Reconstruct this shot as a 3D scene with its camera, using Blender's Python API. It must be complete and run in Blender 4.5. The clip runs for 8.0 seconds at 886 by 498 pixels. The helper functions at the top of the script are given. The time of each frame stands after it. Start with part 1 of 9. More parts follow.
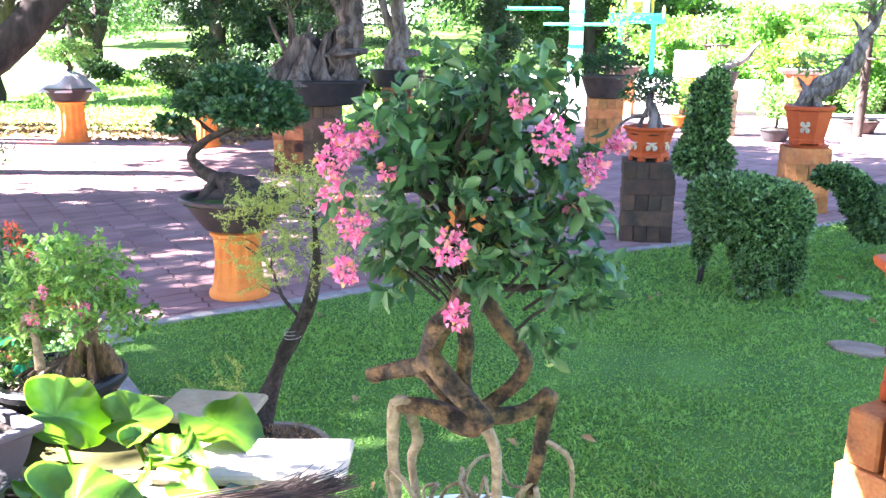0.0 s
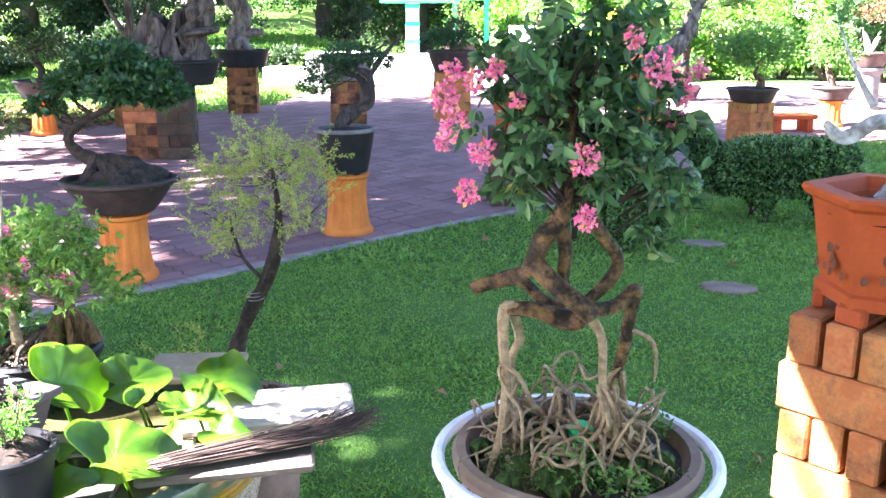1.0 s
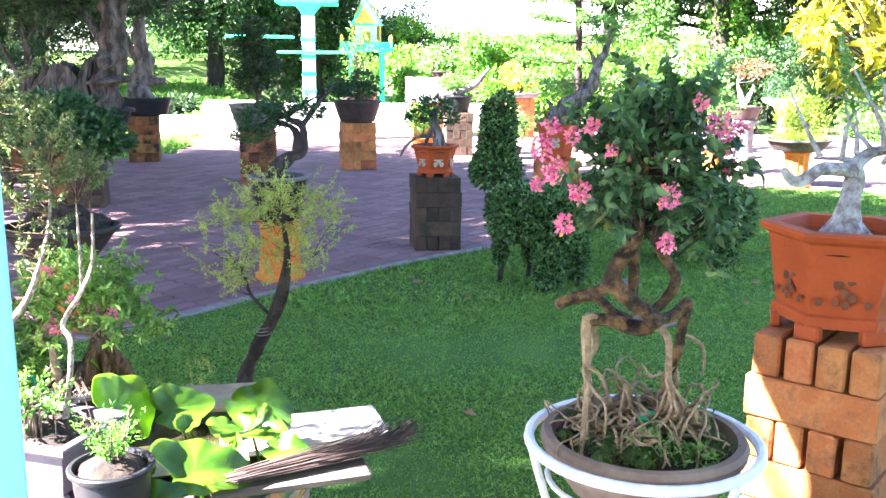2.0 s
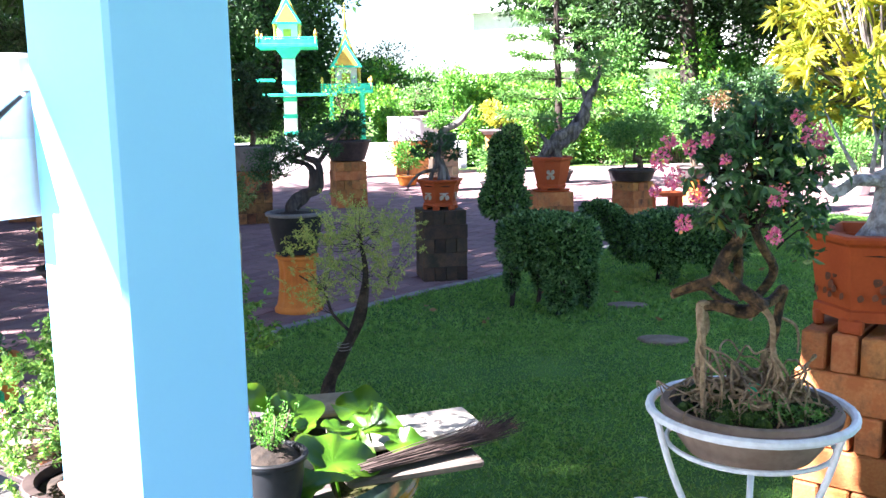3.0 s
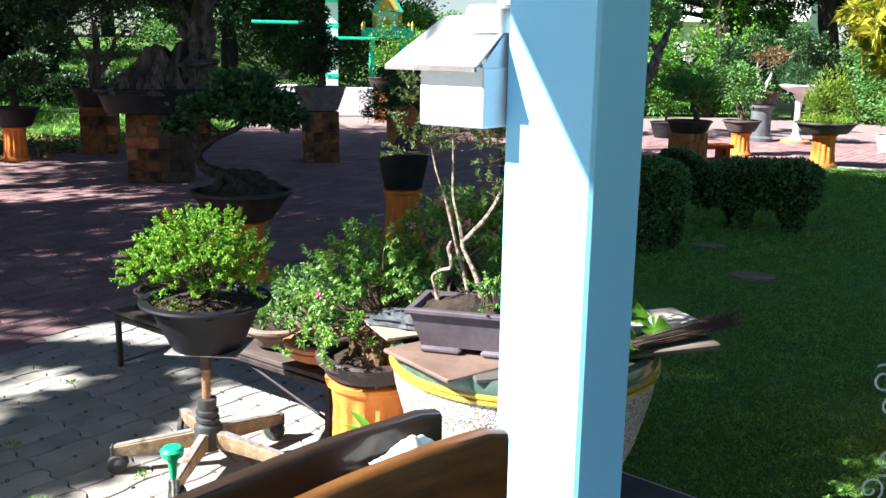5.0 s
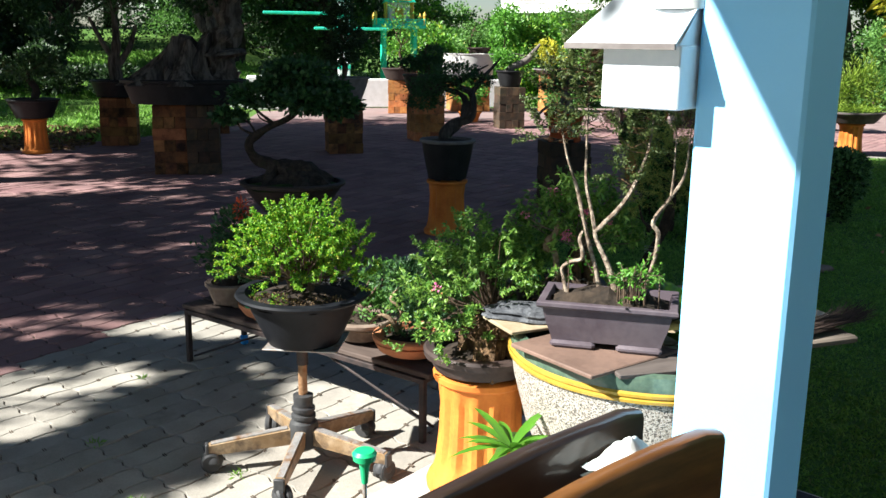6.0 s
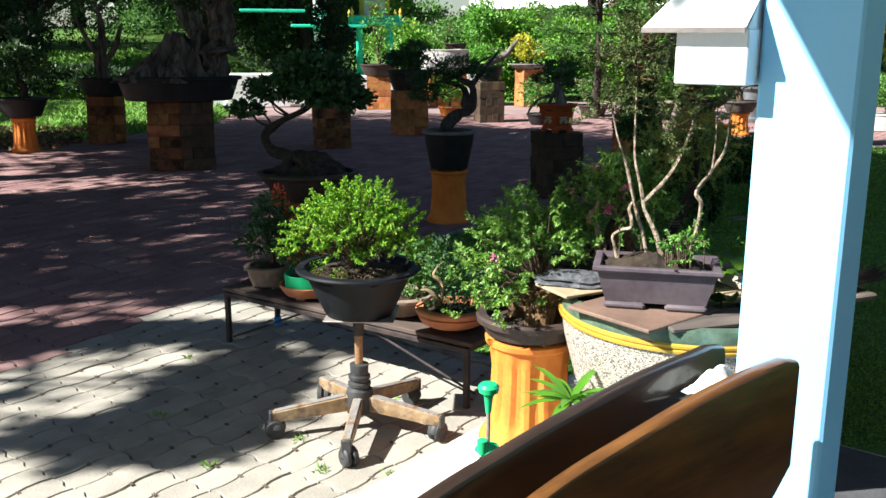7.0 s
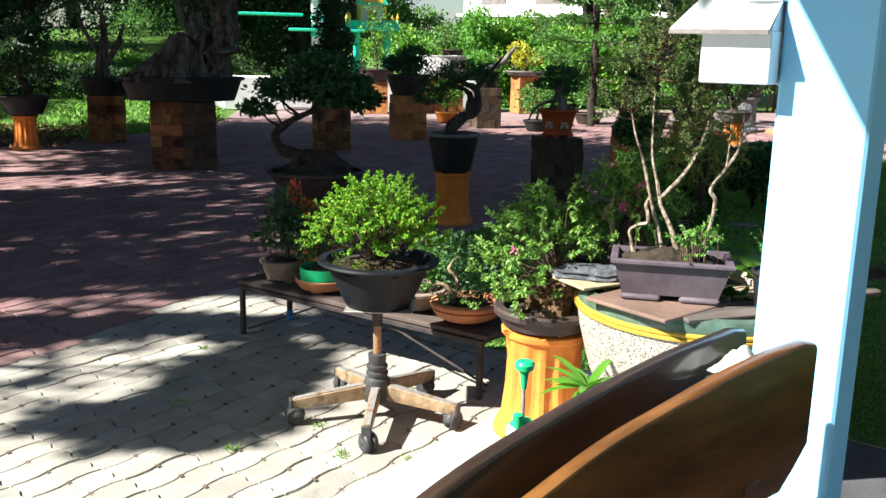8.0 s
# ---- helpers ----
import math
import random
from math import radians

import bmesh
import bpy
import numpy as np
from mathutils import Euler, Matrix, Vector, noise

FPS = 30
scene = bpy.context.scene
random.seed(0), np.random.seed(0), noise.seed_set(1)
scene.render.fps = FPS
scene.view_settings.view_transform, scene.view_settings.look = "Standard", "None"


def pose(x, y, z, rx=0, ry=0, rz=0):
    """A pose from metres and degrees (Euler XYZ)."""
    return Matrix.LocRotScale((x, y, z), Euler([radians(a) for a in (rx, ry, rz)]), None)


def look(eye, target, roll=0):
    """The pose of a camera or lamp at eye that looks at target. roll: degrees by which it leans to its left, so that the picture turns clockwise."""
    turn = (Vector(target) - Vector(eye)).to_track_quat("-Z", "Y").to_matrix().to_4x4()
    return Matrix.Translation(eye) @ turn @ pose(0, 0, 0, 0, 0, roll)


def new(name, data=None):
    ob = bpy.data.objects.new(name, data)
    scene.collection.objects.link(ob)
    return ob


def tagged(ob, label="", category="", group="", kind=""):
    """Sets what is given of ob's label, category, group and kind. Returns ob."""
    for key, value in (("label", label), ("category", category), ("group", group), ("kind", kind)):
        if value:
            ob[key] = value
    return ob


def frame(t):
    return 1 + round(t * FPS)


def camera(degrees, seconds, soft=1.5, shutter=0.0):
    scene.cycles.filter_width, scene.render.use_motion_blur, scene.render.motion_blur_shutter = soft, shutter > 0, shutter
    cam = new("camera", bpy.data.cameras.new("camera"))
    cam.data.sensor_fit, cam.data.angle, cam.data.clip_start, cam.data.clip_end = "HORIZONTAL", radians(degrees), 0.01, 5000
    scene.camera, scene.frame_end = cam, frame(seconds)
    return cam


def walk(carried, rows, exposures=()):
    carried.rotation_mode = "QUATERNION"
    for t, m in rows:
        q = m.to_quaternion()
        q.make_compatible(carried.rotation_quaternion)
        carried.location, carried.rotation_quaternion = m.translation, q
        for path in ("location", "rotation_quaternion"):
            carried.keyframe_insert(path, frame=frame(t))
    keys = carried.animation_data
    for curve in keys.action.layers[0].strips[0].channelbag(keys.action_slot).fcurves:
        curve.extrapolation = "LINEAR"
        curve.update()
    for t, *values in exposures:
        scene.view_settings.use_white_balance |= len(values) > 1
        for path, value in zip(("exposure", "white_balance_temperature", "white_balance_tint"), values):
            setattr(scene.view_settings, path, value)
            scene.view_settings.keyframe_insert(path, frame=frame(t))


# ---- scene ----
cam = camera(51.6, 8.0)
PATH = [
    (0, (0.559, 0.479, 1.617), (0.121, 2.375, 1.155), 0.5),
    (0.5, (0.458, 0.324, 1.615), (0.086, 2.234, 1.155), 0.9),
    (1, (0.233, 0.259, 1.577), (0.152, 2.193, 1.075), -0.3),
    (1.5, (0.049, 0.171, 1.602), (0.146, 2.127, 1.194), 1.5),
    (1.7, (-0.022, 0.105, 1.604), (0.127, 2.059, 1.204), 1.3),
    (2.8, (-0.366, -0.221, 1.594), (-0.178, 1.738, 1.239), -0.6),
    (3, (-0.459, -0.235, 1.584), (-0.223, 1.726, 1.267), -0.9),
    (3.5, (-0.696, -0.308, 1.593), (-0.319, 1.627, 1.257), -0.7),
    (4, (-0.913, -0.466, 1.599), (-0.443, 1.448, 1.258), 1.2),
    (4.5, (-1.104, -0.664, 1.586), (-0.707, 1.251, 1.166), 0.5),
    (5, (-1.289, -0.682, 1.576), (-1.061, 1.258, 1.15), 0.9),
    (5.2, (-1.379, -0.652, 1.561), (-1.169, 1.288, 1.123), 0.3),
    (6.3, (-1.771, -0.519, 1.532), (-1.513, 1.415, 1.09), 1.1),
    (6.5, (-1.85, -0.566, 1.521), (-1.567, 1.367, 1.092), 0.9),
    (7, (-1.996, -0.746, 1.516), (-1.691, 1.179, 1.068), 0.2),
    (7.5, (-2.063, -0.836, 1.511), (-1.76, 1.089, 1.06), 1.6),
    (8, (-2.127, -0.846, 1.489), (-1.798, 1.079, 1.056), 1.2),
]
EXPOSURES = [(0.0, 5.26, 6050, 26), (0.5, 5.26, 6050, 26), (1.0, 4.84, 6050, 26), (1.5, 5.0, 6050, 25), (3.0, 3.8, 5880, 21), (3.5, 3.33, 5820, 19), (4.0, 2.92, 5820, 16), (4.5, 2.54, 5820, 13), (5.0, 2.22, 5950, 10), (6.5, 1.68, 6250, 7), (8.0, 1.9, 6250, 7)]
walk(cam, [(t, look(eye, target, roll)) for t, eye, target, roll in PATH], EXPOSURES)

# ---- world and sun ----
SUN_AZ = (0.972, 0.233)          # the way the light travels over the ground
SUN_EL = radians(41)
world = bpy.data.worlds.new("sky")
scene.world = world
world.use_nodes = True
wn = world.node_tree
sky = wn.nodes.new("ShaderNodeTexSky")
sky.sky_type = "NISHITA"
sky.sun_disc = False
sky.sun_elevation = SUN_EL
sky.sun_rotation = math.atan2(-SUN_AZ[0], -SUN_AZ[1])
sky.dust_density = 0.4
sky.ozone_density = 2.5
wn.nodes["Background"].inputs["Strength"].default_value = 0.030
wn.links.new(sky.outputs[0], wn.nodes["Background"].inputs["Color"])
sun_lamp = bpy.data.lights.new("sun", "SUN")
sun_lamp.energy, sun_lamp.angle, sun_lamp.color = 5.0, radians(0.6), (1.0, 0.955, 0.885)
sun = new("sun", sun_lamp)
sun.matrix_world = look((-20, -5, 20), (-20 + SUN_AZ[0] * math.cos(SUN_EL), -5 + SUN_AZ[1] * math.cos(SUN_EL), 20 - math.sin(SUN_EL)))


# ---- materials ----
def mat(name, a, b=None, rough=0.7, metal=0.0, scale=8.0, bump=0.2, bump_scale=60.0, pieces=0.0, islands=0.0, spots=None, spot_scale=3.0, spot_amount=0.5, stretch=(1, 1, 1), gloss_var=0.1, coat=0.0, spec=0.28):
    """A surface of two colours mixed by coarse and fine noise, with optional stains, relief and variation from piece to piece."""
    m = bpy.data.materials.new(name)
    m.use_nodes = True
    nt = m.node_tree
    N, L = nt.nodes, nt.links
    p = N["Principled BSDF"]
    tc = N.new("ShaderNodeTexCoord")
    mp = N.new("ShaderNodeMapping")
    mp.inputs["Scale"].default_value = stretch
    L.new(tc.outputs["Object"], mp.inputs["Vector"])
    if pieces:
        own = N.new("ShaderNodeVectorMath")
        own.operation = "MULTIPLY"
        own.inputs[1].default_value = (7.3, 11.1, 5.7)
        L.new(N.new("ShaderNodeObjectInfo").outputs["Random"], own.inputs[0])
        L.new(own.outputs[0], mp.inputs["Location"])
    n1 = N.new("ShaderNodeTexNoise")
    n1.inputs["Scale"].default_value, n1.inputs["Detail"].default_value = scale, 6
    n2 = N.new("ShaderNodeTexNoise")
    n2.inputs["Scale"].default_value, n2.inputs["Detail"].default_value = bump_scale, 4
    L.new(mp.outputs[0], n1.inputs["Vector"])
    L.new(mp.outputs[0], n2.inputs["Vector"])
    add = N.new("ShaderNodeMath")
    add.operation = "MULTIPLY_ADD"
    add.inputs[1].default_value = 0.4
    L.new(n2.outputs[0], add.inputs[0])
    L.new(n1.outputs[0], add.inputs[2])
    ramp = N.new("ShaderNodeMapRange")
    ramp.inputs["From Min"].default_value, ramp.inputs["From Max"].default_value = 0.57, 0.85
    L.new(add.outputs[0], ramp.inputs["Value"])
    mix = N.new("ShaderNodeMix")
    mix.data_type = "RGBA"
    mix.inputs["A"].default_value = (*a, 1)
    mix.inputs["B"].default_value = (*(b or [c * 0.75 for c in a]), 1)
    L.new(ramp.outputs[0], mix.inputs["Factor"])
    col = mix.outputs["Result"]
    if spots:
        n3 = N.new("ShaderNodeTexNoise")
        n3.inputs["Scale"].default_value, n3.inputs["Detail"].default_value, n3.inputs["Roughness"].default_value = spot_scale, 8, 0.7
        L.new(mp.outputs[0], n3.inputs["Vector"])
        r3 = N.new("ShaderNodeMapRange")
        r3.inputs["From Min"].default_value, r3.inputs["From Max"].default_value = 1 - spot_amount, 1 - spot_amount + 0.18
        L.new(n3.outputs[0], r3.inputs["Value"])
        m3 = N.new("ShaderNodeMix")
        m3.data_type = "RGBA"
        m3.inputs["B"].default_value = (*spots, 1)
        L.new(r3.outputs[0], m3.inputs["Factor"])
        L.new(col, m3.inputs["A"])
        col = m3.outputs["Result"]
    if pieces or islands:
        src = N.new("ShaderNodeObjectInfo").outputs["Random"] if pieces else N.new("ShaderNodeNewGeometry").outputs["Random Per Island"]
        mr = N.new("ShaderNodeMapRange")
        k = pieces or islands
        mr.inputs["To Min"].default_value, mr.inputs["To Max"].default_value = 1 - k, 1 + k * 0.8
        L.new(src, mr.inputs["Value"])
        hs = N.new("ShaderNodeHueSaturation")
        L.new(mr.outputs[0], hs.inputs["Value"])
        hm = N.new("ShaderNodeMapRange")
        hm.inputs["To Min"].default_value, hm.inputs["To Max"].default_value = 0.5 - 0.035 * k, 0.5 + 0.035 * k
        sc = N.new("ShaderNodeMath")
        sc.operation = "FRACT"
        s2 = N.new("ShaderNodeMath")
        s2.operation = "MULTIPLY"
        s2.inputs[1].default_value = 17.31
        L.new(src, s2.inputs[0])
        L.new(s2.outputs[0], sc.inputs[0])
        L.new(sc.outputs[0], hm.inputs["Value"])
        L.new(hm.outputs[0], hs.inputs["Hue"])
        L.new(col, hs.inputs["Color"])
        col = hs.outputs["Color"]
    L.new(col, p.inputs["Base Color"])
    rr = N.new("ShaderNodeMapRange")
    rr.inputs["To Min"].default_value, rr.inputs["To Max"].default_value = max(0.03, rough - gloss_var), min(1, rough + gloss_var)
    L.new(n1.outputs[0], rr.inputs["Value"])
    L.new(rr.outputs[0], p.inputs["Roughness"])
    p.inputs["Metallic"].default_value = metal
    p.inputs["Coat Weight"].default_value = coat
    p.inputs["Specular IOR Level"].default_value = spec
    if bump:
        bp = N.new("ShaderNodeBump")
        bp.inputs["Strength"].default_value, bp.inputs["Distance"].default_value = bump, 0.01
        L.new(add.outputs[0], bp.inputs["Height"])
        L.new(bp.outputs[0], p.inputs["Normal"])
    return m


def leaf_mat(name, dark, light, glow=0.35, rough=0.5, accent=None, accent_share=0.1):
    """Leaves: each one its own tone between two greens, a little light passing through."""
    m = bpy.data.materials.new(name)
    m.use_nodes = True
    nt = m.node_tree
    N, L = nt.nodes, nt.links
    p, out = N["Principled BSDF"], N["Material Output"]
    geo = N.new("ShaderNodeNewGeometry")
    rp = N.new("ShaderNodeValToRGB")
    rp.color_ramp.elements[0].color = (*dark, 1)
    rp.color_ramp.elements[1].color = (*light, 1)
    rp.color_ramp.elements[1].position = 1.0 - (accent_share if accent else 0)
    if accent:
        e = rp.color_ramp.elements.new(1.0)
        e.color = (*accent, 1)
    L.new(geo.outputs["Random Per Island"], rp.inputs[0])
    tc = N.new("ShaderNodeTexCoord")
    nz = N.new("ShaderNodeTexNoise")
    nz.inputs["Scale"].default_value = 9
    L.new(tc.outputs["Object"], nz.inputs["Vector"])
    mr = N.new("ShaderNodeMapRange")
    mr.inputs["To Min"].default_value, mr.inputs["To Max"].default_value = 0.6, 1.4
    L.new(nz.outputs[0], mr.inputs["Value"])
    hs = N.new("ShaderNodeHueSaturation")
    L.new(rp.outputs[0], hs.inputs["Color"])
    L.new(mr.outputs[0], hs.inputs["Value"])
    L.new(hs.outputs[0], p.inputs["Base Color"])
    p.inputs["Roughness"].default_value = rough
    tr = N.new("ShaderNodeBsdfTranslucent")
    L.new(hs.outputs[0], tr.inputs["Color"])
    ms = N.new("ShaderNodeMixShader")
    ms.inputs[0].default_value = glow
    L.new(p.outputs[0], ms.inputs[1])
    L.new(tr.outputs[0], ms.inputs[2])
    L.new(ms.outputs[0], out.inputs["Surface"])
    return m


BRICK = mat("orange_brick", (0.36, 0.125, 0.036), (0.48, 0.205, 0.068), 0.88, scale=14, bump=0.6, bump_scale=110, pieces=0.34, spots=(0.10, 0.045, 0.024), spot_scale=7, spot_amount=0.5)
# stained orange brick, its colour also lowered to stand for tree shade
BRICK_STAINED_SHADED = mat("stained_shade_dark_brick", (0.20, 0.080, 0.030), (0.34, 0.15, 0.055), 0.9, scale=5, bump=0.6, bump_scale=110, pieces=0.4, spots=(0.03, 0.018, 0.012), spot_scale=3.5, spot_amount=0.55)
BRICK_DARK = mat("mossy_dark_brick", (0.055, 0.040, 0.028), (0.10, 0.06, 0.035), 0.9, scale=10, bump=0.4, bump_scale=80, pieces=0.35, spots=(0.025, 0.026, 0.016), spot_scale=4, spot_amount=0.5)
TERRA = mat("orange_terracotta", (0.62, 0.205, 0.032), (0.51, 0.145, 0.024), 0.75, scale=7, bump=0.15, bump_scale=70, spots=(0.42, 0.20, 0.09), spot_scale=4, spot_amount=0.38)
TERRA_RED = mat("red_terracotta", (0.38, 0.070, 0.014), (0.31, 0.052, 0.011), 0.65, scale=6, bump=0.08, bump_scale=90, spots=(0.30, 0.07, 0.03), spot_scale=6, spot_amount=0.36)
TERRA_PALE = mat("worn_terracotta_saucer", (0.46, 0.185, 0.085), (0.37, 0.15, 0.075), 0.8, scale=9, bump=0.2, spots=(0.25, 0.14, 0.09), spot_amount=0.42)
STAMP = mat("faded_stamp", (0.10, 0.038, 0.02), (0.17, 0.055, 0.025), 0.8, scale=20, bump=0.1)
STAMP_PALE = mat("pale_stamp", (0.45, 0.38, 0.28), (0.3, 0.24, 0.16), 0.8, scale=20, bump=0.1)
POT_BROWN = mat("dark_brown_glazed_clay", (0.030, 0.021, 0.019), (0.058, 0.040, 0.034), 0.55, scale=9, bump=0.15, spots=(0.085, 0.068, 0.056), spot_amount=0.36)
POT_BLACK = mat("black_plastic", (0.010, 0.010, 0.011), (0.018, 0.018, 0.019), 0.5, scale=10, bump=0.05)
POT_SLATE = mat("slate_grey_plastic", (0.006, 0.007, 0.009), (0.011, 0.012, 0.015), 0.55, spec=0.15, scale=10, bump=0.06, spots=(0.05, 0.05, 0.052), spot_amount=0.34)
POT_DULL = mat("dull_brown_clay", (0.055, 0.045, 0.042), (0.10, 0.085, 0.08), 0.75, scale=9, bump=0.2, spots=(0.035, 0.03, 0.028), spot_amount=0.42)
POT_GREY = mat("grey_clay", (0.13, 0.115, 0.11), (0.2, 0.18, 0.17), 0.75, scale=9, bump=0.2, spots=(0.07, 0.06, 0.055), spot_amount=0.42)
POT_TRAY = mat("purple_grey_unglazed_clay", (0.072, 0.055, 0.066), (0.105, 0.085, 0.095), 0.6, scale=7, bump=0.15, spots=(0.08, 0.06, 0.06), spot_amount=0.4)
POT_TAN = mat("weathered_tan_clay", (0.165, 0.118, 0.088), (0.24, 0.185, 0.145), 0.85, scale=8, bump=0.3, spots=(0.08, 0.062, 0.05), spot_amount=0.45)
KERB = mat("dusty_kerb", (0.20, 0.18, 0.165), (0.30, 0.275, 0.25), 0.95, scale=9, bump=0.6, bump_scale=70, spots=(0.12, 0.10, 0.085), spot_scale=5, spot_amount=0.46)
CONCRETE = mat("pale_concrete", (0.40, 0.39, 0.37), (0.50, 0.48, 0.46), 0.9, scale=5, bump=0.3, bump_scale=90, spots=(0.30, 0.29, 0.27), spot_amount=0.38)
STONE_DARK = mat("dull_grey_cement", (0.07, 0.074, 0.08), (0.12, 0.125, 0.133), 0.92, scale=6, bump=0.5, bump_scale=50, spots=(0.07, 0.07, 0.075), spot_amount=0.4)
STONE_GREY = mat("grey_stone", (0.22, 0.23, 0.25), (0.32, 0.33, 0.35), 0.9, scale=6, bump=0.5, bump_scale=50, spots=(0.12, 0.13, 0.14), spot_amount=0.4)
PAINT_BLUE = mat("sky_blue_wall_paint", (0.285, 0.65, 0.99), (0.275, 0.64, 0.985), 0.6, scale=3, bump=0.06, bump_scale=120, spots=(0.28, 0.63, 0.97), spot_amount=0.36, gloss_var=0.05)
PAINT_BOX = mat("white_painted_tin", (0.78, 0.82, 0.86), (0.70, 0.76, 0.82), 0.5, scale=4, bump=0.05, spots=(0.6, 0.58, 0.52), spot_amount=0.34)
PAINT_WHITE = mat("white_paint", (0.80, 0.80, 0.79), (0.72, 0.72, 0.70), 0.45, scale=8, bump=0.05)
WIRE_WHITE = mat("white_enamelled_iron", (0.72, 0.77, 0.84), (0.60, 0.64, 0.70), 0.4, scale=30, bump=0.05)
SOIL = mat("dark_soil", (0.014, 0.010, 0.007), (0.040, 0.028, 0.019), 0.95, scale=18, bump=1.0, bump_scale=60)
MOSS = mat("green_moss", (0.018, 0.042, 0.008), (0.045, 0.085, 0.014), 0.95, scale=14, bump=1.0, bump_scale=120)
BARK = mat("brown_bark", (0.055, 0.036, 0.024), (0.13, 0.09, 0.06), 0.9, scale=38, bump=1.0, bump_scale=150, stretch=(1, 1, 0.4))
BARK_TAN = mat("tan_smooth_bark", (0.014, 0.009, 0.006), (0.20, 0.115, 0.050), 0.72, scale=42, bump=1.0, bump_scale=200, spots=(0.014, 0.009, 0.006), spot_scale=30, spot_amount=0.52)
ROOT = mat("pale_exposed_root", (0.20, 0.138, 0.082), (0.34, 0.255, 0.165), 0.8, scale=70, bump=0.5, bump_scale=200, spots=(0.10, 0.07, 0.045), spot_scale=45, spot_amount=0.46)
BARK_JUNIPER = mat("dark_juniper_bark", (0.026, 0.021, 0.019), (0.075, 0.062, 0.055), 0.92, scale=14, bump=1.0, bump_scale=60, stretch=(1, 1, 0.3), spots=(0.30, 0.28, 0.26), spot_scale=16, spot_amount=0.16)
BARK_STUMP = mat("dark_split_stump", (0.030, 0.022, 0.017), (0.15, 0.12, 0.10), 0.95, scale=11, bump=1.0, bump_scale=45, stretch=(1, 1, 0.18), spots=(0.018, 0.013, 0.010), spot_scale=7, spot_amount=0.45)
BARK_GREY = mat("grey_driftwood", (0.055, 0.044, 0.038), (0.20, 0.175, 0.155), 0.9, scale=9, bump=0.9, bump_scale=35, stretch=(1, 1, 0.25))
BARK_DRIFT = mat("weathered_driftwood", (0.05, 0.040, 0.036), (0.21, 0.18, 0.165), 0.9, scale=26, bump=1.0, bump_scale=70, stretch=(1, 1, 0.35), spots=(0.028, 0.022, 0.02), spot_scale=12, spot_amount=0.48)
BARK_WHITE = mat("lime_washed_branch", (0.46, 0.44, 0.43), (0.20, 0.175, 0.16), 0.85, scale=34, bump=0.9, bump_scale=110, spots=(0.10, 0.085, 0.075), spot_scale=16, spot_amount=0.44)
BARK_PALE = mat("pale_brown_bark", (0.13, 0.092, 0.064), (0.36, 0.29, 0.22), 0.85, scale=60, bump=0.8, bump_scale=200, spots=(0.06, 0.042, 0.03), spot_scale=40, spot_amount=0.45)
BARK_DARK = mat("dark_bark", (0.018, 0.013, 0.010), (0.045, 0.033, 0.026), 0.95, scale=9, bump=0.9, bump_scale=30, stretch=(1, 1, 0.35))
STEEL_DARK = mat("dark_painted_steel", (0.035, 0.03, 0.03), (0.07, 0.05, 0.045), 0.6, metal=0.3, scale=16, bump=0.2, spots=(0.14, 0.07, 0.04), spot_amount=0.38)
STEEL = mat("scuffed_steel", (0.25, 0.24, 0.23), (0.42, 0.41, 0.40), 0.36, metal=0.35, scale=14, bump=0.1, spots=(0.20, 0.095, 0.03), spot_scale=14, spot_amount=0.52)
RUST = mat("rusty_steel_tube", (0.20, 0.10, 0.045), (0.32, 0.20, 0.11), 0.6, metal=0.2, scale=30, bump=0.2, spots=(0.07, 0.04, 0.03), spot_scale=20, spot_amount=0.45)
WORN_TAN = mat("scuffed_tan_enamel", (0.24, 0.155, 0.08), (0.36, 0.26, 0.16), 0.42, metal=0.1, scale=16, bump=0.15, spots=(0.07, 0.05, 0.04), spot_scale=10, spot_amount=0.52)
RUBBER = mat("black_castor_plastic", (0.028, 0.028, 0.03), (0.05, 0.05, 0.05), 0.55, scale=12, bump=0.05)
WOOD_TABLE = mat("weathered_dark_plank", (0.042, 0.030, 0.026), (0.085, 0.062, 0.052), 0.85, scale=9, bump=0.5, bump_scale=40, pieces=0.3, stretch=(0.2, 1, 1))
WOOD_BENCH = mat("varnished_brown_slab", (0.075, 0.029, 0.009), (0.155, 0.066, 0.018), 0.32, scale=4, bump=0.12, bump_scale=30, stretch=(0.25, 1, 1.5), spots=(0.030, 0.013, 0.006), spot_scale=3, spot_amount=0.48, coat=0.15)
WOOD_BENCH_DARK = mat("dark_varnished_slab", (0.014, 0.009, 0.007), (0.040, 0.025, 0.018), 0.28, scale=4, bump=0.15, bump_scale=30, stretch=(0.25, 1, 1.5), spots=(0.10, 0.085, 0.075), spot_scale=5, spot_amount=0.36, coat=0.3)
# raw wood edge colours, lightened to stand for sun on the upper faces
BENCH_EDGE_DARK = mat("worn_sunlit_dark_edge", (0.12, 0.06, 0.025), (0.22, 0.11, 0.04), 0.4, scale=9, bump=0.2, spots=(0.03, 0.02, 0.014), spot_scale=6, spot_amount=0.5, coat=0.2)
BENCH_EDGE = mat("sunlit_golden_live_edge", (0.56, 0.25, 0.045), (0.66, 0.33, 0.075), 0.45, scale=12, bump=0.3, spots=(0.22, 0.09, 0.02), spot_scale=9, spot_amount=0.42)
BOARD = mat("brown_tile_board", (0.125, 0.080, 0.062), (0.185, 0.118, 0.09), 0.6, scale=5, bump=0.15, spots=(0.13, 0.085, 0.07), spot_amount=0.42)
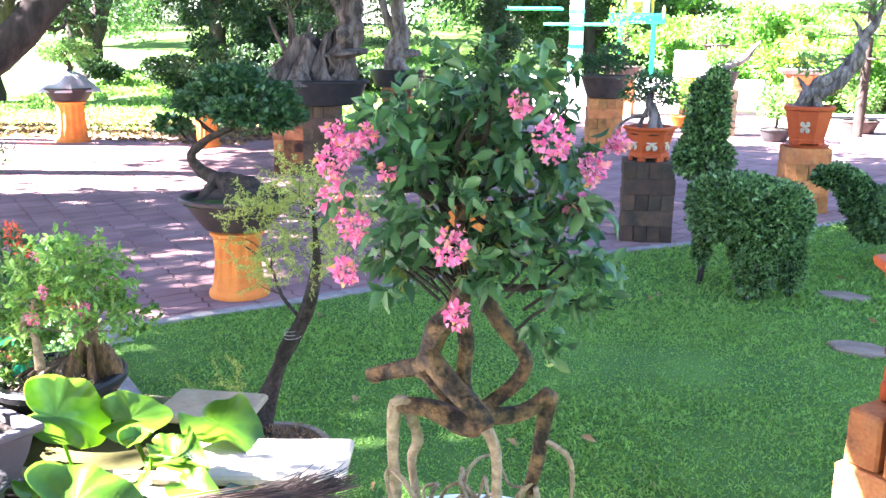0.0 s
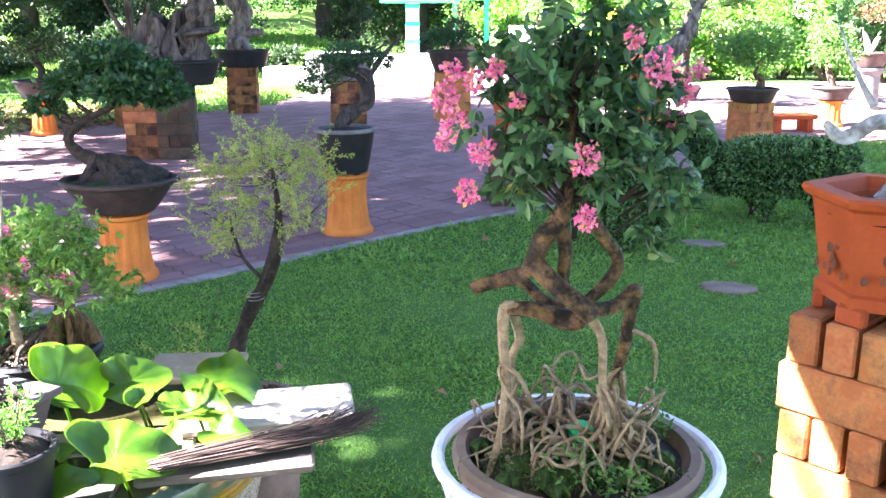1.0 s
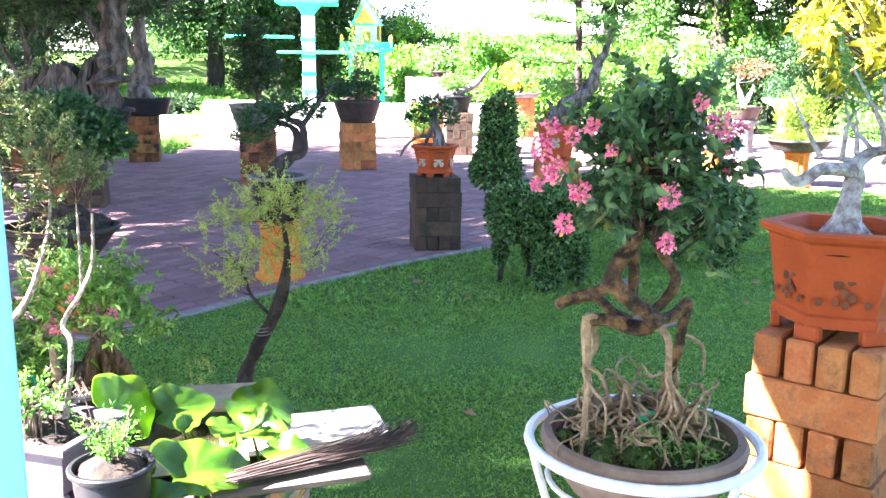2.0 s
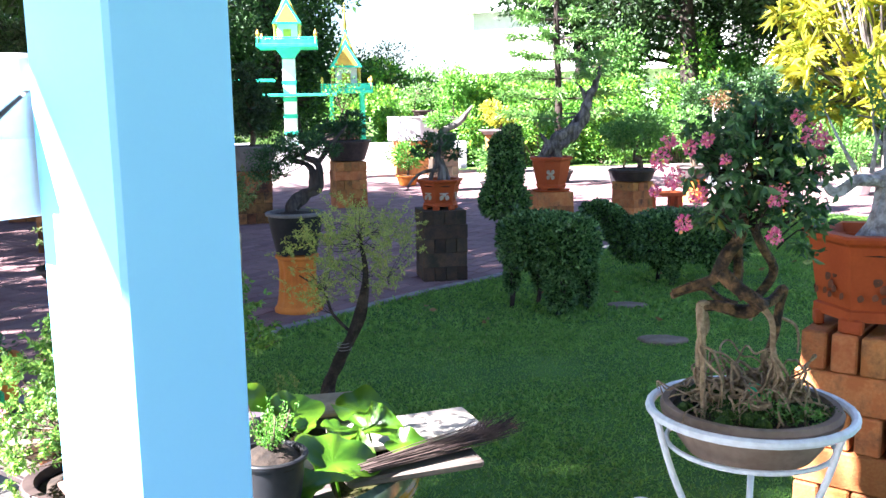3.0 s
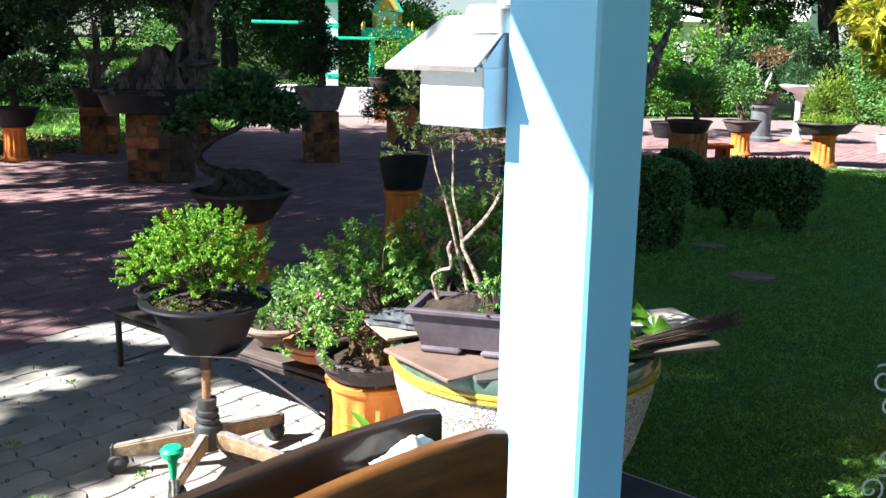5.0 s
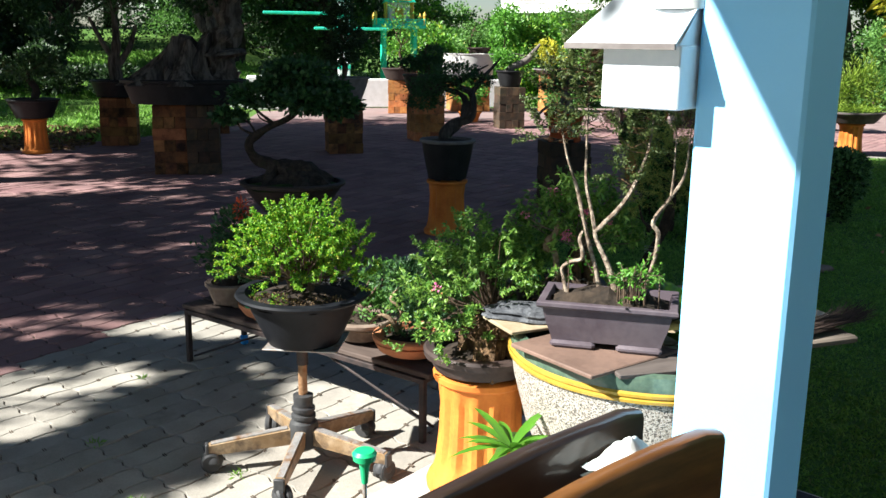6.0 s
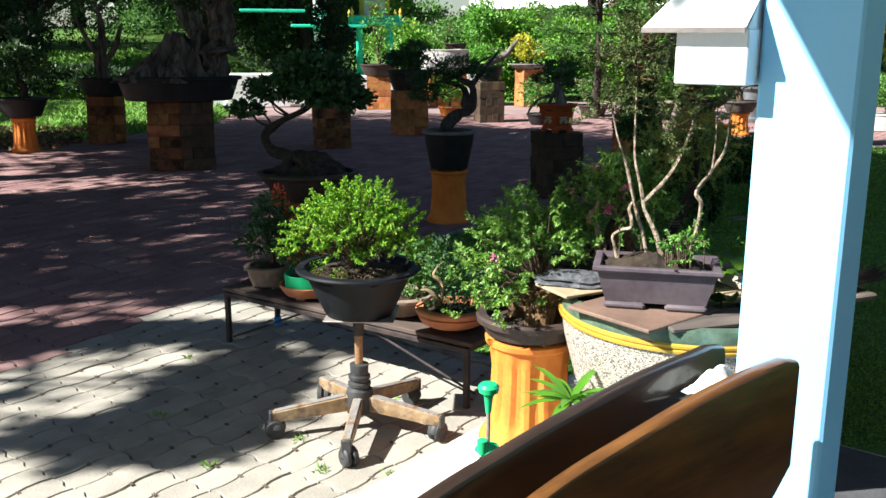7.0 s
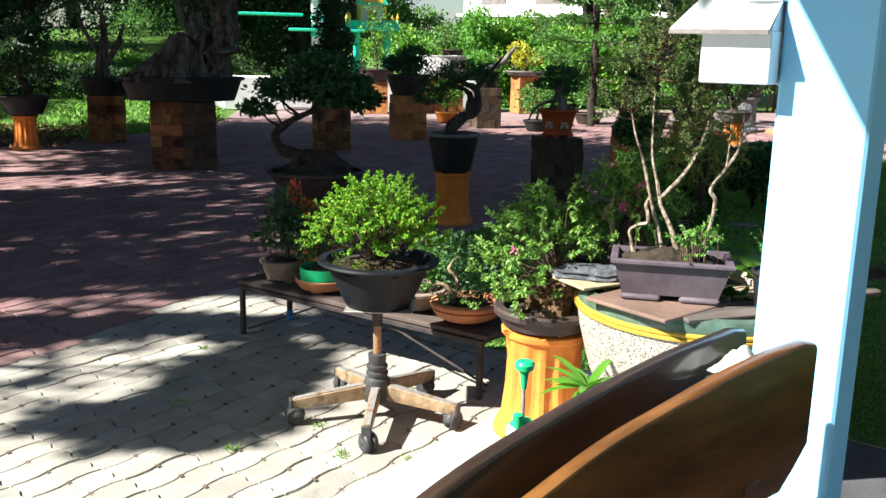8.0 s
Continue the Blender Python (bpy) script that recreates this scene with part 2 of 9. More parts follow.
SLAB = mat("pale_cement_slab", (0.33, 0.29, 0.235), (0.42, 0.375, 0.31), 0.9, scale=6, bump=0.4, spots=(0.32, 0.27, 0.21), spot_amount=0.42)
PLANK_GREY = mat("grey_weathered_plank", (0.075, 0.060, 0.048), (0.15, 0.122, 0.098), 0.9, scale=10, bump=0.5, bump_scale=50, stretch=(0.2, 1, 1))
GLAZE_GREEN = mat("green_glaze", (0.055, 0.095, 0.065), (0.12, 0.17, 0.115), 0.22, scale=8, bump=0.05, spots=(0.035, 0.06, 0.05), spot_amount=0.46, coat=0.4)
GLAZE_YELLOW = mat("ochre_glaze", (0.44, 0.28, 0.040), (0.34, 0.20, 0.03), 0.25, scale=8, bump=0.05, coat=0.4)
BROOM = mat("dry_broom_fibre", (0.045, 0.030, 0.025), (0.10, 0.070, 0.057), 0.85, scale=20, bump=0.2, pieces=0.25)
TURQ = mat("turquoise_paint", (0.02, 0.48, 0.31), (0.05, 0.56, 0.38), 0.5, scale=6, bump=0.1)
GOLD = mat("gold_paint", (0.65, 0.42, 0.06), (0.5, 0.3, 0.05), 0.4, scale=9, bump=0.1)
BLUE_PL = mat("blue_plastic", (0.02, 0.22, 0.55), (0.03, 0.27, 0.6), 0.4, scale=9, bump=0.02)
GREEN_PL = mat("green_plastic", (0.02, 0.42, 0.17), (0.02, 0.36, 0.13), 0.4, scale=9, bump=0.02)
CLOTH = mat("white_cloth", (0.72, 0.74, 0.72), (0.6, 0.66, 0.64), 0.9, scale=20, bump=0.5)
WATER = mat("murky_water", (0.045, 0.045, 0.018), (0.07, 0.065, 0.025), 0.08, scale=6, bump=0.02, gloss_var=0.03)
PETAL = leaf_mat("pink_petal", (0.80, 0.10, 0.33), (0.92, 0.36, 0.56), 0.3, accent=(0.85, 0.42, 0.10), accent_share=0.2)
PETAL_RED = leaf_mat("orange_red_flower", (0.55, 0.05, 0.02), (0.75, 0.14, 0.04), 0.25)
LEAF_DARK = leaf_mat("dark_green_leaf", (0.018, 0.060, 0.018), (0.05, 0.13, 0.035), 0.3)
LEAF_FLOWERTREE = leaf_mat("glossy_mid_green_leaf", (0.020, 0.070, 0.024), (0.085, 0.20, 0.065), 0.3, 0.4, accent=(0.20, 0.22, 0.04), accent_share=0.06)
LEAF_BRIGHT = leaf_mat("bright_green_leaf", (0.045, 0.17, 0.018), (0.17, 0.40, 0.045), 0.38)
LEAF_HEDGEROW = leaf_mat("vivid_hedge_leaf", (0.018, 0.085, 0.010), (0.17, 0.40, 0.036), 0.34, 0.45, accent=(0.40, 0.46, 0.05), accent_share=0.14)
LEAF_LIME = leaf_mat("lime_bonsai_leaf", (0.040, 0.16, 0.010), (0.24, 0.50, 0.028), 0.42, accent=(0.52, 0.50, 0.05), accent_share=0.2)
LEAF_EUPHORBIA = leaf_mat("small_fresh_green_leaf", (0.05, 0.16, 0.025), (0.27, 0.44, 0.075), 0.40, 0.4)
LEAF_MID = leaf_mat("mid_green_leaf", (0.06, 0.17, 0.032), (0.17, 0.34, 0.07), 0.40)
LEAF_WISP = leaf_mat("wispy_yellow_green_leaf", (0.13, 0.24, 0.02), (0.34, 0.46, 0.06), 0.45)
LEAF_RUSSET = leaf_mat("russet_young_leaf", (0.10, 0.045, 0.02), (0.22, 0.13, 0.05), 0.35)
LEAF_OLIVE = leaf_mat("olive_feathery_leaf", (0.12, 0.17, 0.03), (0.30, 0.34, 0.06), 0.4, accent=(0.38, 0.30, 0.06), accent_share=0.15)
LEAF_YELLOW = leaf_mat("yellow_variegated_leaf", (0.26, 0.34, 0.03), (0.72, 0.62, 0.06), 0.4)
# the dark and light ends also paint in shaded gaps and sheen specks
LEAF_HEDGE = leaf_mat("clipped_hedge_leaf", (0.008, 0.032, 0.008), (0.20, 0.37, 0.11), 0.22, 0.26)
LEAF_MOSS = leaf_mat("moss_frond", (0.014, 0.040, 0.006), (0.065, 0.12, 0.016), 0.25, 0.8)
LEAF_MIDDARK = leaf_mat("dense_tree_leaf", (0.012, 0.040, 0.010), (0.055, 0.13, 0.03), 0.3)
# leaf for shaded trees and bushes, the shade put into its low colour
LEAF_FAR = leaf_mat("shade_darkened_leaf", (0.012, 0.030, 0.010), (0.05, 0.10, 0.03), 0.35)
GRASS = leaf_mat("lawn_blade", (0.105, 0.245, 0.036), (0.255, 0.46, 0.078), 0.4, 0.65, accent=(0.24, 0.30, 0.10), accent_share=0.07)
LAWN_SOIL = mat("lawn_thatch", (0.044, 0.112, 0.017), (0.078, 0.165, 0.026), 0.95, scale=3, bump=0.8, bump_scale=90, spots=(0.11, 0.13, 0.045), spot_scale=1.2, spot_amount=0.4)
FAR_GRASS = mat("sunlit_rough_grass", (0.048, 0.115, 0.014), (0.090, 0.165, 0.024), 0.95, scale=0.6, bump=0.8, bump_scale=8, spots=(0.16, 0.15, 0.06), spot_scale=0.3, spot_amount=0.42)
PAVER_GREY = mat("grey_paver", (0.265, 0.245, 0.21), (0.34, 0.315, 0.27), 0.9, scale=6, bump=0.5, bump_scale=120, pieces=0.14, spots=(0.17, 0.155, 0.13), spot_amount=0.44)
PAVER_GREY_I = mat("grey_paver_field", (0.265, 0.245, 0.21), (0.34, 0.315, 0.27), 0.9, scale=6, bump=0.5, bump_scale=120, islands=0.14, spots=(0.17, 0.155, 0.13), spot_amount=0.44)
PAVER_PALE = mat("pale_worn_paving", (0.20, 0.14, 0.132), (0.25, 0.18, 0.17), 0.9, scale=2, bump=0.35, bump_scale=120, spots=(0.16, 0.11, 0.105), spot_scale=1.5, spot_amount=0.4)
PAVER_RED_I = mat("red_paver_field", (0.205, 0.115, 0.112), (0.265, 0.162, 0.153), 0.9, scale=2, bump=0.35, bump_scale=120, islands=0.18, spots=(0.17, 0.10, 0.10), spot_scale=1.5, spot_amount=0.44)
JOINT = mat("paving_joint_dirt", (0.07, 0.055, 0.042), (0.11, 0.085, 0.065), 0.95, scale=9, bump=0.6)
PORCH_FLOOR = mat("pale_porch_cement", (0.44, 0.42, 0.39), (0.52, 0.50, 0.47), 0.8, scale=4, bump=0.2, bump_scale=90, spots=(0.33, 0.31, 0.28), spot_amount=0.4)
# dark grey that paints shadow onto part of the porch floor
FLOOR_SHADE = mat("shaded_floor_grey", (0.045, 0.046, 0.05), (0.08, 0.08, 0.085), 0.85, scale=5, bump=0.3, bump_scale=90, spots=(0.03, 0.03, 0.032), spot_amount=0.42)
CEIL = mat("white_ceiling_board", (0.74, 0.75, 0.75), (0.68, 0.69, 0.70), 0.8, scale=3, bump=0.05)
PLASTER = mat("pale_plaster", (0.70, 0.69, 0.66), (0.62, 0.61, 0.58), 0.85, scale=3, bump=0.1)
ROOF_METAL = mat("grey_roof_sheet", (0.35, 0.36, 0.38), (0.42, 0.43, 0.44), 0.5, scale=4, bump=0.1)


# ---- mesh tools ----
class Shape:
    """Collects vertices and faces of one mesh."""

    def __init__(self):
        self.v, self.f = [], []

    def add(self, verts, faces):
        k = len(self.v)
        self.v += [tuple(p) for p in verts]
        self.f += [tuple(i + k for i in face) for face in faces]
        return self

    def box(self, sx, sy, sz, m=None, b=0.0):
        """A box centred at the origin of m; b chamfers its upright and level edges."""
        hx, hy, hz = sx / 2, sy / 2, sz / 2
        b = min(b, hx * 0.9, hy * 0.9, hz * 0.9)
        m = m or Matrix()
        if b <= 0:
            c = [(x, y, z) for z in (-hz, hz) for x, y in ((-hx, -hy), (hx, -hy), (hx, hy), (-hx, hy))]
            return self.add([m @ Vector(p) for p in c], [(3, 2, 1, 0), (4, 5, 6, 7), (0, 1, 5, 4), (1, 2, 6, 5), (2, 3, 7, 6), (3, 0, 4, 7)])

        def ring(x, y, z, c):
            return [(x - c, -y, z), (x, -y + c, z), (x, y - c, z), (x - c, y, z), (-x + c, y, z), (-x, y - c, z), (-x, -y + c, z), (-x + c, -y, z)]

        rings = [ring(hx - b, hy - b, -hz, b * 0.6), ring(hx, hy, -hz + b, b), ring(hx, hy, hz - b, b), ring(hx - b, hy - b, hz, b * 0.6)]
        v = [m @ Vector(p) for r in rings for p in r]
        f = [tuple(range(7, -1, -1)), tuple(range(24, 32))]
        for r in range(3):
            for i in range(8):
                j = (i + 1) % 8
                f.append((r * 8 + i, r * 8 + j, r * 8 + 8 + j, r * 8 + 8 + i))
        return self.add(v, f)

    def lathe(self, prof, n=32, m=None, sx=1.0, sy=1.0, turn=0.0, flutes=None, close=True, wob=0.0):
        """A profile of (radius, height), turned; flutes(z) gives (count, depth)."""
        m = m or Matrix()
        v, f = [], []
        for k, (r, z) in enumerate(prof):
            for i in range(n):
                a = turn + 2 * math.pi * i / n
                rr = r
                if flutes:
                    c, d = flutes(z)
                    rr = r - d * abs(math.sin(a * c / 2)) ** 1.5
                if wob:
                    rr *= 1 + wob * noise.noise((math.cos(a) * 2, math.sin(a) * 2, z * 6 + r * 5))
                v.append(m @ Vector((rr * math.cos(a) * sx, rr * math.sin(a) * sy, z)))
            if k:
                for i in range(n):
                    j = (i + 1) % n
                    f.append(((k - 1) * n + i, (k - 1) * n + j, k * n + j, k * n + i))
        if close:
            f.append(tuple(range(n - 1, -1, -1)))
            f.append(tuple(range((len(prof) - 1) * n, len(prof) * n)))
        return self.add(v, f)

    def tube(self, pts, radii, n=8, steps=4, rough=0.0, cap=True, seed=0.0):
        """A smooth tapered tube through points."""
        P, R = smooth(pts, radii, steps)
        up = Vector((0.13, 0.27, 1))
        v, f = [], []
        prev = None
        for k, p in enumerate(P):
            d = (P[min(k + 1, len(P) - 1)] - P[max(k - 1, 0)]).normalized()
            if prev is None:
                a = d.cross(up if abs(d.dot(up.normalized())) < 0.95 else Vector((1, 0, 0))).normalized()
            else:
                a = (prev - d * prev.dot(d)).normalized()
            prev = a
            b = d.cross(a)
            for i in range(n):
                t = 2 * math.pi * i / n
                r = R[k]
                if rough:
                    r *= 1 + rough * noise.noise((p.x * 9 + math.cos(t) * 1.3 + seed, p.y * 9 + math.sin(t) * 1.3, p.z * 9))
                v.append(p + (a * math.cos(t) + b * math.sin(t)) * r)
            if k:
                for i in range(n):
                    j = (i + 1) % n
                    f.append(((k - 1) * n + i, (k - 1) * n + j, k * n + j, k * n + i))
        if cap:
            f.append(tuple(range(n - 1, -1, -1)))
            f.append(tuple(range((len(P) - 1) * n, len(P) * n)))
        return self.add(v, f)

    def mesh(self, name, material, smooth_angle=35):
        me = bpy.data.meshes.new(name)
        me.from_pydata(self.v, [], self.f)
        me.materials.append(material)
        if smooth_angle:
            me.shade_smooth()
            me.set_sharp_from_angle(angle=radians(smooth_angle))
        return me


def smooth(pts, radii, steps):
    pts = [Vector(p) for p in pts]
    if steps <= 1 or len(pts) < 3:
        return pts, list(radii)
    P, R = [], []
    for i in range(len(pts) - 1):
        a, b, c, d = pts[max(i - 1, 0)], pts[i], pts[i + 1], pts[min(i + 2, len(pts) - 1)]
        for s in range(steps):
            t = s / steps
            P.append(0.5 * (2 * b + (c - a) * t + (2 * a - 5 * b + 4 * c - d) * t * t + (3 * b - a - 3 * c + d) * t ** 3))
            R.append(radii[i] + (radii[i + 1] - radii[i]) * t)
    return P + [pts[-1]], R + [radii[-1]]


def thing(name, label, category, x=0.0, y=0.0, z=0.0, rz=0.0, group="", kind=""):
    ob = new(name)
    ob.empty_display_size = 0.1
    ob.matrix_basis = pose(x, y, z, 0, 0, rz)
    return tagged(ob, label, category, group, kind)


def part(name, shape, material, parent=None, label="", m=None, angle=35):
    """One mesh object under a thing or a part."""
    me = shape if isinstance(shape, bpy.types.Mesh) else shape.mesh(name, material, angle)
    ob = new(name, me)
    if parent:
        ob.parent = parent
    if m is not None:
        ob.matrix_basis = m
    if label:
        ob["label"] = label
    return ob


def leaf_mesh(name, material, at, out, size, aspect=0.45, fold=0.25, droop=0.3, rng=None, fine=False):
    """Many leaves in one mesh: at and out are (n, 3) arrays of places and ways, size the lengths."""
    rng = rng or np.random.default_rng(1)
    n = len(at)
    out = out / np.maximum(np.linalg.norm(out, axis=1, keepdims=True), 1e-6)
    side = np.cross(out, rng.normal(size=(n, 3)))
    side /= np.maximum(np.linalg.norm(side, axis=1, keepdims=True), 1e-6)
    nor = np.cross(side, out)
    s = np.broadcast_to(np.asarray(size, float), (n,))[:, None]
    w = s * aspect / 2
    if fine:
        down = np.array([0, 0, 1.0]) * s * droop

        def rib(u):
            return at + out * s * u + nor * s * 0.12 * np.sin(u * 3) - down * u * u * 0.4
        lift = nor * w * fold * 1.6
        v = np.stack([at, rib(0.5), rib(1.0), rib(0.28) + side * w * 0.85 + lift, rib(0.62) + side * w * 0.8 + lift, rib(0.28) - side * w * 0.85 + lift, rib(0.62) - side * w * 0.8 + lift], 1).reshape(-1, 3)
        k = np.arange(n)[:, None] * 7
        tri = [0, 1, 3, 3, 1, 4, 4, 1, 2, 0, 5, 1, 5, 6, 1, 6, 2, 1]
        faces = np.concatenate([k + i for i in tri], 1).reshape(-1, 3)
        return raw_mesh(name, material, v, faces)
    base = at
    mid = at + out * s * 0.45 + nor * s * fold * 0.25
    tip = at + out * s - nor * s * 0.1 - np.array([0, 0, 1.0]) * s * droop * 0.3
    v = np.stack([base, mid + side * w + nor * w * fold, tip, mid - side * w + nor * w * fold], 1).reshape(-1, 3)
    k = np.arange(n)[:, None] * 4
    return raw_mesh(name, material, v, np.concatenate([k, k + 1, k + 2, k, k + 2, k + 3], 1).reshape(-1, 3))


def raw_mesh(name, material, v, faces):
    me = bpy.data.meshes.new(name)
    me.vertices.add(len(v))
    me.vertices.foreach_set("co", v.ravel())
    me.loops.add(faces.size)
    me.loops.foreach_set("vertex_index", faces.ravel())
    me.polygons.add(len(faces))
    me.polygons.foreach_set("loop_start", np.arange(len(faces)) * 3)
    me.update(calc_edges=True)
    me.validate()
    me.materials.append(material)
    me.shade_smooth()
    return me


def pads(rng, blobs, n, size, hollow=0.55, up=0.35, ragged=0.25, power=2.0):
    """Leaf places over blobs (x, y, z, rx, ry, rz): mostly near their skins, with an uneven outline; power above 2 squares them."""
    blobs = np.array(blobs, float)
    vol = (blobs[:, 3] * blobs[:, 4] * blobs[:, 5]) ** 0.667
    pick = rng.choice(len(blobs), n, p=vol / vol.sum())
    d = rng.normal(size=(n, 3))
    d /= np.linalg.norm(d, axis=1, keepdims=True)
    r = hollow + (1 - hollow) * rng.random(n) ** 0.6
    lump = 1 + ragged * np.sin(d[:, 0] * 5 + pick * 1.7) * np.cos(d[:, 1] * 6 + pick) + ragged * 0.6 * rng.normal(size=n) * 0.5
    box = d / ((np.abs(d) ** power).sum(axis=1, keepdims=True) ** (1 / power))
    at = blobs[pick, :3] + box * blobs[pick, 3:] * (r * lump)[:, None]
    out = d + rng.normal(size=(n, 3)) * 0.6 + np.array([0, 0, up])
    return at, out, size * (0.7 + 0.6 * rng.random(n))


def sprays(rng, ends, n_each, length, size, spread=0.5):
    """Leaves set along short twigs that start at the given ends: (places, ways, sizes) and the twigs."""
    at, out, twigs = [], [], []
    for p, d in ends:
        p, d = np.array(p, float), np.array(d, float)
        d = d / np.linalg.norm(d) + rng.normal(size=3) * 0.25
        L = length * (0.6 + 0.8 * rng.random())
        q = p + d / np.linalg.norm(d) * L
        twigs.append((p, q))
        t = rng.random(n_each)[:, None]
        at.append(p + (q - p) * t + rng.normal(size=(n_each, 3)) * 0.002)
        out.append(d / np.linalg.norm(d) * 0.6 + rng.normal(size=(n_each, 3)) * spread)
    at, out = np.concatenate(at), np.concatenate(out)
    return at, out, size * (0.6 + 0.8 * rng.random(len(at))), twigs


def on_blobs(rng, blobs, n):
    """n places and outward ways on the skins of blobs."""
    blobs = np.array(blobs, float)
    w = (blobs[:, 3] * blobs[:, 4] * blobs[:, 5]) ** 0.667
    pick = rng.choice(len(blobs), n, p=w / w.sum())
    d = rng.normal(size=(n, 3))
    d /= np.linalg.norm(d, axis=1, keepdims=True)
    d[:, 2] = np.where(d[:, 2] < -0.4, -d[:, 2], d[:, 2])
    return [(blobs[k, :3] + dd * blobs[k, 3:] * (0.45 + 0.5 * rng.random()), dd + np.array([0, 0, 0.3])) for k, dd in zip(pick, d)]


def foliage(parent, name, material, blobs, n, size, seed, aspect=0.45, hollow=0.5, up=0.35, ragged=0.25, label="", m=None, droop=0.3):
    rng = np.random.default_rng(seed)
    at, out, s = pads(rng, blobs, n, size, hollow, up, ragged)
    return part(name, leaf_mesh(name, material, at, out, s, aspect, droop=droop, rng=rng), material, parent, label, m)


def branches(shape, trunk_pts, blobs, r, seed, per=2, n=6):
    """Limbs from the nearest places of the trunk into each blob."""
    rng = np.random.default_rng(seed)
    T = [Vector(p) for p in trunk_pts]
    for b in blobs:
        c = Vector(b[:3])
        below = [p for p in T if p.z < c.z + 0.02] or T
        a = min(below, key=lambda p: (p - c).length)
        for k in range(per):
            e = c + Vector((rng.uniform(-0.6, 0.6) * b[3], rng.uniform(-0.6, 0.6) * b[4], rng.uniform(-0.5, 0.5) * b[5]))
            mid = a.lerp(e, 0.5) + Vector(rng.normal(size=3) * (e - a).length * 0.12)
            shape.tube([a, mid, e], [r, r * 0.65, r * 0.25], n, 3)


def limbs(parent, material, trunk_pts, blobs, r, seed, per=2, n=6, name="branch"):
    """The same limbs, each a part of its own."""
    for b in range(len(blobs)):
        one = Shape()
        branches(one, trunk_pts, blobs[b:b + 1], r, seed + b, 1, n)
        part(name, one, material, parent, angle=60)
        for k in range(1, per):
            more = Shape()
            branches(more, trunk_pts, blobs[b:b + 1], r * 0.7, seed + b + 50 * k, 1, n)
            part(name, more, material, parent, angle=60)


# ---- ground, paving, lawn, porch ----
U = Vector((0.713, -0.701, 0))      # along the lit face of the post, away from the garden corner
NA = Vector((-0.701, -0.713, 0))    # out of that face
COL = Vector((-0.768, 1.298, 0))
AXIS = math.degrees(math.atan2(U.y, U.x))
LAWN = [(-2.22, 4.55), (-2.10, 4.95), (-1.54, 5.50), (-0.95, 6.12), (-0.2, 6.88), (0.4, 7.42), (1.0, 7.90), (2.2, 9.0), (3.6, 10.5), (4.8, 11.6), (5.5, 11.85), (6.2, 11.5), (7.0, 10.7), (10, 8.2), (12, 4), (12, -6), (4.5, -3.0), (-0.05, 2.27), (-0.80, 3.05), (-0.95, 3.16), (-1.50, 3.76)]
PLAZA = [(-11, -6), (-11, 12.0), (-5.2, 13.7), (-3.4, 16.5), (-3.2, 21), (16, 22), (18, 8), (18, -6)]
PORCH = [(-0.80, 3.05), (-1.39, 2.49), (-1.86, 2.05), (-4.2, -0.3), (-2.0, -5.5), (5.0, -3.4)]


def inside(x, y, poly):
    hit = False
    for (ax, ay), (bx, by) in zip(poly, poly[1:] + poly[:1]):
        if (ay > y) != (by > y) and x < (bx - ax) * (y - ay) / (by - ay) + ax:
            hit = not hit
    return hit


def sheet(name, poly, z0, z1, material, label, category="ground"):
    s = Shape()
    n = len(poly)
    area = sum(a[0] * b[1] - b[0] * a[1] for a, b in zip(poly, poly[1:] + poly[:1]))
    p = poly if area > 0 else poly[::-1]
    s.add([(x, y, z1) for x, y in p] + [(x, y, z0) for x, y in p], [tuple(range(n)), tuple(range(2 * n - 1, n - 1, -1))] + [(i, n + i, n + (i + 1) % n, (i + 1) % n) for i in range(n)])
    return tagged(part(name, s, material, angle=0), label, category, kind="structure")


def rise(x, y):
    """The garden climbs gently behind the plaza on the side of the old trees."""
    a = min(max((y - 17) / 26, 0), 1)
    b = min(max((-1.5 - x) / 4, 0), 1)
    return 2.0 * a * a * (3 - 2 * a) * b * b * (3 - 2 * b)


g = Shape()
xs = sorted({*range(-60, 61, 3), -400, -200, -120, 120, 200, 400})
ys = sorted({*range(-60, 91, 3), -400, -200, -120, 120, 200, 400})
g.add([(x, y, -0.035 + rise(x, y) + (0.05 * noise.noise((x * 0.2, y * 0.2, 0)) if y > 24 else 0)) for y in ys for x in xs],
      [(j * len(xs) + i, j * len(xs) + i + 1, (j + 1) * len(xs) + i + 1, (j + 1) * len(xs) + i) for j in range(len(ys) - 1) for i in range(len(xs) - 1)])
tagged(part("ground", g, FAR_GRASS), "rough sunlit grass ground round the garden", "ground", kind="structure")
plaza = sheet("plaza_bed", PLAZA, -0.03, -0.012, JOINT, "dirt bed under the interlocking pavers of the plaza", "paving")
lawn = sheet("lawn", LAWN, -0.03, -0.004, LAWN_SOIL, "short green lawn in the shade of the house", "lawn")
sheet("porch_floor", PORCH, -0.03, 0.03, PORCH_FLOOR, "pale cement porch floor with a lit edge", "floor")

# added dark sheet where the floor beside the post lies in shadow
sheet("porch_shade_strip", [(-0.30, 2.47), (4.6, -2.95), (3.7, -3.8), (-0.64, 1.05), (-0.58, 1.60)], 0.0, 0.034, FLOOR_SHADE, "dark grey strip added over the porch floor to stand for its shadow", "floor")

# a thin concrete edging between paving and lawn
cs = Shape()
edge = [Vector((x, y, 0)) for x, y in [LAWN[-2], LAWN[-1]] + LAWN[:14]]
edge, _ = smooth(edge, [0] * len(edge), 4)
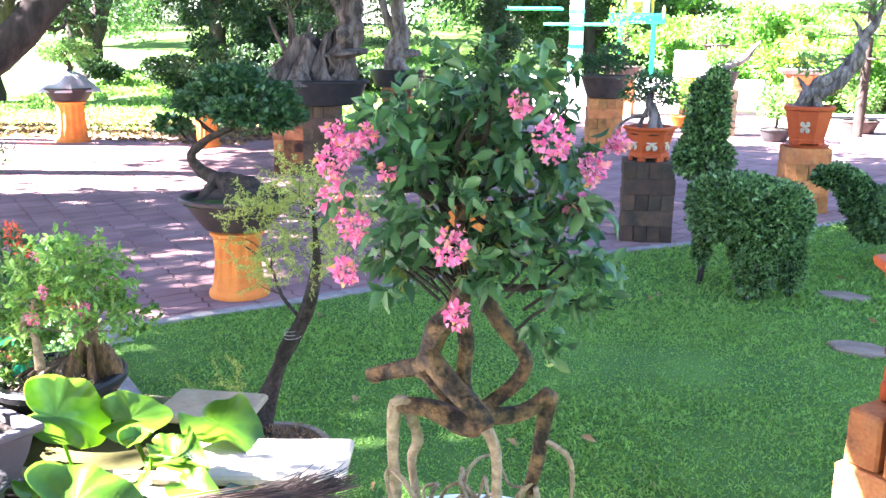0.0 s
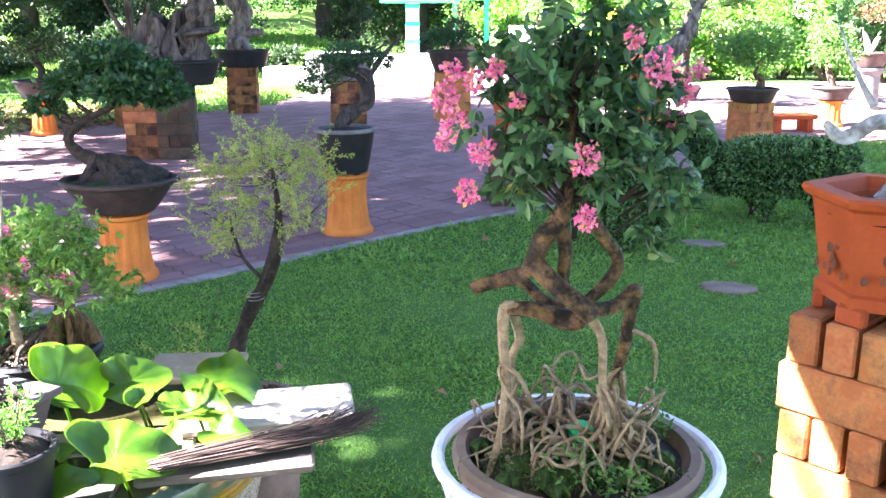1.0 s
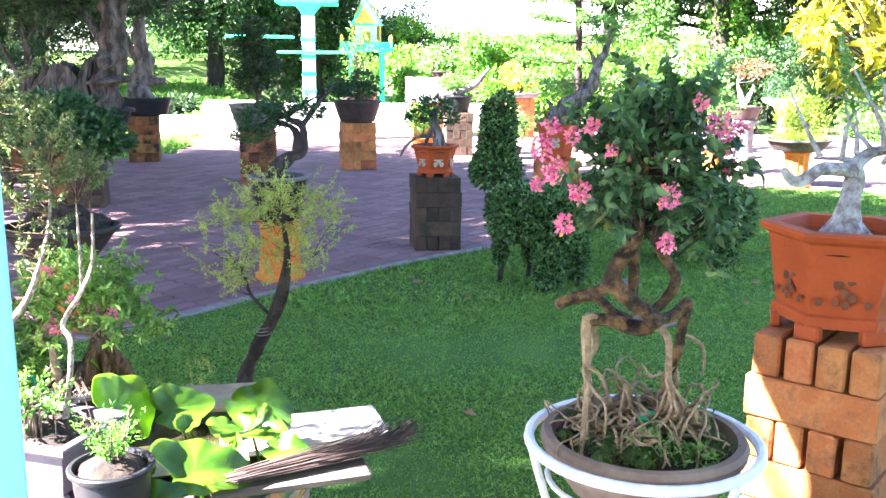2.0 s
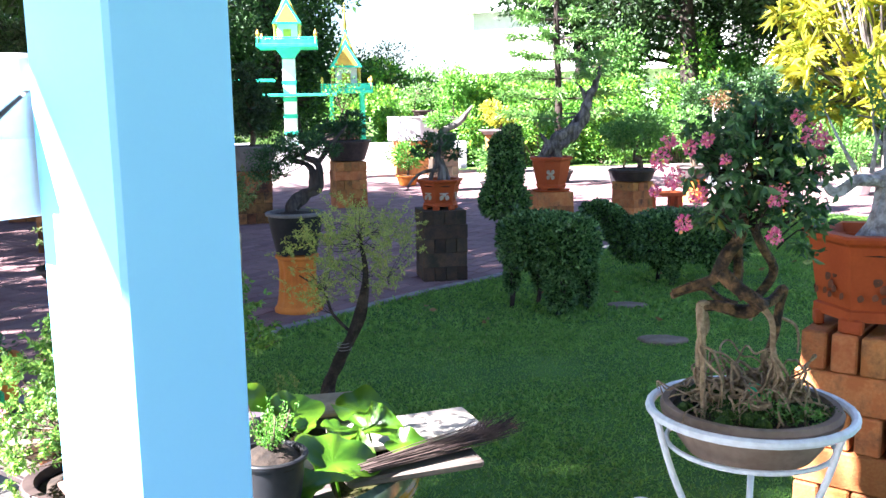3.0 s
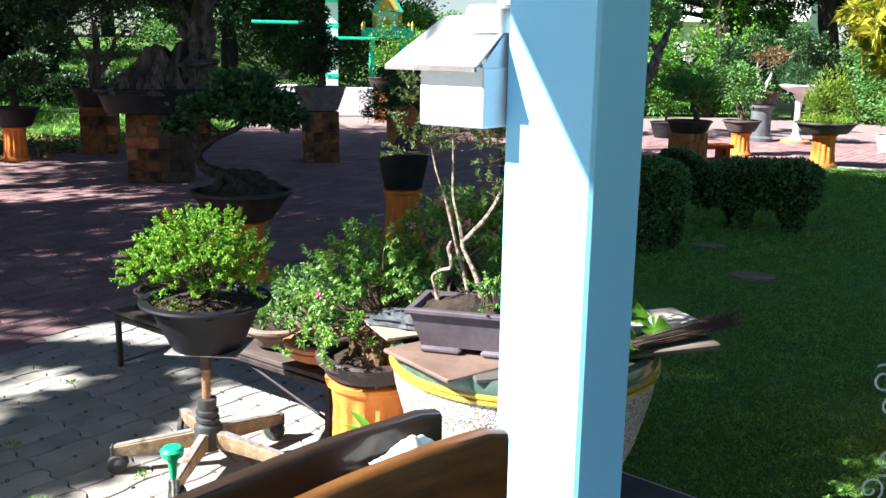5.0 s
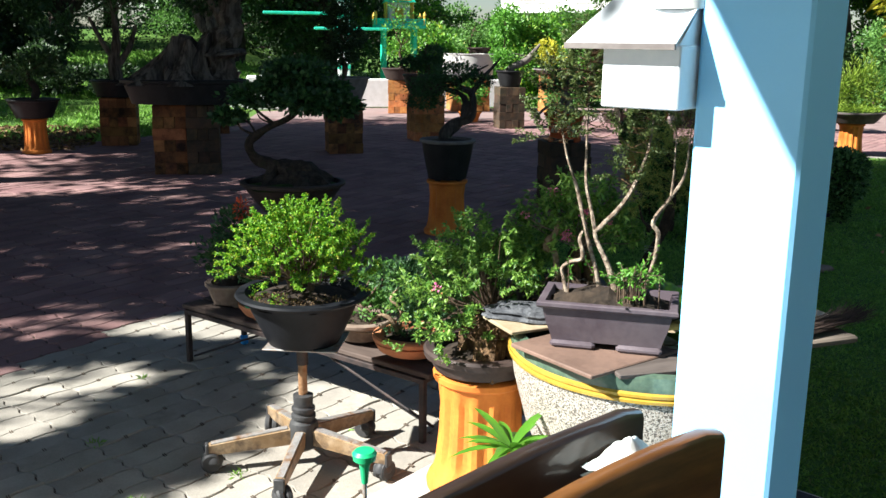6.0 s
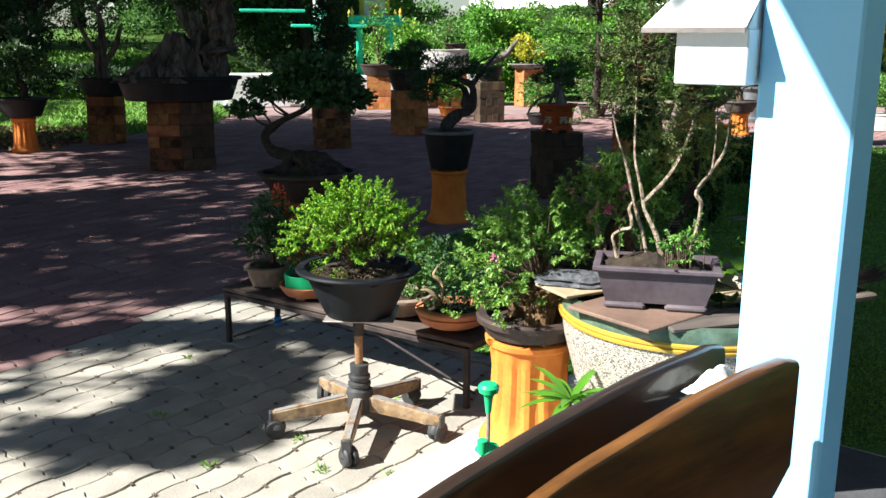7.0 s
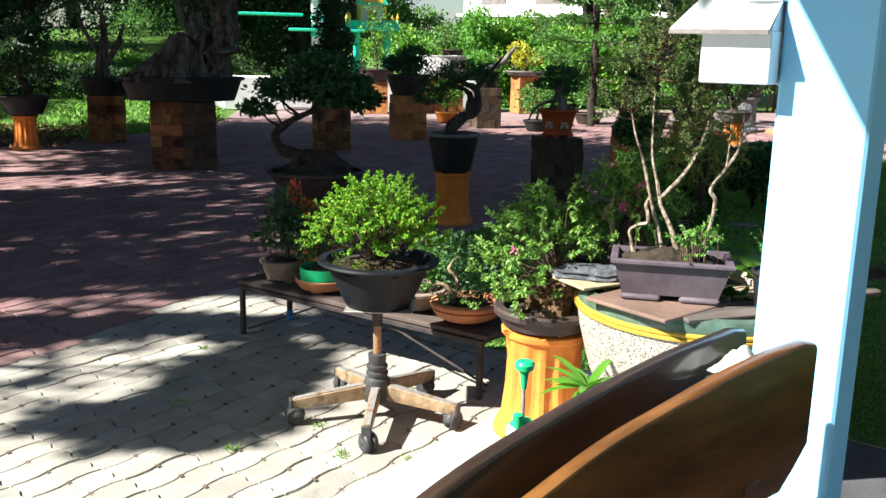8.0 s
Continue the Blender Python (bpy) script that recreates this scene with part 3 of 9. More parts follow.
for i in range(len(edge) - 1):
    a, b = edge[i], edge[i + 1]
    d = (b - a).normalized()
    cs.box((b - a).length + 0.004, 0.075 + 0.01 * noise.noise(a), 0.045, Matrix.Translation((a + b) / 2 + Vector((0, 0, -0.008 + 0.003 * noise.noise(a * 3)))) @ pose(0, 0, 0, 0, 0, math.degrees(math.atan2(d.y, d.x))), 0.006)
tagged(part("kerb", cs, KERB), "thin worn concrete edging along the lawn", "kerb", kind="structure")

# interlocking pavers
PL, PW = 0.268, 0.128
PROW = 44.6


def paver_outline():
    """A zigzag piece: long sides and ends each swing once to and fro."""
    def swing(u, a):
        k = ((0.0, 0.0), (0.16, -1.0), (0.36, -1.0), (0.64, 1.0), (0.84, 1.0), (1.0, 0.0))
        for (u0, a0), (u1, a1) in zip(k, k[1:]):
            if u <= u1:
                return a * (a0 + (a1 - a0) * (u - u0) / (u1 - u0))
        return 0.0
    gap = 0.0032
    hx, hy = PL / 2 - gap, PW / 2 - gap
    us = (0.0, 0.16, 0.36, 0.64, 0.84)
    pts = [(-hx + 2 * hx * u, -hy + swing(u, 0.0085)) for u in us]
    pts += [(hx + swing(u, 0.009), -hy + 2 * hy * u) for u in us]
    pts += [(hx - 2 * hx * u, hy + swing(1 - u, 0.0085)) for u in us]
    pts += [(-hx + swing(1 - u, 0.009), hy - 2 * hy * u) for u in us]
    return pts


OUT = paver_outline()


def paver(s, m, dz=0.0):
    n = len(OUT)
    inner = [(x * 0.984, y * 0.968, 0.0 + dz) for x, y in OUT]
    rim = [(x, y, -0.003 + dz) for x, y in OUT]
    low = [(x, y, -0.03) for x, y in OUT]
    s.add([m @ Vector(p) for p in inner + rim + low], [tuple(range(n))] + [(i, n + i, n + (i + 1) % n, (i + 1) % n) for i in range(n)] + [(n + i, 2 * n + i, 2 * n + (i + 1) % n, n + (i + 1) % n) for i in range(n)])


def grey_zone(x, y):
    return y < 3.43 + 1.55 * (x + 3.45) and y < 4.75 + 0.5 * (x + 2.5)


FAR_PLAZA = [(-9.0, 12.9), (-5.2, 13.7), (-3.4, 16.5), (-3.2, 21), (16, 22), (18, 8), (9.0, 8.0), (6.0, 12.9)]
PAVERS = []
rng = np.random.default_rng(5)
c, sn = math.cos(radians(PROW)), math.sin(radians(PROW))
for row in range(-150, 240):
    for k in range(-70, 100):
        a, b = k * PL, row * PW
        x, y = -2.553 + a * c - b * sn, 2.638 + a * sn + b * c
        if -9 < x < 9 and -1 < y < 18 and (inside(x, y, PLAZA) or inside(x, y, FAR_PLAZA) and y > 9) and not inside(x, y, LAWN) and not inside(x, y, PORCH):
            if math.hypot(x + 1.2, y + 0.3) < 18.5 and not (x > 3 and y < 8):
                PAVERS.append((x, y))


# ---- porch post, roof, walls behind ----
def post():
    s = Shape()
    s.box(0.222, 0.228, 2.62, pose(0, 0, 1.31), 0.008)
    ob = part("porch_post", s, PAINT_BLUE, m=pose(COL.x, COL.y, 0.02, 0, 0, AXIS))
    tagged(ob, "square sky-blue painted porch post", "post", kind="structure")


post()


def at_uv(u, w, z=0.0):
    """A place by its distance along U from the post's far edge and along the garden side."""
    p = Vector((-0.930, 1.293, 0)) + U * u - NA * w
    return Vector((p.x, p.y, z))


def slab_uv(name, u0, u1, w0, w1, z0, z1, material, label, category):
    s = Shape()
    c0 = at_uv((u0 + u1) / 2, (w0 + w1) / 2, (z0 + z1) / 2)
    s.box(u1 - u0, w1 - w0, z1 - z0, Matrix.Translation(c0) @ pose(0, 0, 0, 0, 0, AXIS), 0.004)
    return tagged(part(name, s, material), label, category, kind="structure")


# roof out of view, its edge set by the shadow across the post
slab_uv("ceiling", -0.49, 7.0, -5.2, 0.03, 2.46, 2.52, CEIL, "white boarded porch ceiling", "ceiling")
slab_uv("porch_roof", -0.52, 7.0, -5.2, 0.06, 2.52, 2.60, ROOF_METAL, "grey metal porch roof", "roof")
# added unseen eave, notched to sun the lower bricks and shade the pot
slab_uv("unseen_eave_soffit", -0.44, 7.0, 0.03, 0.80, 2.46, 2.52, CEIL, "unseen eave board, added to shape the sun on the brick pedestal", "ceiling")
slab_uv("unseen_eave_roof", -0.47, 7.0, 0.06, 0.83, 2.525, 2.60, ROOF_METAL, "unseen eave sheet, added to shape the sun on the brick pedestal", "roof")
slab_uv("wall_house", -0.3, 7.0, -4.2, -4.05, 0.02, 2.46, PLASTER, "pale plastered house wall behind the porch", "wall")


# ---- pedestals, pots, bonsai: shared builders ----
BRICK_MESHES = {}


def brick_mesh(sx, sy, sz, material, loose):
    key = (round(sx, 3), round(sy, 3), round(sz, 3), material.name)
    if key not in BRICK_MESHES:
        BRICK_MESHES[key] = Shape().box(sx, sy, sz, None, 0.006 if loose else 0.0025).mesh("brick", material, 20)
    return BRICK_MESHES[key]


def brick_pedestal(x, y, w, h, rz=0.0, material=BRICK, label="pedestal of loose-stacked orange bricks", layers=5, across=4, depth=None, seed=0, first=0, gap=0.0025):
    """Bricks stacked crosswise, layer upon layer, with open joints."""
    d = depth or w
    ped = thing("brick_pedestal", label, "pedestal", x, y, 0, rz, group="brick pedestals")
    r = random.Random(seed + int(x * 100))
    lh = h / layers
    for k in range(layers):
        along = (k + first) % 2 == 0
        n = across if along else 2
        span, run = (w, d) if along else (d, w)
        pitch = span / n
        bw = pitch - (gap if along else 0.003)
        me = brick_mesh(bw, run, lh - (0.003 if gap > 0.01 else 0.0015), material, gap > 0.01)
        for i in range(n):
            off = -span / 2 + pitch * (i + 0.5)
            jx, jy = r.uniform(-0.3, 0.3) * gap, r.uniform(-0.008, 0.008)
            if along:
                m = pose(off + jx, jy, lh * (k + 0.5), 0, 0, r.uniform(-1, 1))
            else:
                m = pose(jy, off + jx, lh * (k + 0.5), 0, 0, 90 + r.uniform(-0.6, 0.6))
            part("brick", me, material, ped, m=m)
    return ped


def fluted_pedestal(x, y, h=0.42, r=0.15, label="fluted orange terracotta pedestal", z=0.0, material=TERRA):
    ped = thing("fluted_pedestal", label, "pedestal", x, y, z, random.Random(int(x * 50)).uniform(0, 60), group="fluted pedestals")
    k = r / 0.15
    prof = [(0.186 * k, 0), (0.188 * k, 0.018), (0.182 * k, 0.034), (0.168 * k, 0.05), (0.157 * k, 0.09), (0.146 * k, h * 0.45), (0.141 * k, h * 0.72), (0.150 * k, h - 0.035), (0.166 * k, h - 0.022), (0.168 * k, h - 0.004), (0.160 * k, h)]
    dense = []
    for (r0, z0), (r1, z1) in zip(prof, prof[1:]):
        m_ = 4 if z1 - z0 > 0.06 else 1
        dense += [(r0 + (r1 - r0) * q / m_, z0 + (z1 - z0) * q / m_) for q in range(m_)]
    dense.append(prof[-1])
    n = 13 * 8
    cut = [0, next(q for q, p in enumerate(dense) if p[1] > 0.045), next(q for q, p in enumerate(dense) if p[1] > h - 0.04), len(dense) - 1]
    for name, q0, q1 in zip(("base_ring", "column", "top_ring"), cut, cut[1:]):
        v, f = [], []
        for q in range(q0, q1 + 1):
            rad, z_ = dense[q]
            d = 0.012 * k * min(1.0, max(0.0, (z_ - 0.045) / 0.05), max(0.0, (h - 0.03 - z_) / 0.05))
            for i in range(n):
                step = (0, 0.5, 1, 1, 1, 0.5, 0, 0)[i % 8]
                a = 2 * math.pi * i / n
                v.append(((rad - d * step) * math.cos(a), (rad - d * step) * math.sin(a), z_))
                if q > q0:
                    j, b = (i + 1) % n, (q - q0 - 1) * n
                    f.append((b + i, b + j, b + n + j, b + n + i))
        if q1 == cut[-1]:
            f.append(tuple(range((q1 - q0) * n, (q1 - q0 + 1) * n)))
        part(name, Shape().add(v, f), material, ped, angle=30)
    return ped


def soil_disc(parent, r, z, sx=1.0, sy=1.0, material=SOIL, n=24, name="soil"):
    s = Shape()
    prof = [(r, z - 0.01), (r * 0.8, z + 0.006), (r * 0.5, z + 0.02), (r * 0.2, z + 0.028), (0.001, z + 0.03)]
    s.lathe(prof, n, None, sx, sy, close=False, wob=0.12)
    return part(name, s, material, parent)


def round_pot(parent, r_top, r_base, h, material, wall=0.02, rim=0.012, sx=1.0, sy=1.0, n=40, label="", rim_label="", rim_mat=None, soil=SOIL, belly=0.0, feet=0, n_soil=24):
    s = Shape()
    prof = [(r_base * 0.6, 0.012), (r_base, 0.012), (r_base + (r_top - r_base) * 0.35 + belly, h * 0.33), (r_base + (r_top - r_base) * 0.72 + belly, h * 0.66), (r_top - 0.004, h - rim * 2.2)]
    prof += [(r_top - 0.004 - wall, h - rim * 2.2), (r_top - wall - 0.01, h * 0.7)]
    s.lathe(prof, n, None, sx, sy, close=False)
    b = part("pot_body", s, material, parent, label)
    s2 = Shape().lathe([(r_top - 0.006, h - rim * 2.4), (r_top + rim, h - rim * 2), (r_top + rim * 1.2, h - rim * 0.6), (r_top + rim * 0.6, h), (r_top - wall, h), (r_top - wall - 0.004, h - rim * 2.4)], n, None, sx, sy, close=False)
    part("rim", s2, rim_mat or material, parent, rim_label)
    for i in range(feet):
        a = 2 * math.pi * (i + 0.5) / feet
        part("foot", Shape().box(0.05, 0.03, 0.026, None, 0.004), material, parent, m=pose(r_base * 0.8 * math.cos(a) * sx, r_base * 0.8 * math.sin(a) * sy, 0.011, 0, 0, math.degrees(a) + 90))
    soil_disc(parent, r_top - wall, h - rim * 2.2, sx, sy, soil, n_soil)
    return b


def poly_pot(parent, sides, r_top, r_base, h, material, turn=0.0, wall=0.03, stamps=None, foot=0.04, flare=0.03):
    """A pot with flat sides, a flared lip and cut feet."""
    s = Shape()
    a0 = radians(turn)
    prof = [(r_base * 0.5, foot), (r_base + 0.012, foot), (r_base + 0.012, foot + h * 0.1), (r_base, foot + h * 0.12), (r_base + (r_top - r_base) * 0.35, h * 0.5), (r_base + (r_top - r_base) * 0.72, h * 0.8), (r_top - 0.004, h - 0.03)]
    prof += [(r_top - wall - 0.02, h - 0.03), (r_top - wall - 0.03, h * 0.7)]
    s.lathe(prof, sides, None, turn=a0, close=False)
    part("pot_body", s, material, parent, angle=25)
    lip = Shape().lathe([(r_top - 0.006, h - 0.034), (r_top + flare * 0.7, h - 0.022), (r_top + flare, h - 0.008), (r_top + flare * 0.8, h), (r_top - wall, h), (r_top - wall - 0.012, h - 0.03)], sides, None, turn=a0, close=False)
    part("rim", lip, material, parent, angle=25)
    rf = r_base + 0.006
    side = 2 * rf * math.sin(math.pi / sides)
    for i in range(sides):
        a = a0 + 2 * math.pi * i / sides
        part("foot", Shape().box(side * 0.42, 0.03, foot + 0.012, None, 0.006), material, parent, m=pose(rf * 0.94 * math.cos(a), rf * 0.94 * math.sin(a), (foot + 0.004) / 2, 0, 0, math.degrees(a) + 90))
    soil_disc(parent, r_top - wall - 0.01, h - 0.05, n=sides * 4)
    if stamps:
        for i in range(sides):
            a = a0 + 2 * math.pi * (i + 0.5) / sides
            rm = (r_base + (r_top - r_base) * 0.42) * math.cos(math.pi / sides)
            lean = math.degrees(math.atan2((r_top - r_base) * 0.8, h))
            for dx, dz, w in stamps:
                petals = Shape().lathe([(w, 0), (w * 0.9, 0.0008), (0.001, 0.001)], 9, Matrix.Translation((dx, 0, dz)) @ pose(0, 0, 0, 90), 1.0, 1.25, close=False, wob=0.35)
                part("stamped_petal", petals, STAMP_PALE if r_top < 0.3 and sides == 6 and parent.name.startswith("hexagonal") else STAMP, parent, m=pose((rm + 0.002) * math.cos(a), (rm + 0.002) * math.sin(a), h * 0.5, 0, 0, math.degrees(a) + 90) @ pose(0, 0, 0, -lean))


def bonsai(name, label, x, y, z, trunk, radii, blobs, leaf, n, size, bark=BARK, seed=1, aspect=0.5, limb=0.012, category="bonsai", extra=None, rz=0.0, hollow=0.45, rough=0.3, per=3, ragged=0.3):
    t = thing(name, label, category, x, y, z, rz)
    s = Shape().tube(trunk, radii, 10, 5, rough, seed=seed)
    P, _ = smooth(trunk, radii, 5)
    part("trunk", s, bark, t, angle=60)
    limbs(t, bark, P[len(P) * 3 // 5:], blobs, limb, seed, per)
    for pts, rad in extra or ():
        part("root" if pts[0][2] < 0 else "branch", Shape().tube(pts, rad, 8, 4, rough, seed=seed), bark, t, angle=60)
    if n:
        foliage(t, "foliage", leaf, blobs, n, size, seed, aspect, hollow, ragged=ragged)
    return t


# ---- the plaza: pedestals with their pots and trees ----
BARK_OLD = mat("dark_mossy_bark", (0.018, 0.013, 0.010), (0.055, 0.041, 0.030), 0.95, scale=30, bump=1.0, bump_scale=120, spots=(0.035, 0.05, 0.018), spot_scale=18, spot_amount=0.42)


def spreading_bonsai():
    x, y = -1.935, 5.60
    fluted_pedestal(x, y, 0.41, 0.15)
    pot = thing("bonsai_bowl", "wide dark brown clay bonsai bowl on a fluted pedestal", "pot", x, y, 0.412)
    round_pot(pot, 0.335, 0.20, 0.21, POT_BROWN, sx=1.0, sy=0.85, soil=MOSS)
    trunk = [(0.02, 0, -0.03), (-0.06, 0, 0.10), (-0.23, 0.02, 0.16), (-0.28, 0.0, 0.27), (-0.18, 0.0, 0.36), (0.0, 0.0, 0.45), (0.08, 0, 0.55)]
    blobs = [(-0.20, 0.05, 0.58, 0.20, 0.20, 0.065), (0.12, 0.05, 0.61, 0.26, 0.24, 0.09), (0.04, -0.05, 0.74, 0.20, 0.2, 0.07), (0.30, 0.0, 0.52, 0.15, 0.16, 0.065), (-0.40, 0.0, 0.45, 0.11, 0.12, 0.04), (0.10, -0.18, 0.56, 0.18, 0.13, 0.065), (-0.08, -0.1, 0.66, 0.14, 0.12, 0.05)]
    roots = [([(0.22, 0.02, -0.02), (0.1, -0.02, 0.09), (-0.08, 0, 0.10)], [0.035, 0.06, 0.06]), ([(0.15, -0.16, -0.02), (0.02, -0.08, 0.06), (-0.1, 0, 0.12)], [0.02, 0.045, 0.05]), ([(-0.2, -0.14, -0.02), (-0.14, -0.05, 0.07), (-0.12, 0, 0.13)], [0.02, 0.04, 0.05])]
    bonsai("spreading_bonsai", "old bonsai with bent trunk and flat green pads, brown bowl", x, y, 0.60, trunk, [0.055, 0.046, 0.034, 0.025, 0.023, 0.021, 0.015], blobs, LEAF_DARK, 6500, 0.042, BARK_OLD, 3, 0.6, extra=roots, rough=0.6)
    mound = Shape().lathe([(0.27, -0.02), (0.24, 0.02), (0.17, 0.07), (0.09, 0.10), (0.01, 0.11)], 36, None, 1.0, 0.75, wob=0.9)
    part("root_mound", mound, BARK_OLD, pot, "mossy old root flare", m=pose(0.06, 0, 0.185), angle=60)


def twisted_juniper():
    x, y = -0.745, 6.84
    fluted_pedestal(x, y, 0.44, 0.15)
    pot = thing("plastic_pot", "black plastic pot with a pale rim on a fluted pedestal", "pot", x, y, 0.442)
    round_pot(pot, 0.215, 0.155, 0.33, POT_BLACK, rim_mat=POT_GREY, rim_label="pale grey rim", feet=4)
    trunk = [(-0.07, 0, -0.05), (-0.02, 0, 0.08), (0.05, 0.03, 0.15), (0.17, 0.0, 0.21), (0.20, -0.02, 0.33), (0.17, 0, 0.41), (0.07, 0.02, 0.46), (0.2, 0, 0.56), (0.32, 0, 0.62)]
    blobs = [(-0.12, 0.05, 0.45, 0.20, 0.16, 0.08), (0.06, 0, 0.56, 0.18, 0.16, 0.07), (-0.2, 0, 0.33, 0.14, 0.12, 0.06), (0.26, 0.0, 0.5, 0.1, 0.1, 0.05)]
    extra = [([(0.0, 0.02, 0.06), (0.13, 0.03, 0.2), (0.13, 0.03, 0.36), (-0.05, 0, 0.44)], [0.032, 0.030, 0.024, 0.014]), ([(0.19, 0, 0.40), (0.3, -0.03, 0.55), (0.42, 0, 0.68)], [0.022, 0.016, 0.006])]
    bonsai("twisted_juniper", "twisted dark-trunked juniper bonsai with dark pads in a black pot", x, y, 0.74, trunk, [0.046, 0.042, 0.037, 0.033, 0.028, 0.025, 0.021, 0.012, 0.005], blobs, LEAF_DARK, 3600, 0.03, BARK_JUNIPER, 4, 0.35, extra=extra, rough=0.8)


def small_shrub_on(x, y, w, h, rz, pot_kw, leaf, blobs, n, size, name, label, pot_label, trunk=None, bark=BARK, mat_b=BRICK, layers=5, pot_name="glazed_pot", seed=1, ped_label=None, extra=None, radii=None, rough=0.3, aspect=0.5):
    # left of x = -1 the brick colour itself carries the trees' shade
    brick_pedestal(x, y, w, h, rz, BRICK_STAINED_SHADED if x < -1 and mat_b is BRICK else mat_b, ped_label or "pedestal of loose-stacked orange bricks", layers, seed=seed)
    pot = thing(pot_name, pot_label, "pot", x, y, h + 0.002, rz)
    round_pot(pot, **pot_kw)
    trunk = trunk or [(0, 0, -0.04), (0.03, 0, 0.15), (-0.02, 0.02, 0.32), (0.02, 0, 0.5)]
    radii = radii or [0.045 - 0.03 * i / (len(trunk) - 1) for i in range(len(trunk))]
    bonsai(name, label, x, y, h + pot_kw["h"] - 0.02, trunk, radii, blobs, leaf, n, size, bark, seed, aspect, extra=extra, rz=rz, rough=rough)


def plaza_row():
    # low bonsai on plain brick, behind the juniper
    small_shrub_on(-0.2, 14.1, 0.48, 0.70, 12, dict(r_top=0.36, r_base=0.26, h=0.32, material=POT_BROWN), LEAF_DARK, [(0, 0, 0.18, 0.34, 0.3, 0.12), (0.1, 0, 0.34, 0.2, 0.2, 0.12), (-0.25, 0, 0.2, 0.2, 0.2, 0.1)], 1800, 0.055, "low_bonsai", "low dark green bonsai in a dark round pot", "dark brown round pot on orange bricks", seed=11)
    # tall dense shrub in a grey pot
    small_shrub_on(-1.52, 12.45, 0.47, 0.70, 8, dict(r_top=0.36, r_base=0.25, h=0.34, material=POT_GREY), LEAF_FAR, [(-0.05, 0, 0.32, 0.26, 0.25, 0.14), (0.08, 0, 0.55, 0.24, 0.22, 0.16), (-0.06, 0, 0.80, 0.20, 0.2, 0.16), (0.0, 0, 1.0, 0.14, 0.14, 0.12)], 3800, 0.05, "dense_shrub", "tall dense dark green potted shrub", "weathered grey round pot on orange bricks", seed=12)
    # yellow-flowered shrub further back
    small_shrub_on(-0.2, 19.7, 0.52, 0.70, -5, dict(r_top=0.40, r_base=0.3, h=0.26, material=POT_BROWN), LEAF_BRIGHT, [(0, 0, 0.35, 0.35, 0.3, 0.2), (-0.1, 0, 0.8, 0.3, 0.3, 0.25), (0.2, 0, 0.9, 0.25, 0.25, 0.3), (0, 0, 1.25, 0.2, 0.2, 0.25)], 420, 0.075, "airy_shrub", "airy yellow-green shrub in a dark pot", "dark round pot on bricks near the low wall", seed=13)
    # driftwood lying out of a small dark pot
    small_shrub_on(1.55, 16.2, 0.47, 0.74, 4, dict(r_top=0.25, r_base=0.18, h=0.29, material=POT_BLACK), LEAF_BRIGHT, [(-0.12, 0, 0.25, 0.22, 0.2, 0.12)], 500, 0.06, "driftwood_bonsai", "pale driftwood bonsai leaning out of a dark pot", "small dark pot on a weathered brick pedestal", [(-0.1, 0, -0.04), (0.05, 0, 0.1), (0.28, 0, 0.2), (0.45, 0, 0.38), (0.55, 0, 0.5)], BARK_GREY, BRICK_DARK, seed=14, radii=[0.06, 0.07, 0.06, 0.04, 0.015])
    # shallow dish with a yellow shrub
    small_shrub_on(3.31, 20.1, 0.52, 0.84, 10, dict(r_top=0.46, r_base=0.36, h=0.12, material=POT_GREY), LEAF_YELLOW, [(0, 0, 0.3, 0.35, 0.3, 0.18), (-0.2, 0, 0.5, 0.2, 0.2, 0.15)], 900, 0.08, "yellow_shrub", "thin yellow-leaved shrub in a shallow dish", "shallow grey dish on orange bricks", seed=15)
    # spreading green tree on worn bricks
    small_shrub_on(3.38, 11.15, 0.37, 0.54, 30, dict(r_top=0.29, r_base=0.23, h=0.16, material=POT_BROWN), LEAF_MID, [(0.05, 0, 0.42, 0.42, 0.36, 0.16), (0.2, 0, 0.6, 0.32, 0.3, 0.14), (-0.25, 0, 0.5, 0.26, 0.24, 0.12)], 3000, 0.05, "green_bonsai", "broad light green bonsai in an oval dark pot", "shallow dark oval pot on worn bricks", [(0.12, 0, -0.04), (0.14, 0, 0.1), (0.02, 0, 0.18), (0.1, 0, 0.34)], seed=16)
    # old tree beside the driftwood stump
    small_shrub_on(-4.77, 13.47, 0.5, 0.68, 6, dict(r_top=0.37, r_base=0.3, h=0.25, material=POT_BLACK), LEAF_FAR, [(0, 0, 1.55, 0.5, 0.45, 0.3), (0.3, 0, 1.3, 0.3, 0.3, 0.2), (-0.35, 0, 1.35, 0.3, 0.3, 0.2)], 2600, 0.06, "old_bonsai", "old forked bonsai tree in a black pot", "black round pot on a brick pedestal", [(0, 0, -0.05), (-0.03, 0, 0.25), (0.02, 0, 0.6), (0, 0, 0.95)], BARK_STUMP, seed=17, radii=[0.1, 0.09, 0.06, 0.03], extra=[([(-0.02, 0, 0.2), (0.18, 0, 0.45), (0.3, 0, 0.8)], [0.06, 0.045, 0.02]), ([(-0.02, 0, 0.3), (-0.2, 0, 0.6), (-0.33, 0, 0.9)], [0.05, 0.035, 0.02])])


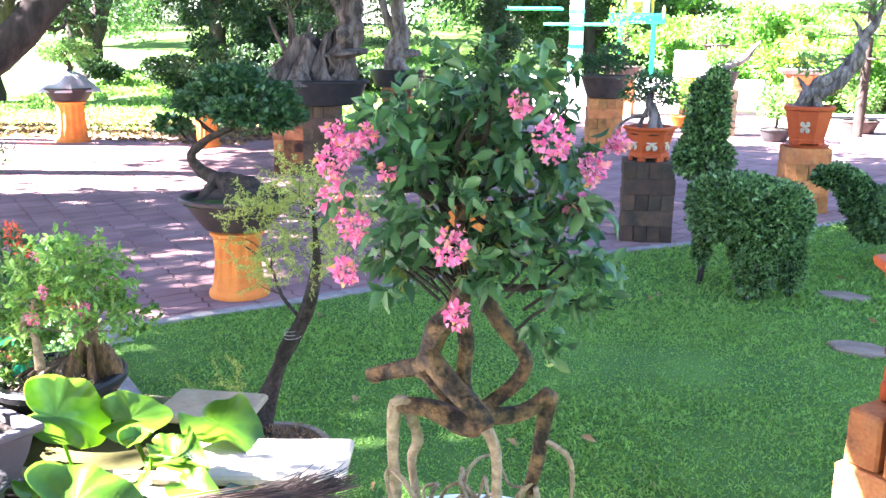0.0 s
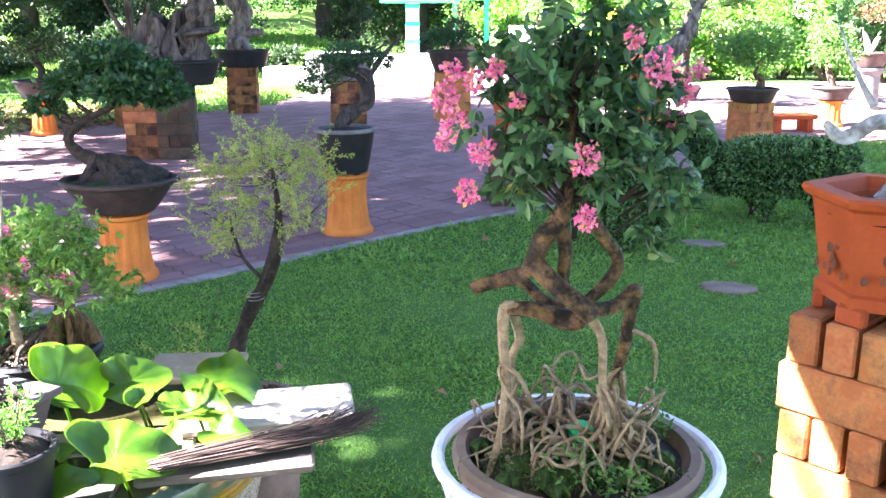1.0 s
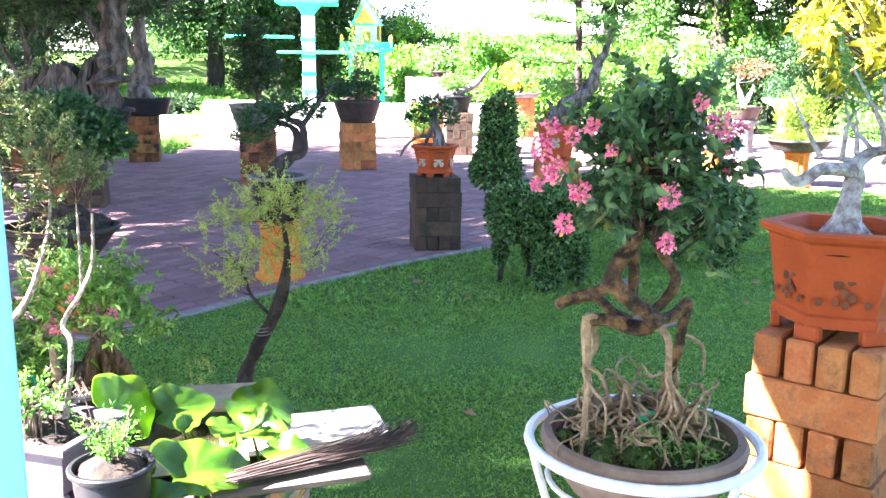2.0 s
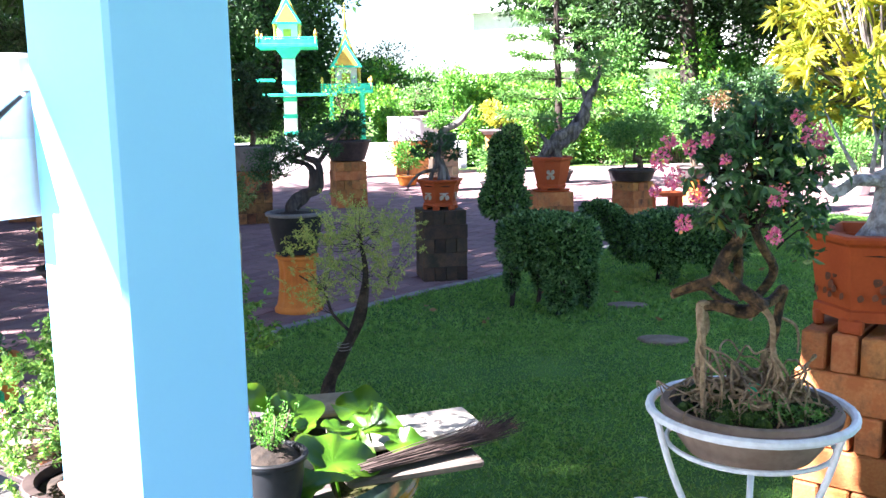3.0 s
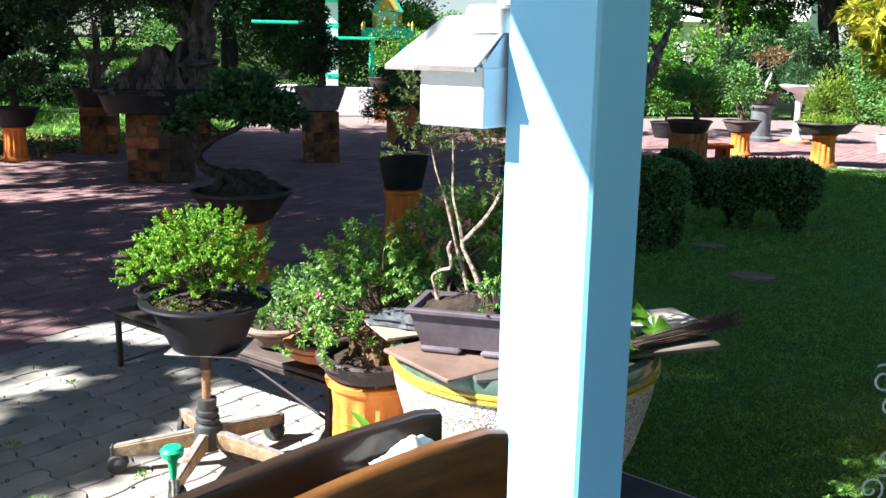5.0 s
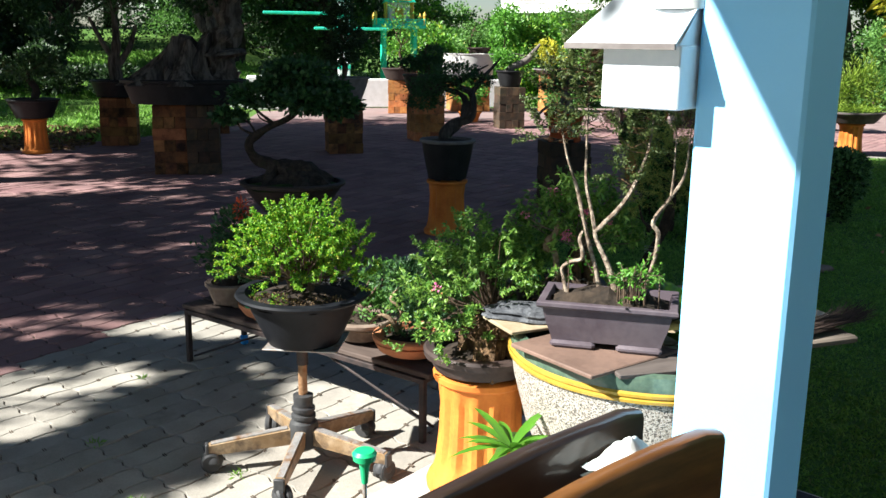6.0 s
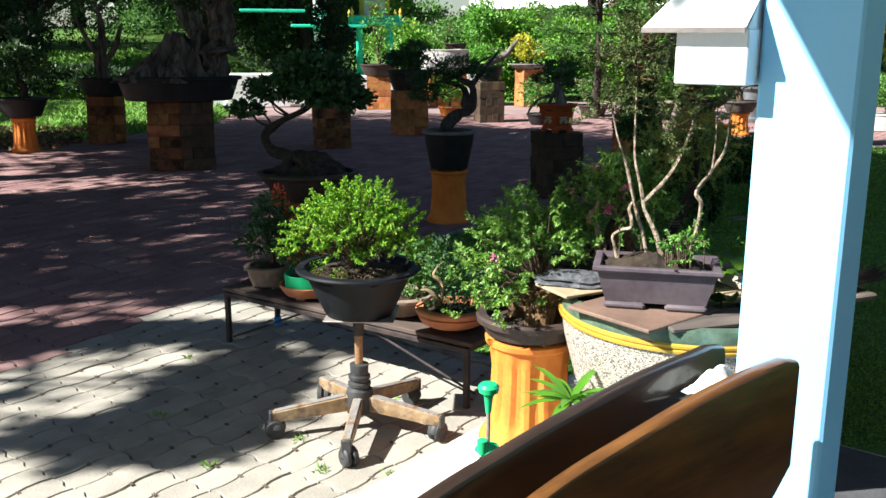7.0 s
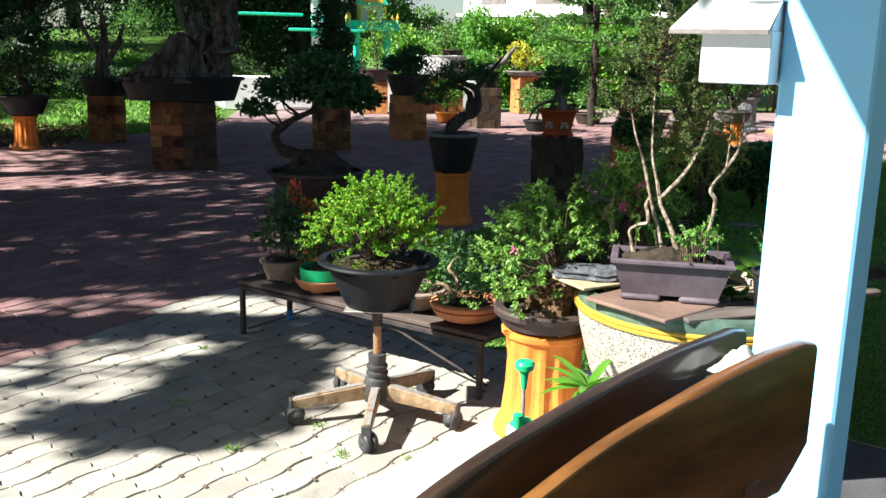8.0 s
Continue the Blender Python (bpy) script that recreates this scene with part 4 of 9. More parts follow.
def hex_root_bonsai():
    x, y = 0.51, 7.97
    brick_pedestal(x, y, 0.40, 0.63, 5, BRICK_DARK, "dark mossy pedestal of stacked bricks", 5, 4)
    pot = thing("hexagonal_pot", "small orange hexagonal pot with pale stamped flowers on dark bricks", "pot", x, y, 0.632, 0)
    poly_pot(pot, 6, 0.20, 0.145, 0.27, TERRA_RED, 8, 0.02, [(0, 0.0, 0.018), (0.026, 0.026, 0.02), (-0.026, 0.026, 0.02), (0.026, -0.026, 0.02), (-0.026, -0.026, 0.02)], 0.03, 0.018)
    trunk = [(0, 0, -0.03), (0.02, 0, 0.12), (-0.02, 0, 0.24), (0.03, 0, 0.36)]
    extra = [([(0.09, 0, -0.03), (0.06, 0.02, 0.1), (0.01, 0, 0.22)], [0.022, 0.02, 0.02]), ([(-0.09, 0.02, -0.03), (-0.07, 0, 0.09), (-0.01, 0, 0.2)], [0.02, 0.018, 0.018]), ([(0.04, -0.07, -0.03), (0.03, -0.04, 0.1), (0, 0, 0.22)], [0.018, 0.018, 0.018]), ([(-0.02, 0, 0.12), (-0.16, 0, 0.10), (-0.26, 0, 0.02), (-0.30, 0, -0.06)], [0.018, 0.015, 0.012, 0.006])]
    bonsai("root_bonsai", "small exposed-root bonsai with thin dark foliage in a hexagonal pot", x, y, 0.86, trunk, [0.035, 0.035, 0.03, 0.012], [(0, 0, 0.38, 0.18, 0.16, 0.07), (-0.14, 0, 0.29, 0.12, 0.1, 0.05), (0.12, 0, 0.27, 0.1, 0.1, 0.05)], LEAF_DARK, 1100, 0.035, BARK_GREY, 21, 0.5, extra=extra)


def driftwood_in_orange_pot():
    x, y = 1.93, 9.6
    brick_pedestal(x, y, 0.40, 0.60, 4, BRICK, "pedestal of orange bricks with a mossy base", 4, 4)
    pot = thing("round_stamped_pot", "orange eight-sided pot with a pale stamped flower, on bricks", "pot", x, y, 0.62)
    part("saucer", Shape().lathe([(0.16, -0.018), (0.20, -0.016), (0.21, 0.0), (0.16, 0.0)], 32), TERRA_RED, pot)
    prof = [(0.12, 0.02), (0.165, 0.02), (0.172, 0.05), (0.165, 0.06), (0.19, 0.16), (0.212, 0.26), (0.218, 0.315), (0.240, 0.325), (0.244, 0.352), (0.232, 0.36), (0.20, 0.36), (0.19, 0.30)]
    part("pot_body", Shape().lathe(prof, 8, turn=radians(14), close=False), TERRA_RED, pot, angle=25)
    for k in range(4):
        part("foot", Shape().box(0.07, 0.035, 0.03, None, 0.005), TERRA_RED, pot, m=pose(0.14 * math.cos(1.57 * k + 0.8), 0.14 * math.sin(1.57 * k + 0.8), 0.013, 0, 0, 90 * k + 136))
    soil_disc(pot, 0.195, 0.33)
    for dx, dz in ((0.024, 0.030), (-0.024, 0.030), (0.024, -0.030), (-0.024, -0.030), (0, 0)):
        part("stamped_petal", Shape().lathe([(0.020, 0), (0.016, 0.004), (0.001, 0.005)], 7, Matrix.Translation((dx, 0, dz)) @ pose(0, 0, 0, 90), 1, 1.3, close=False), STAMP_PALE, pot, m=pose(-0.05, -0.186, 0.17, 12, 0, -14))
    trunk = [(-0.06, 0, -0.05), (-0.02, 0, 0.10), (0.12, 0, 0.22), (0.26, 0.0, 0.32), (0.36, 0, 0.46), (0.40, 0, 0.62), (0.50, 0, 0.82), (0.54, 0, 1.0)]
    extra = [([(-0.16, -0.04, -0.04), (-0.08, -0.05, 0.1), (0.04, -0.06, 0.22), (0.20, -0.05, 0.33), (0.34, -0.03, 0.40)], [0.04, 0.05, 0.05, 0.045, 0.02]), ([(0.1, -0.05, -0.04), (0.05, -0.04, 0.12), (0.16, -0.05, 0.20), (0.30, -0.05, 0.36), (0.40, -0.02, 0.56)], [0.05, 0.045, 0.04, 0.04, 0.02]), ([(0.40, 0, 0.58), (0.36, 0.03, 0.74), (0.28, 0.05, 0.84)], [0.03, 0.02, 0.006]), ([(-0.02, 0.05, 0.02), (0.08, 0.05, 0.2), (0.28, 0.04, 0.40), (0.44, 0.02, 0.66), (0.47, 0, 0.86)], [0.05, 0.05, 0.04, 0.03, 0.008]), ([(0.0, -0.06, 0.12), (-0.10, -0.06, 0.24), (-0.14, -0.05, 0.30)], [0.03, 0.02, 0.005])]
    bonsai("driftwood_tree", "leaning twisted grey driftwood trunk rising from an orange pot", x, y, 0.94, trunk, [0.09, 0.085, 0.075, 0.07, 0.06, 0.05, 0.03, 0.012], [(0.48, 0.05, 1.02, 0.2, 0.2, 0.14), (0.0, 0.05, 0.42, 0.16, 0.16, 0.08)], LEAF_MID, 600, 0.05, BARK_DRIFT, 23, 0.4, extra=extra, rough=0.9)


def stump_planter():
    x, y = -3.35, 10.45
    brick_pedestal(x - 0.188, y, 0.37, 0.79, 5, BRICK_STAINED_SHADED, "tall pedestal of stained orange bricks, darkened for shade, under the stump", 6, 3)
    brick_pedestal(x + 0.188, y - 0.02, 0.37, 0.79, 5, BRICK_DARK, "tall pedestal of dark bricks under the stump", 6, 3, first=1)
    pot = thing("oblong_planter", "large oblong black planter on two brick pedestals", "planter", x, y, 0.79, 5)
    round_pot(pot, 0.46, 0.40, 0.29, POT_BLACK, sx=1.5, sy=0.8, rim=0.02)
    t = thing("driftwood_stump", "big split grey driftwood stump with old bonsai trunks", "bonsai", x, y, 1.06, 5)
    n, rows = 64, 16
    v, f = [], []
    for k in range(rows + 1):
        u = k / rows
        for i in range(n):
            a = 2 * math.pi * i / n
            fold = 0.5 + 0.5 * math.cos(a * 9 + 2.2 * math.sin(2 * a) + 1.6 * u)
            r = (0.16 + 0.26 * (1 - u) ** 2.2) * (0.58 + 0.62 * fold ** 0.7 + 0.16 * noise.noise((math.cos(a) * 3, math.sin(a) * 3, u * 2)))
            z = u * (0.50 + 0.16 * noise.noise((math.cos(a) * 1.7, math.sin(a) * 1.7, 9)) + 0.05 * fold) - 0.05
            v.append((r * 1.25 * math.cos(a) - 0.16 + 0.26 * u, r * 0.9 * math.sin(a), z))
            if k:
                j = (i + 1) % n
                f.append(((k - 1) * n + i, (k - 1) * n + j, k * n + j, k * n + i))
    v.append((0.10, 0, 0.30))
    f += [(rows * n + i, rows * n + (i + 1) % n, len(v) - 1) for i in range(n)]
    part("stump", Shape().add(v, f), BARK_STUMP, t, angle=50)
    rr = random.Random(4)
    for k in range(7):
        a = 2.6 + k * 0.62
        e = Vector((0.50 * math.cos(a) - 0.06, 0.30 * math.sin(a), 0.0))
        part("root", Shape().tube([(0.22 * math.cos(a) - 0.1, 0.16 * math.sin(a), 0.12), (0.38 * math.cos(a) - 0.08, 0.24 * math.sin(a), 0.05 + rr.uniform(0, 0.03)), e], [0.06, 0.045, 0.02], 8, 5, 0.6, seed=k), BARK_STUMP, t, angle=60)
    part("trunk", Shape().tube([(0.40, 0, -0.05), (0.42, 0, 0.15), (0.40, 0, 0.34), (0.50, 0, 0.55), (0.54, 0, 0.85), (0.50, 0, 1.3)], [0.19, 0.15, 0.13, 0.14, 0.12, 0.08], 18, 6, 0.7), BARK_STUMP, t, angle=60)
    part("shelf_of_deadwood", Shape().lathe([(0.05, -0.05), (0.19, -0.03), (0.26, 0.0), (0.24, 0.025), (0.10, 0.05), (0.02, 0.06)], 28, pose(0.47, -0.03, 0.31, 4, -6, 0), 1.1, 0.8, wob=0.5), BARK_STUMP, t, angle=60)
    part("branch", Shape().tube([(0.52, 0, 0.75), (0.64, 0, 1.05), (0.78, 0, 1.4)], [0.09, 0.06, 0.04], 10, 5, 0.5), BARK_STUMP, t, angle=60)
    part("branch", Shape().tube([(0.46, 0, 0.65), (0.30, 0.02, 0.95), (0.1, 0.05, 1.25)], [0.06, 0.045, 0.03], 9, 5, 0.5), BARK_STUMP, t, angle=60)
    foliage(t, "foliage", LEAF_FAR, [(0.45, 0, 1.5, 0.6, 0.5, 0.35), (-0.1, 0.1, 1.3, 0.4, 0.4, 0.25), (0.25, 0.1, 0.9, 0.25, 0.2, 0.15), (-0.1, 0.1, 1.2, 0.4, 0.3, 0.25)], 6500, 0.06, 31)


def rear_deadwood():
    x, y = -3.63, 15.2
    brick_pedestal(x, y, 0.47, 0.72, 8, BRICK_STAINED_SHADED, "pedestal of orange bricks coloured darker for shade", 5, 4)
    pot = thing("oblong_planter", "oblong black planter holding grey deadwood", "planter", x, y, 0.722, 8)
    round_pot(pot, 0.36, 0.3, 0.28, POT_BLACK, sx=1.25, sy=0.8)
    trunk = [(0, 0, -0.05), (-0.05, 0, 0.25), (0.06, 0, 0.6), (0, 0, 1.0), (0.1, 0, 1.5)]
    bonsai("deadwood_tree", "broad grey deadwood trunk with a dark crown", x, y, 0.98, trunk, [0.22, 0.16, 0.14, 0.1, 0.06], [(0, 0, 1.6, 0.7, 0.5, 0.35)], LEAF_FAR, 2000, 0.08, BARK_GREY, 33, extra=[([(-0.25, 0, 0.3), (0.05, 0, 0.26), (0.38, 0, 0.3)], [0.05, 0.08, 0.05]), ([(0.05, 0, 0.5), (-0.2, 0, 0.9), (-0.3, 0, 1.4)], [0.1, 0.07, 0.05])], rough=0.6)


def edge_pots():
    x, y = -5.64, 12.4
    fluted_pedestal(x, y, 0.46, 0.15)
    pot = thing("clay_pot", "dark round bowl on a fluted pedestal", "pot", x, y, 0.462)
    round_pot(pot, 0.33, 0.23, 0.26, POT_BLACK)
    bonsai("small_potted_tree", "small sparse potted tree in a dark bowl in shade", x, y, 0.70, [(0, 0, -0.04), (0.05, 0, 0.14), (-0.04, 0, 0.3), (0, 0, 0.4)], [0.06, 0.05, 0.04, 0.015], [(0, 0, 0.42, 0.42, 0.36, 0.14), (0.15, 0, 0.55, 0.25, 0.25, 0.10)], LEAF_MIDDARK, 900, 0.06, BARK_DARK, 39)
    x, y = -7.8, 12.4
    fluted_pedestal(x, y, 0.58, 0.2)
    pot = thing("stone_bowl", "dark bowl heaped with a grey rock on a tall fluted pedestal", "pot", x, y, 0.582)
    round_pot(pot, 0.36, 0.24, 0.20, POT_BLACK)
    part("rock_mound", Shape().lathe([(0.33, 0.14), (0.34, 0.20), (0.29, 0.29), (0.21, 0.37), (0.10, 0.43), (0.01, 0.45)], 34, None, 1.0, 0.9, wob=0.5), STONE_GREY, pot, "grey rock heaped in the bowl", angle=50)
    bonsai("domed_potted_tree", "bushy light green bonsai growing from a grey rock", x, y, 0.98, [(0, 0, -0.04), (0.05, 0, 0.10), (-0.04, 0, 0.2), (0, 0, 0.3)], [0.05, 0.04, 0.03, 0.012], [(0, 0, 0.28, 0.40, 0.36, 0.13), (0.15, 0, 0.40, 0.25, 0.25, 0.10), (-0.22, 0, 0.36, 0.22, 0.2, 0.09)], LEAF_MID, 1700, 0.055, BARK_DARK, 54)


def concrete_drum():
    x, y = 1.4, 20.5
    brick_pedestal(x, y, 0.85, 0.74, 3, BRICK, "broad pedestal of orange bricks under a concrete drum", 5, 6)
    d = thing("concrete_drum", "white round concrete drum planter on bricks", "planter", x, y, 0.742)
    round_pot(d, 0.57, 0.57, 0.53, CONCRETE, wall=0.05, rim=0.01)
    p = thing("clay_pot", "small dark pot standing on the concrete drum", "pot", x + 0.25, y, 1.27)
    round_pot(p, 0.26, 0.2, 0.14, POT_BROWN)
    bonsai("thin_potted_shrub", "thin shrub in a small pot on the drum", x + 0.05, y, 1.27, [(0, 0, -0.04), (0, 0, 0.3), (0.1, 0, 0.6)], [0.03, 0.02, 0.008], [(0.1, 0, 0.5, 0.3, 0.25, 0.2), (-0.2, 0, 0.25, 0.2, 0.2, 0.12)], LEAF_MID, 500, 0.07, BARK, 41)


def sunny_corner():
    # fluted pedestals in the sun
    fluted_pedestal(5.69, 11.85, 0.47, 0.165)
    b = thing("shallow_bowl", "wide shallow dark clay bowl on a fluted pedestal", "pot", 5.69, 11.85, 0.472)
    round_pot(b, 0.42, 0.30, 0.17, POT_DULL, soil=MOSS)
    t = thing("feathery_grass_plant", "feathery yellow-green young plant clump in a shallow bowl", "plant", 5.69, 11.85, 0.63)
    foliage(t, "foliage", LEAF_WISP, [(-0.22, 0, 0.28, 0.13, 0.14, 0.3), (-0.05, 0.05, 0.36, 0.12, 0.14, 0.36), (0.14, 0, 0.42, 0.13, 0.15, 0.42), (0.28, 0, 0.25, 0.1, 0.12, 0.28)], 1500, 0.085, 51, 0.12, 0.15, 1.2)
    foliage(t, "ground_cover", LEAF_WISP, [(0, 0, 0.04, 0.36, 0.32, 0.05)], 1300, 0.045, 50, 0.3, 0.3, 0.8)
    fluted_pedestal(5.09, 13.3, 0.36, 0.15)
    b = thing("clay_bowl", "dull grey-brown clay bowl on a fluted pedestal", "pot", 5.09, 13.3, 0.362)
    round_pot(b, 0.29, 0.2, 0.19, POT_DULL)
    bonsai("stub_bonsai", "thick stubby bonsai trunk with light leaves", 5.09, 13.3, 0.53, [(0, 0, -0.04), (-0.04, 0, 0.15), (-0.12, 0, 0.33)], [0.06, 0.05, 0.03], [(0, 0, 0.5, 0.35, 0.3, 0.22), (-0.1, 0, 0.75, 0.25, 0.2, 0.15)], LEAF_MID, 1600, 0.06, BARK, 52)
    # grey column with deadwood
    c = thing("grey_column", "round grey cement column pedestal", "pedestal", 6.5, 15.6)
    part("shaft", Shape().lathe([(0.24, 0), (0.24, 0.06), (0.19, 0.1), (0.18, 0.55), (0.24, 0.62), (0.24, 0.66)], 24), STONE_DARK, c)
    b = thing("clay_bowl", "brown clay bowl on a grey column", "pot", 6.5, 15.6, 0.662)
    round_pot(b, 0.3, 0.2, 0.24, POT_BROWN)
    bonsai("deadwood_bonsai", "bleached deadwood fork in a brown bowl", 6.5, 15.6, 0.88, [(0, 0, -0.04), (-0.08, 0, 0.2), (-0.16, 0, 0.42)], [0.07, 0.05, 0.012], [(0.1, 0, 0.66, 0.32, 0.25, 0.14)], LEAF_RUSSET, 420, 0.06, BARK_WHITE, 53, extra=[([(0, 0, 0.05), (0.1, 0, 0.25), (0.14, 0, 0.4)], [0.05, 0.04, 0.012])])
    # white pedestal bath
    w = thing("birdbath", "white cement birdbath on a slender stem", "birdbath", 7.0, 15.2)
    part("foot", Shape().lathe([(0.26, 0), (0.26, 0.05), (0.22, 0.07), (0.01, 0.07)], 24), TERRA_PALE, w, "flat terracotta foot")
    part("stem", Shape().lathe([(0.12, 0.07), (0.09, 0.12), (0.055, 0.2), (0.05, 0.6), (0.07, 0.82), (0.13, 0.92)], 24), PAINT_WHITE, w)
    part("basin", Shape().lathe([(0.12, 0.9), (0.32, 0.98), (0.36, 1.04), (0.33, 1.05), (0.1, 0.96)], 32), PAINT_WHITE, w)
    bonsai("round_bush", "small grey-leaved bush in the birdbath", 7.0, 15.2, 1.0, [(0, 0, -0.02), (0, 0, 0.15)], [0.02, 0.01], [(0, 0, 0.22, 0.32, 0.3, 0.2)], LEAF_DARK, 1000, 0.06, BARK, 54)
    # low orange bench
    l = thing("low_bench", "low orange brick-coloured bench on short legs", "bench", 4.35, 12.7, 0, 10)
    part("top", Shape().box(0.62, 0.34, 0.06, pose(0, 0, 0.20), 0.01), TERRA_RED, l)
    for sx in (-1, 1):
        for sy in (-1, 1):
            part("leg", Shape().box(0.09, 0.09, 0.17, pose(sx * 0.22, sy * 0.1, 0.085), 0.008), TERRA_RED, l)
    # spare pots along the hedge
    for k, (x, y, r, h, pm) in enumerate(((2.35, 15.5, 0.24, 0.2, POT_BLACK), (4.9, 16.2, 0.28, 0.3, POT_BLACK), (3.9, 17.2, 0.3, 0.22, POT_BROWN), (1.0, 17.4, 0.22, 0.2, TERRA), (7.9, 13.6, 0.3, 0.3, CONCRETE), (8.7, 12.9, 0.28, 0.28, POT_GREY))):
        p = thing("spare_pot", "pot standing on the paving by the hedge", "pot", x, y, 0.0, k * 31)
        round_pot(p, r, r * 0.72, h, pm)
        bonsai("potted_shrub", "small leafy shrub in a pot by the hedge", x, y, h - 0.02, [(0, 0, -0.02), (0.02, 0, 0.2), (0, 0, 0.4)], [0.025, 0.02, 0.008], [(0, 0, 0.4, 0.32, 0.3, 0.24)], (LEAF_MID, LEAF_BRIGHT)[k % 2], 900, 0.07, BARK, 60 + k)


spreading_bonsai()
twisted_juniper()
plaza_row()
hex_root_bonsai()
driftwood_in_orange_pot()
stump_planter()
rear_deadwood()
edge_pots()
concrete_drum()
sunny_corner()


# ---- lawn: topiary, stones ----
STEP_STONE = mat("brown_grey_stone", (0.15, 0.11, 0.075), (0.23, 0.17, 0.125), 0.95, scale=7, bump=0.5, spots=(0.08, 0.10, 0.05), spot_amount=0.42)
def topiary(x, y, rz, body, legs, neck, seed, label):
    """A clipped animal: a squared leafy body on leafy legs, with a raised neck."""
    t = thing("topiary_animal", label, "topiary", x, y, 0, rz)
    for lx, ly, w, low in legs:
        part("stem", Shape().tube([(lx, ly, -0.02), (lx + 0.015, ly, 0.14), (lx - 0.01, ly * 0.8, 0.30), (lx, ly * 0.5, 0.48)], [0.020, 0.017, 0.014, 0.008], 7, 4, 0.4), BARK_DARK, t)
    rng = np.random.default_rng(seed)
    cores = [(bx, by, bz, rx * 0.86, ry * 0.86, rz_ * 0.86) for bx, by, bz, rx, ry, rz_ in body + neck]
    for name, blobs, n, power in (("clipped_foliage", body, 15000, 3.6), ("leg_foliage", [(lx, ly, (0.38 + low) / 2, w, w, (0.40 - low) / 2) for lx, ly, w, low in legs], 5200, 2.4), ("neck_foliage", neck, 6500, 2.2)):
        at, out, sz = pads(rng, blobs, n, 0.033, 0.80, 0.35, 0.07, power)
        part(name, leaf_mesh(name, LEAF_HEDGE, at, out, sz, 0.55, 0.35, 0.2, rng), LEAF_HEDGE, t)
    # core leaves in a darker colour, so gaps in the clipped skin read as shade
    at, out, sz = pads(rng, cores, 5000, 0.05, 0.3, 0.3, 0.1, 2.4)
    part("dark_core_foliage", leaf_mesh("dark_core_foliage", LEAF_FAR, at, out, sz, 0.6, 0.3, 0.2, rng), LEAF_FAR, t)


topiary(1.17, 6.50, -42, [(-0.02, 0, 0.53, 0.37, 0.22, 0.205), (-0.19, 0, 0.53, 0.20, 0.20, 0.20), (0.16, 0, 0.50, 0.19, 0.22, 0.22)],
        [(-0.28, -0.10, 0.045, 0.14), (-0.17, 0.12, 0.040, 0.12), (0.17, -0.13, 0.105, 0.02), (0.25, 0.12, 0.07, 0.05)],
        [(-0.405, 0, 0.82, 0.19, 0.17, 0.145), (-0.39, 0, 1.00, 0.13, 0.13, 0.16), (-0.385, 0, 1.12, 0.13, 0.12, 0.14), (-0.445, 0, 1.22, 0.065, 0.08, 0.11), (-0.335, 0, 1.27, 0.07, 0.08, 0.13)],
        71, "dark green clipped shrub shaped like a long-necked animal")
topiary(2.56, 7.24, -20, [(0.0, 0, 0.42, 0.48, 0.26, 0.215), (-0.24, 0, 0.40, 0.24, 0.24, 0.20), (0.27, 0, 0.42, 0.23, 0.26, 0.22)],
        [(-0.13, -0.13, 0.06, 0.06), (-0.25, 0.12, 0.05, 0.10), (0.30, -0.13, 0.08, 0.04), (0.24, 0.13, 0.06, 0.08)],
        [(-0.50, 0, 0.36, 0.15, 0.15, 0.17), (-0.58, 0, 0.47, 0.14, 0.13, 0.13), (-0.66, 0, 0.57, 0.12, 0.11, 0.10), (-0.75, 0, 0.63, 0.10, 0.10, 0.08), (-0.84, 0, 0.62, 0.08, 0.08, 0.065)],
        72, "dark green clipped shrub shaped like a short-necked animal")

for x, y, rz, sx, sy in ((1.68, 5.44, -20, 0.30, 0.20), (1.78, 6.48, -15, 0.29, 0.18)):
    st = Shape().lathe([(0.5, -0.02), (0.5, 0.012), (0.47, 0.02), (0.001, 0.022)], 14, None, sx, sy, wob=0.25)
    tagged(part("stepping_stone", st, STEP_STONE, m=pose(x, y, 0, 0, 0, rz)), "flat grey-brown stepping stone set in the lawn", "stone", "stepping stones")

rngl = np.random.default_rng(9)
at = []
while len(at) < 26:
    x, y = rngl.uniform(-1.4, 4), rngl.uniform(3.0, 8)
    if inside(x, y, LAWN):
        at.append((x, y, 0.03))
at = np.array(at)
ways = rngl.normal(size=(26, 3)) * [1, 1, 0.1]
FALLEN = mat("fallen_brown_leaf", (0.22, 0.12, 0.05), (0.30, 0.18, 0.08), 0.8, scale=20, bump=0.3)
for k in range(26):
    part("fallen_leaf", leaf_mesh("fallen_leaf", FALLEN, np.zeros((1, 3)), ways[k:k + 1], 0.07, 0.5, rng=rngl), FALLEN, lawn, m=pose(*at[k]))


# ---- behind the plaza: low wall, spirit houses, hedge, trees, far building ----
def low_wall():
    s = Shape()
    s.box(6.2, 0.25, 0.66, pose(-0.35, 21.3, 0.33, 0, 0, 4), 0.02)
    s.box(1.0, 0.5, 0.42, pose(-4.0, 20.5, 0.21, 0, 0, 4), 0.02)
    s.box(1.4, 0.5, 0.74, pose(-2.85, 20.5, 0.37, 0, 0, 4), 0.02)
    tagged(part("low_wall", s, PAINT_WHITE), "low white-painted garden wall with steps", "wall", kind="structure")


low_wall()


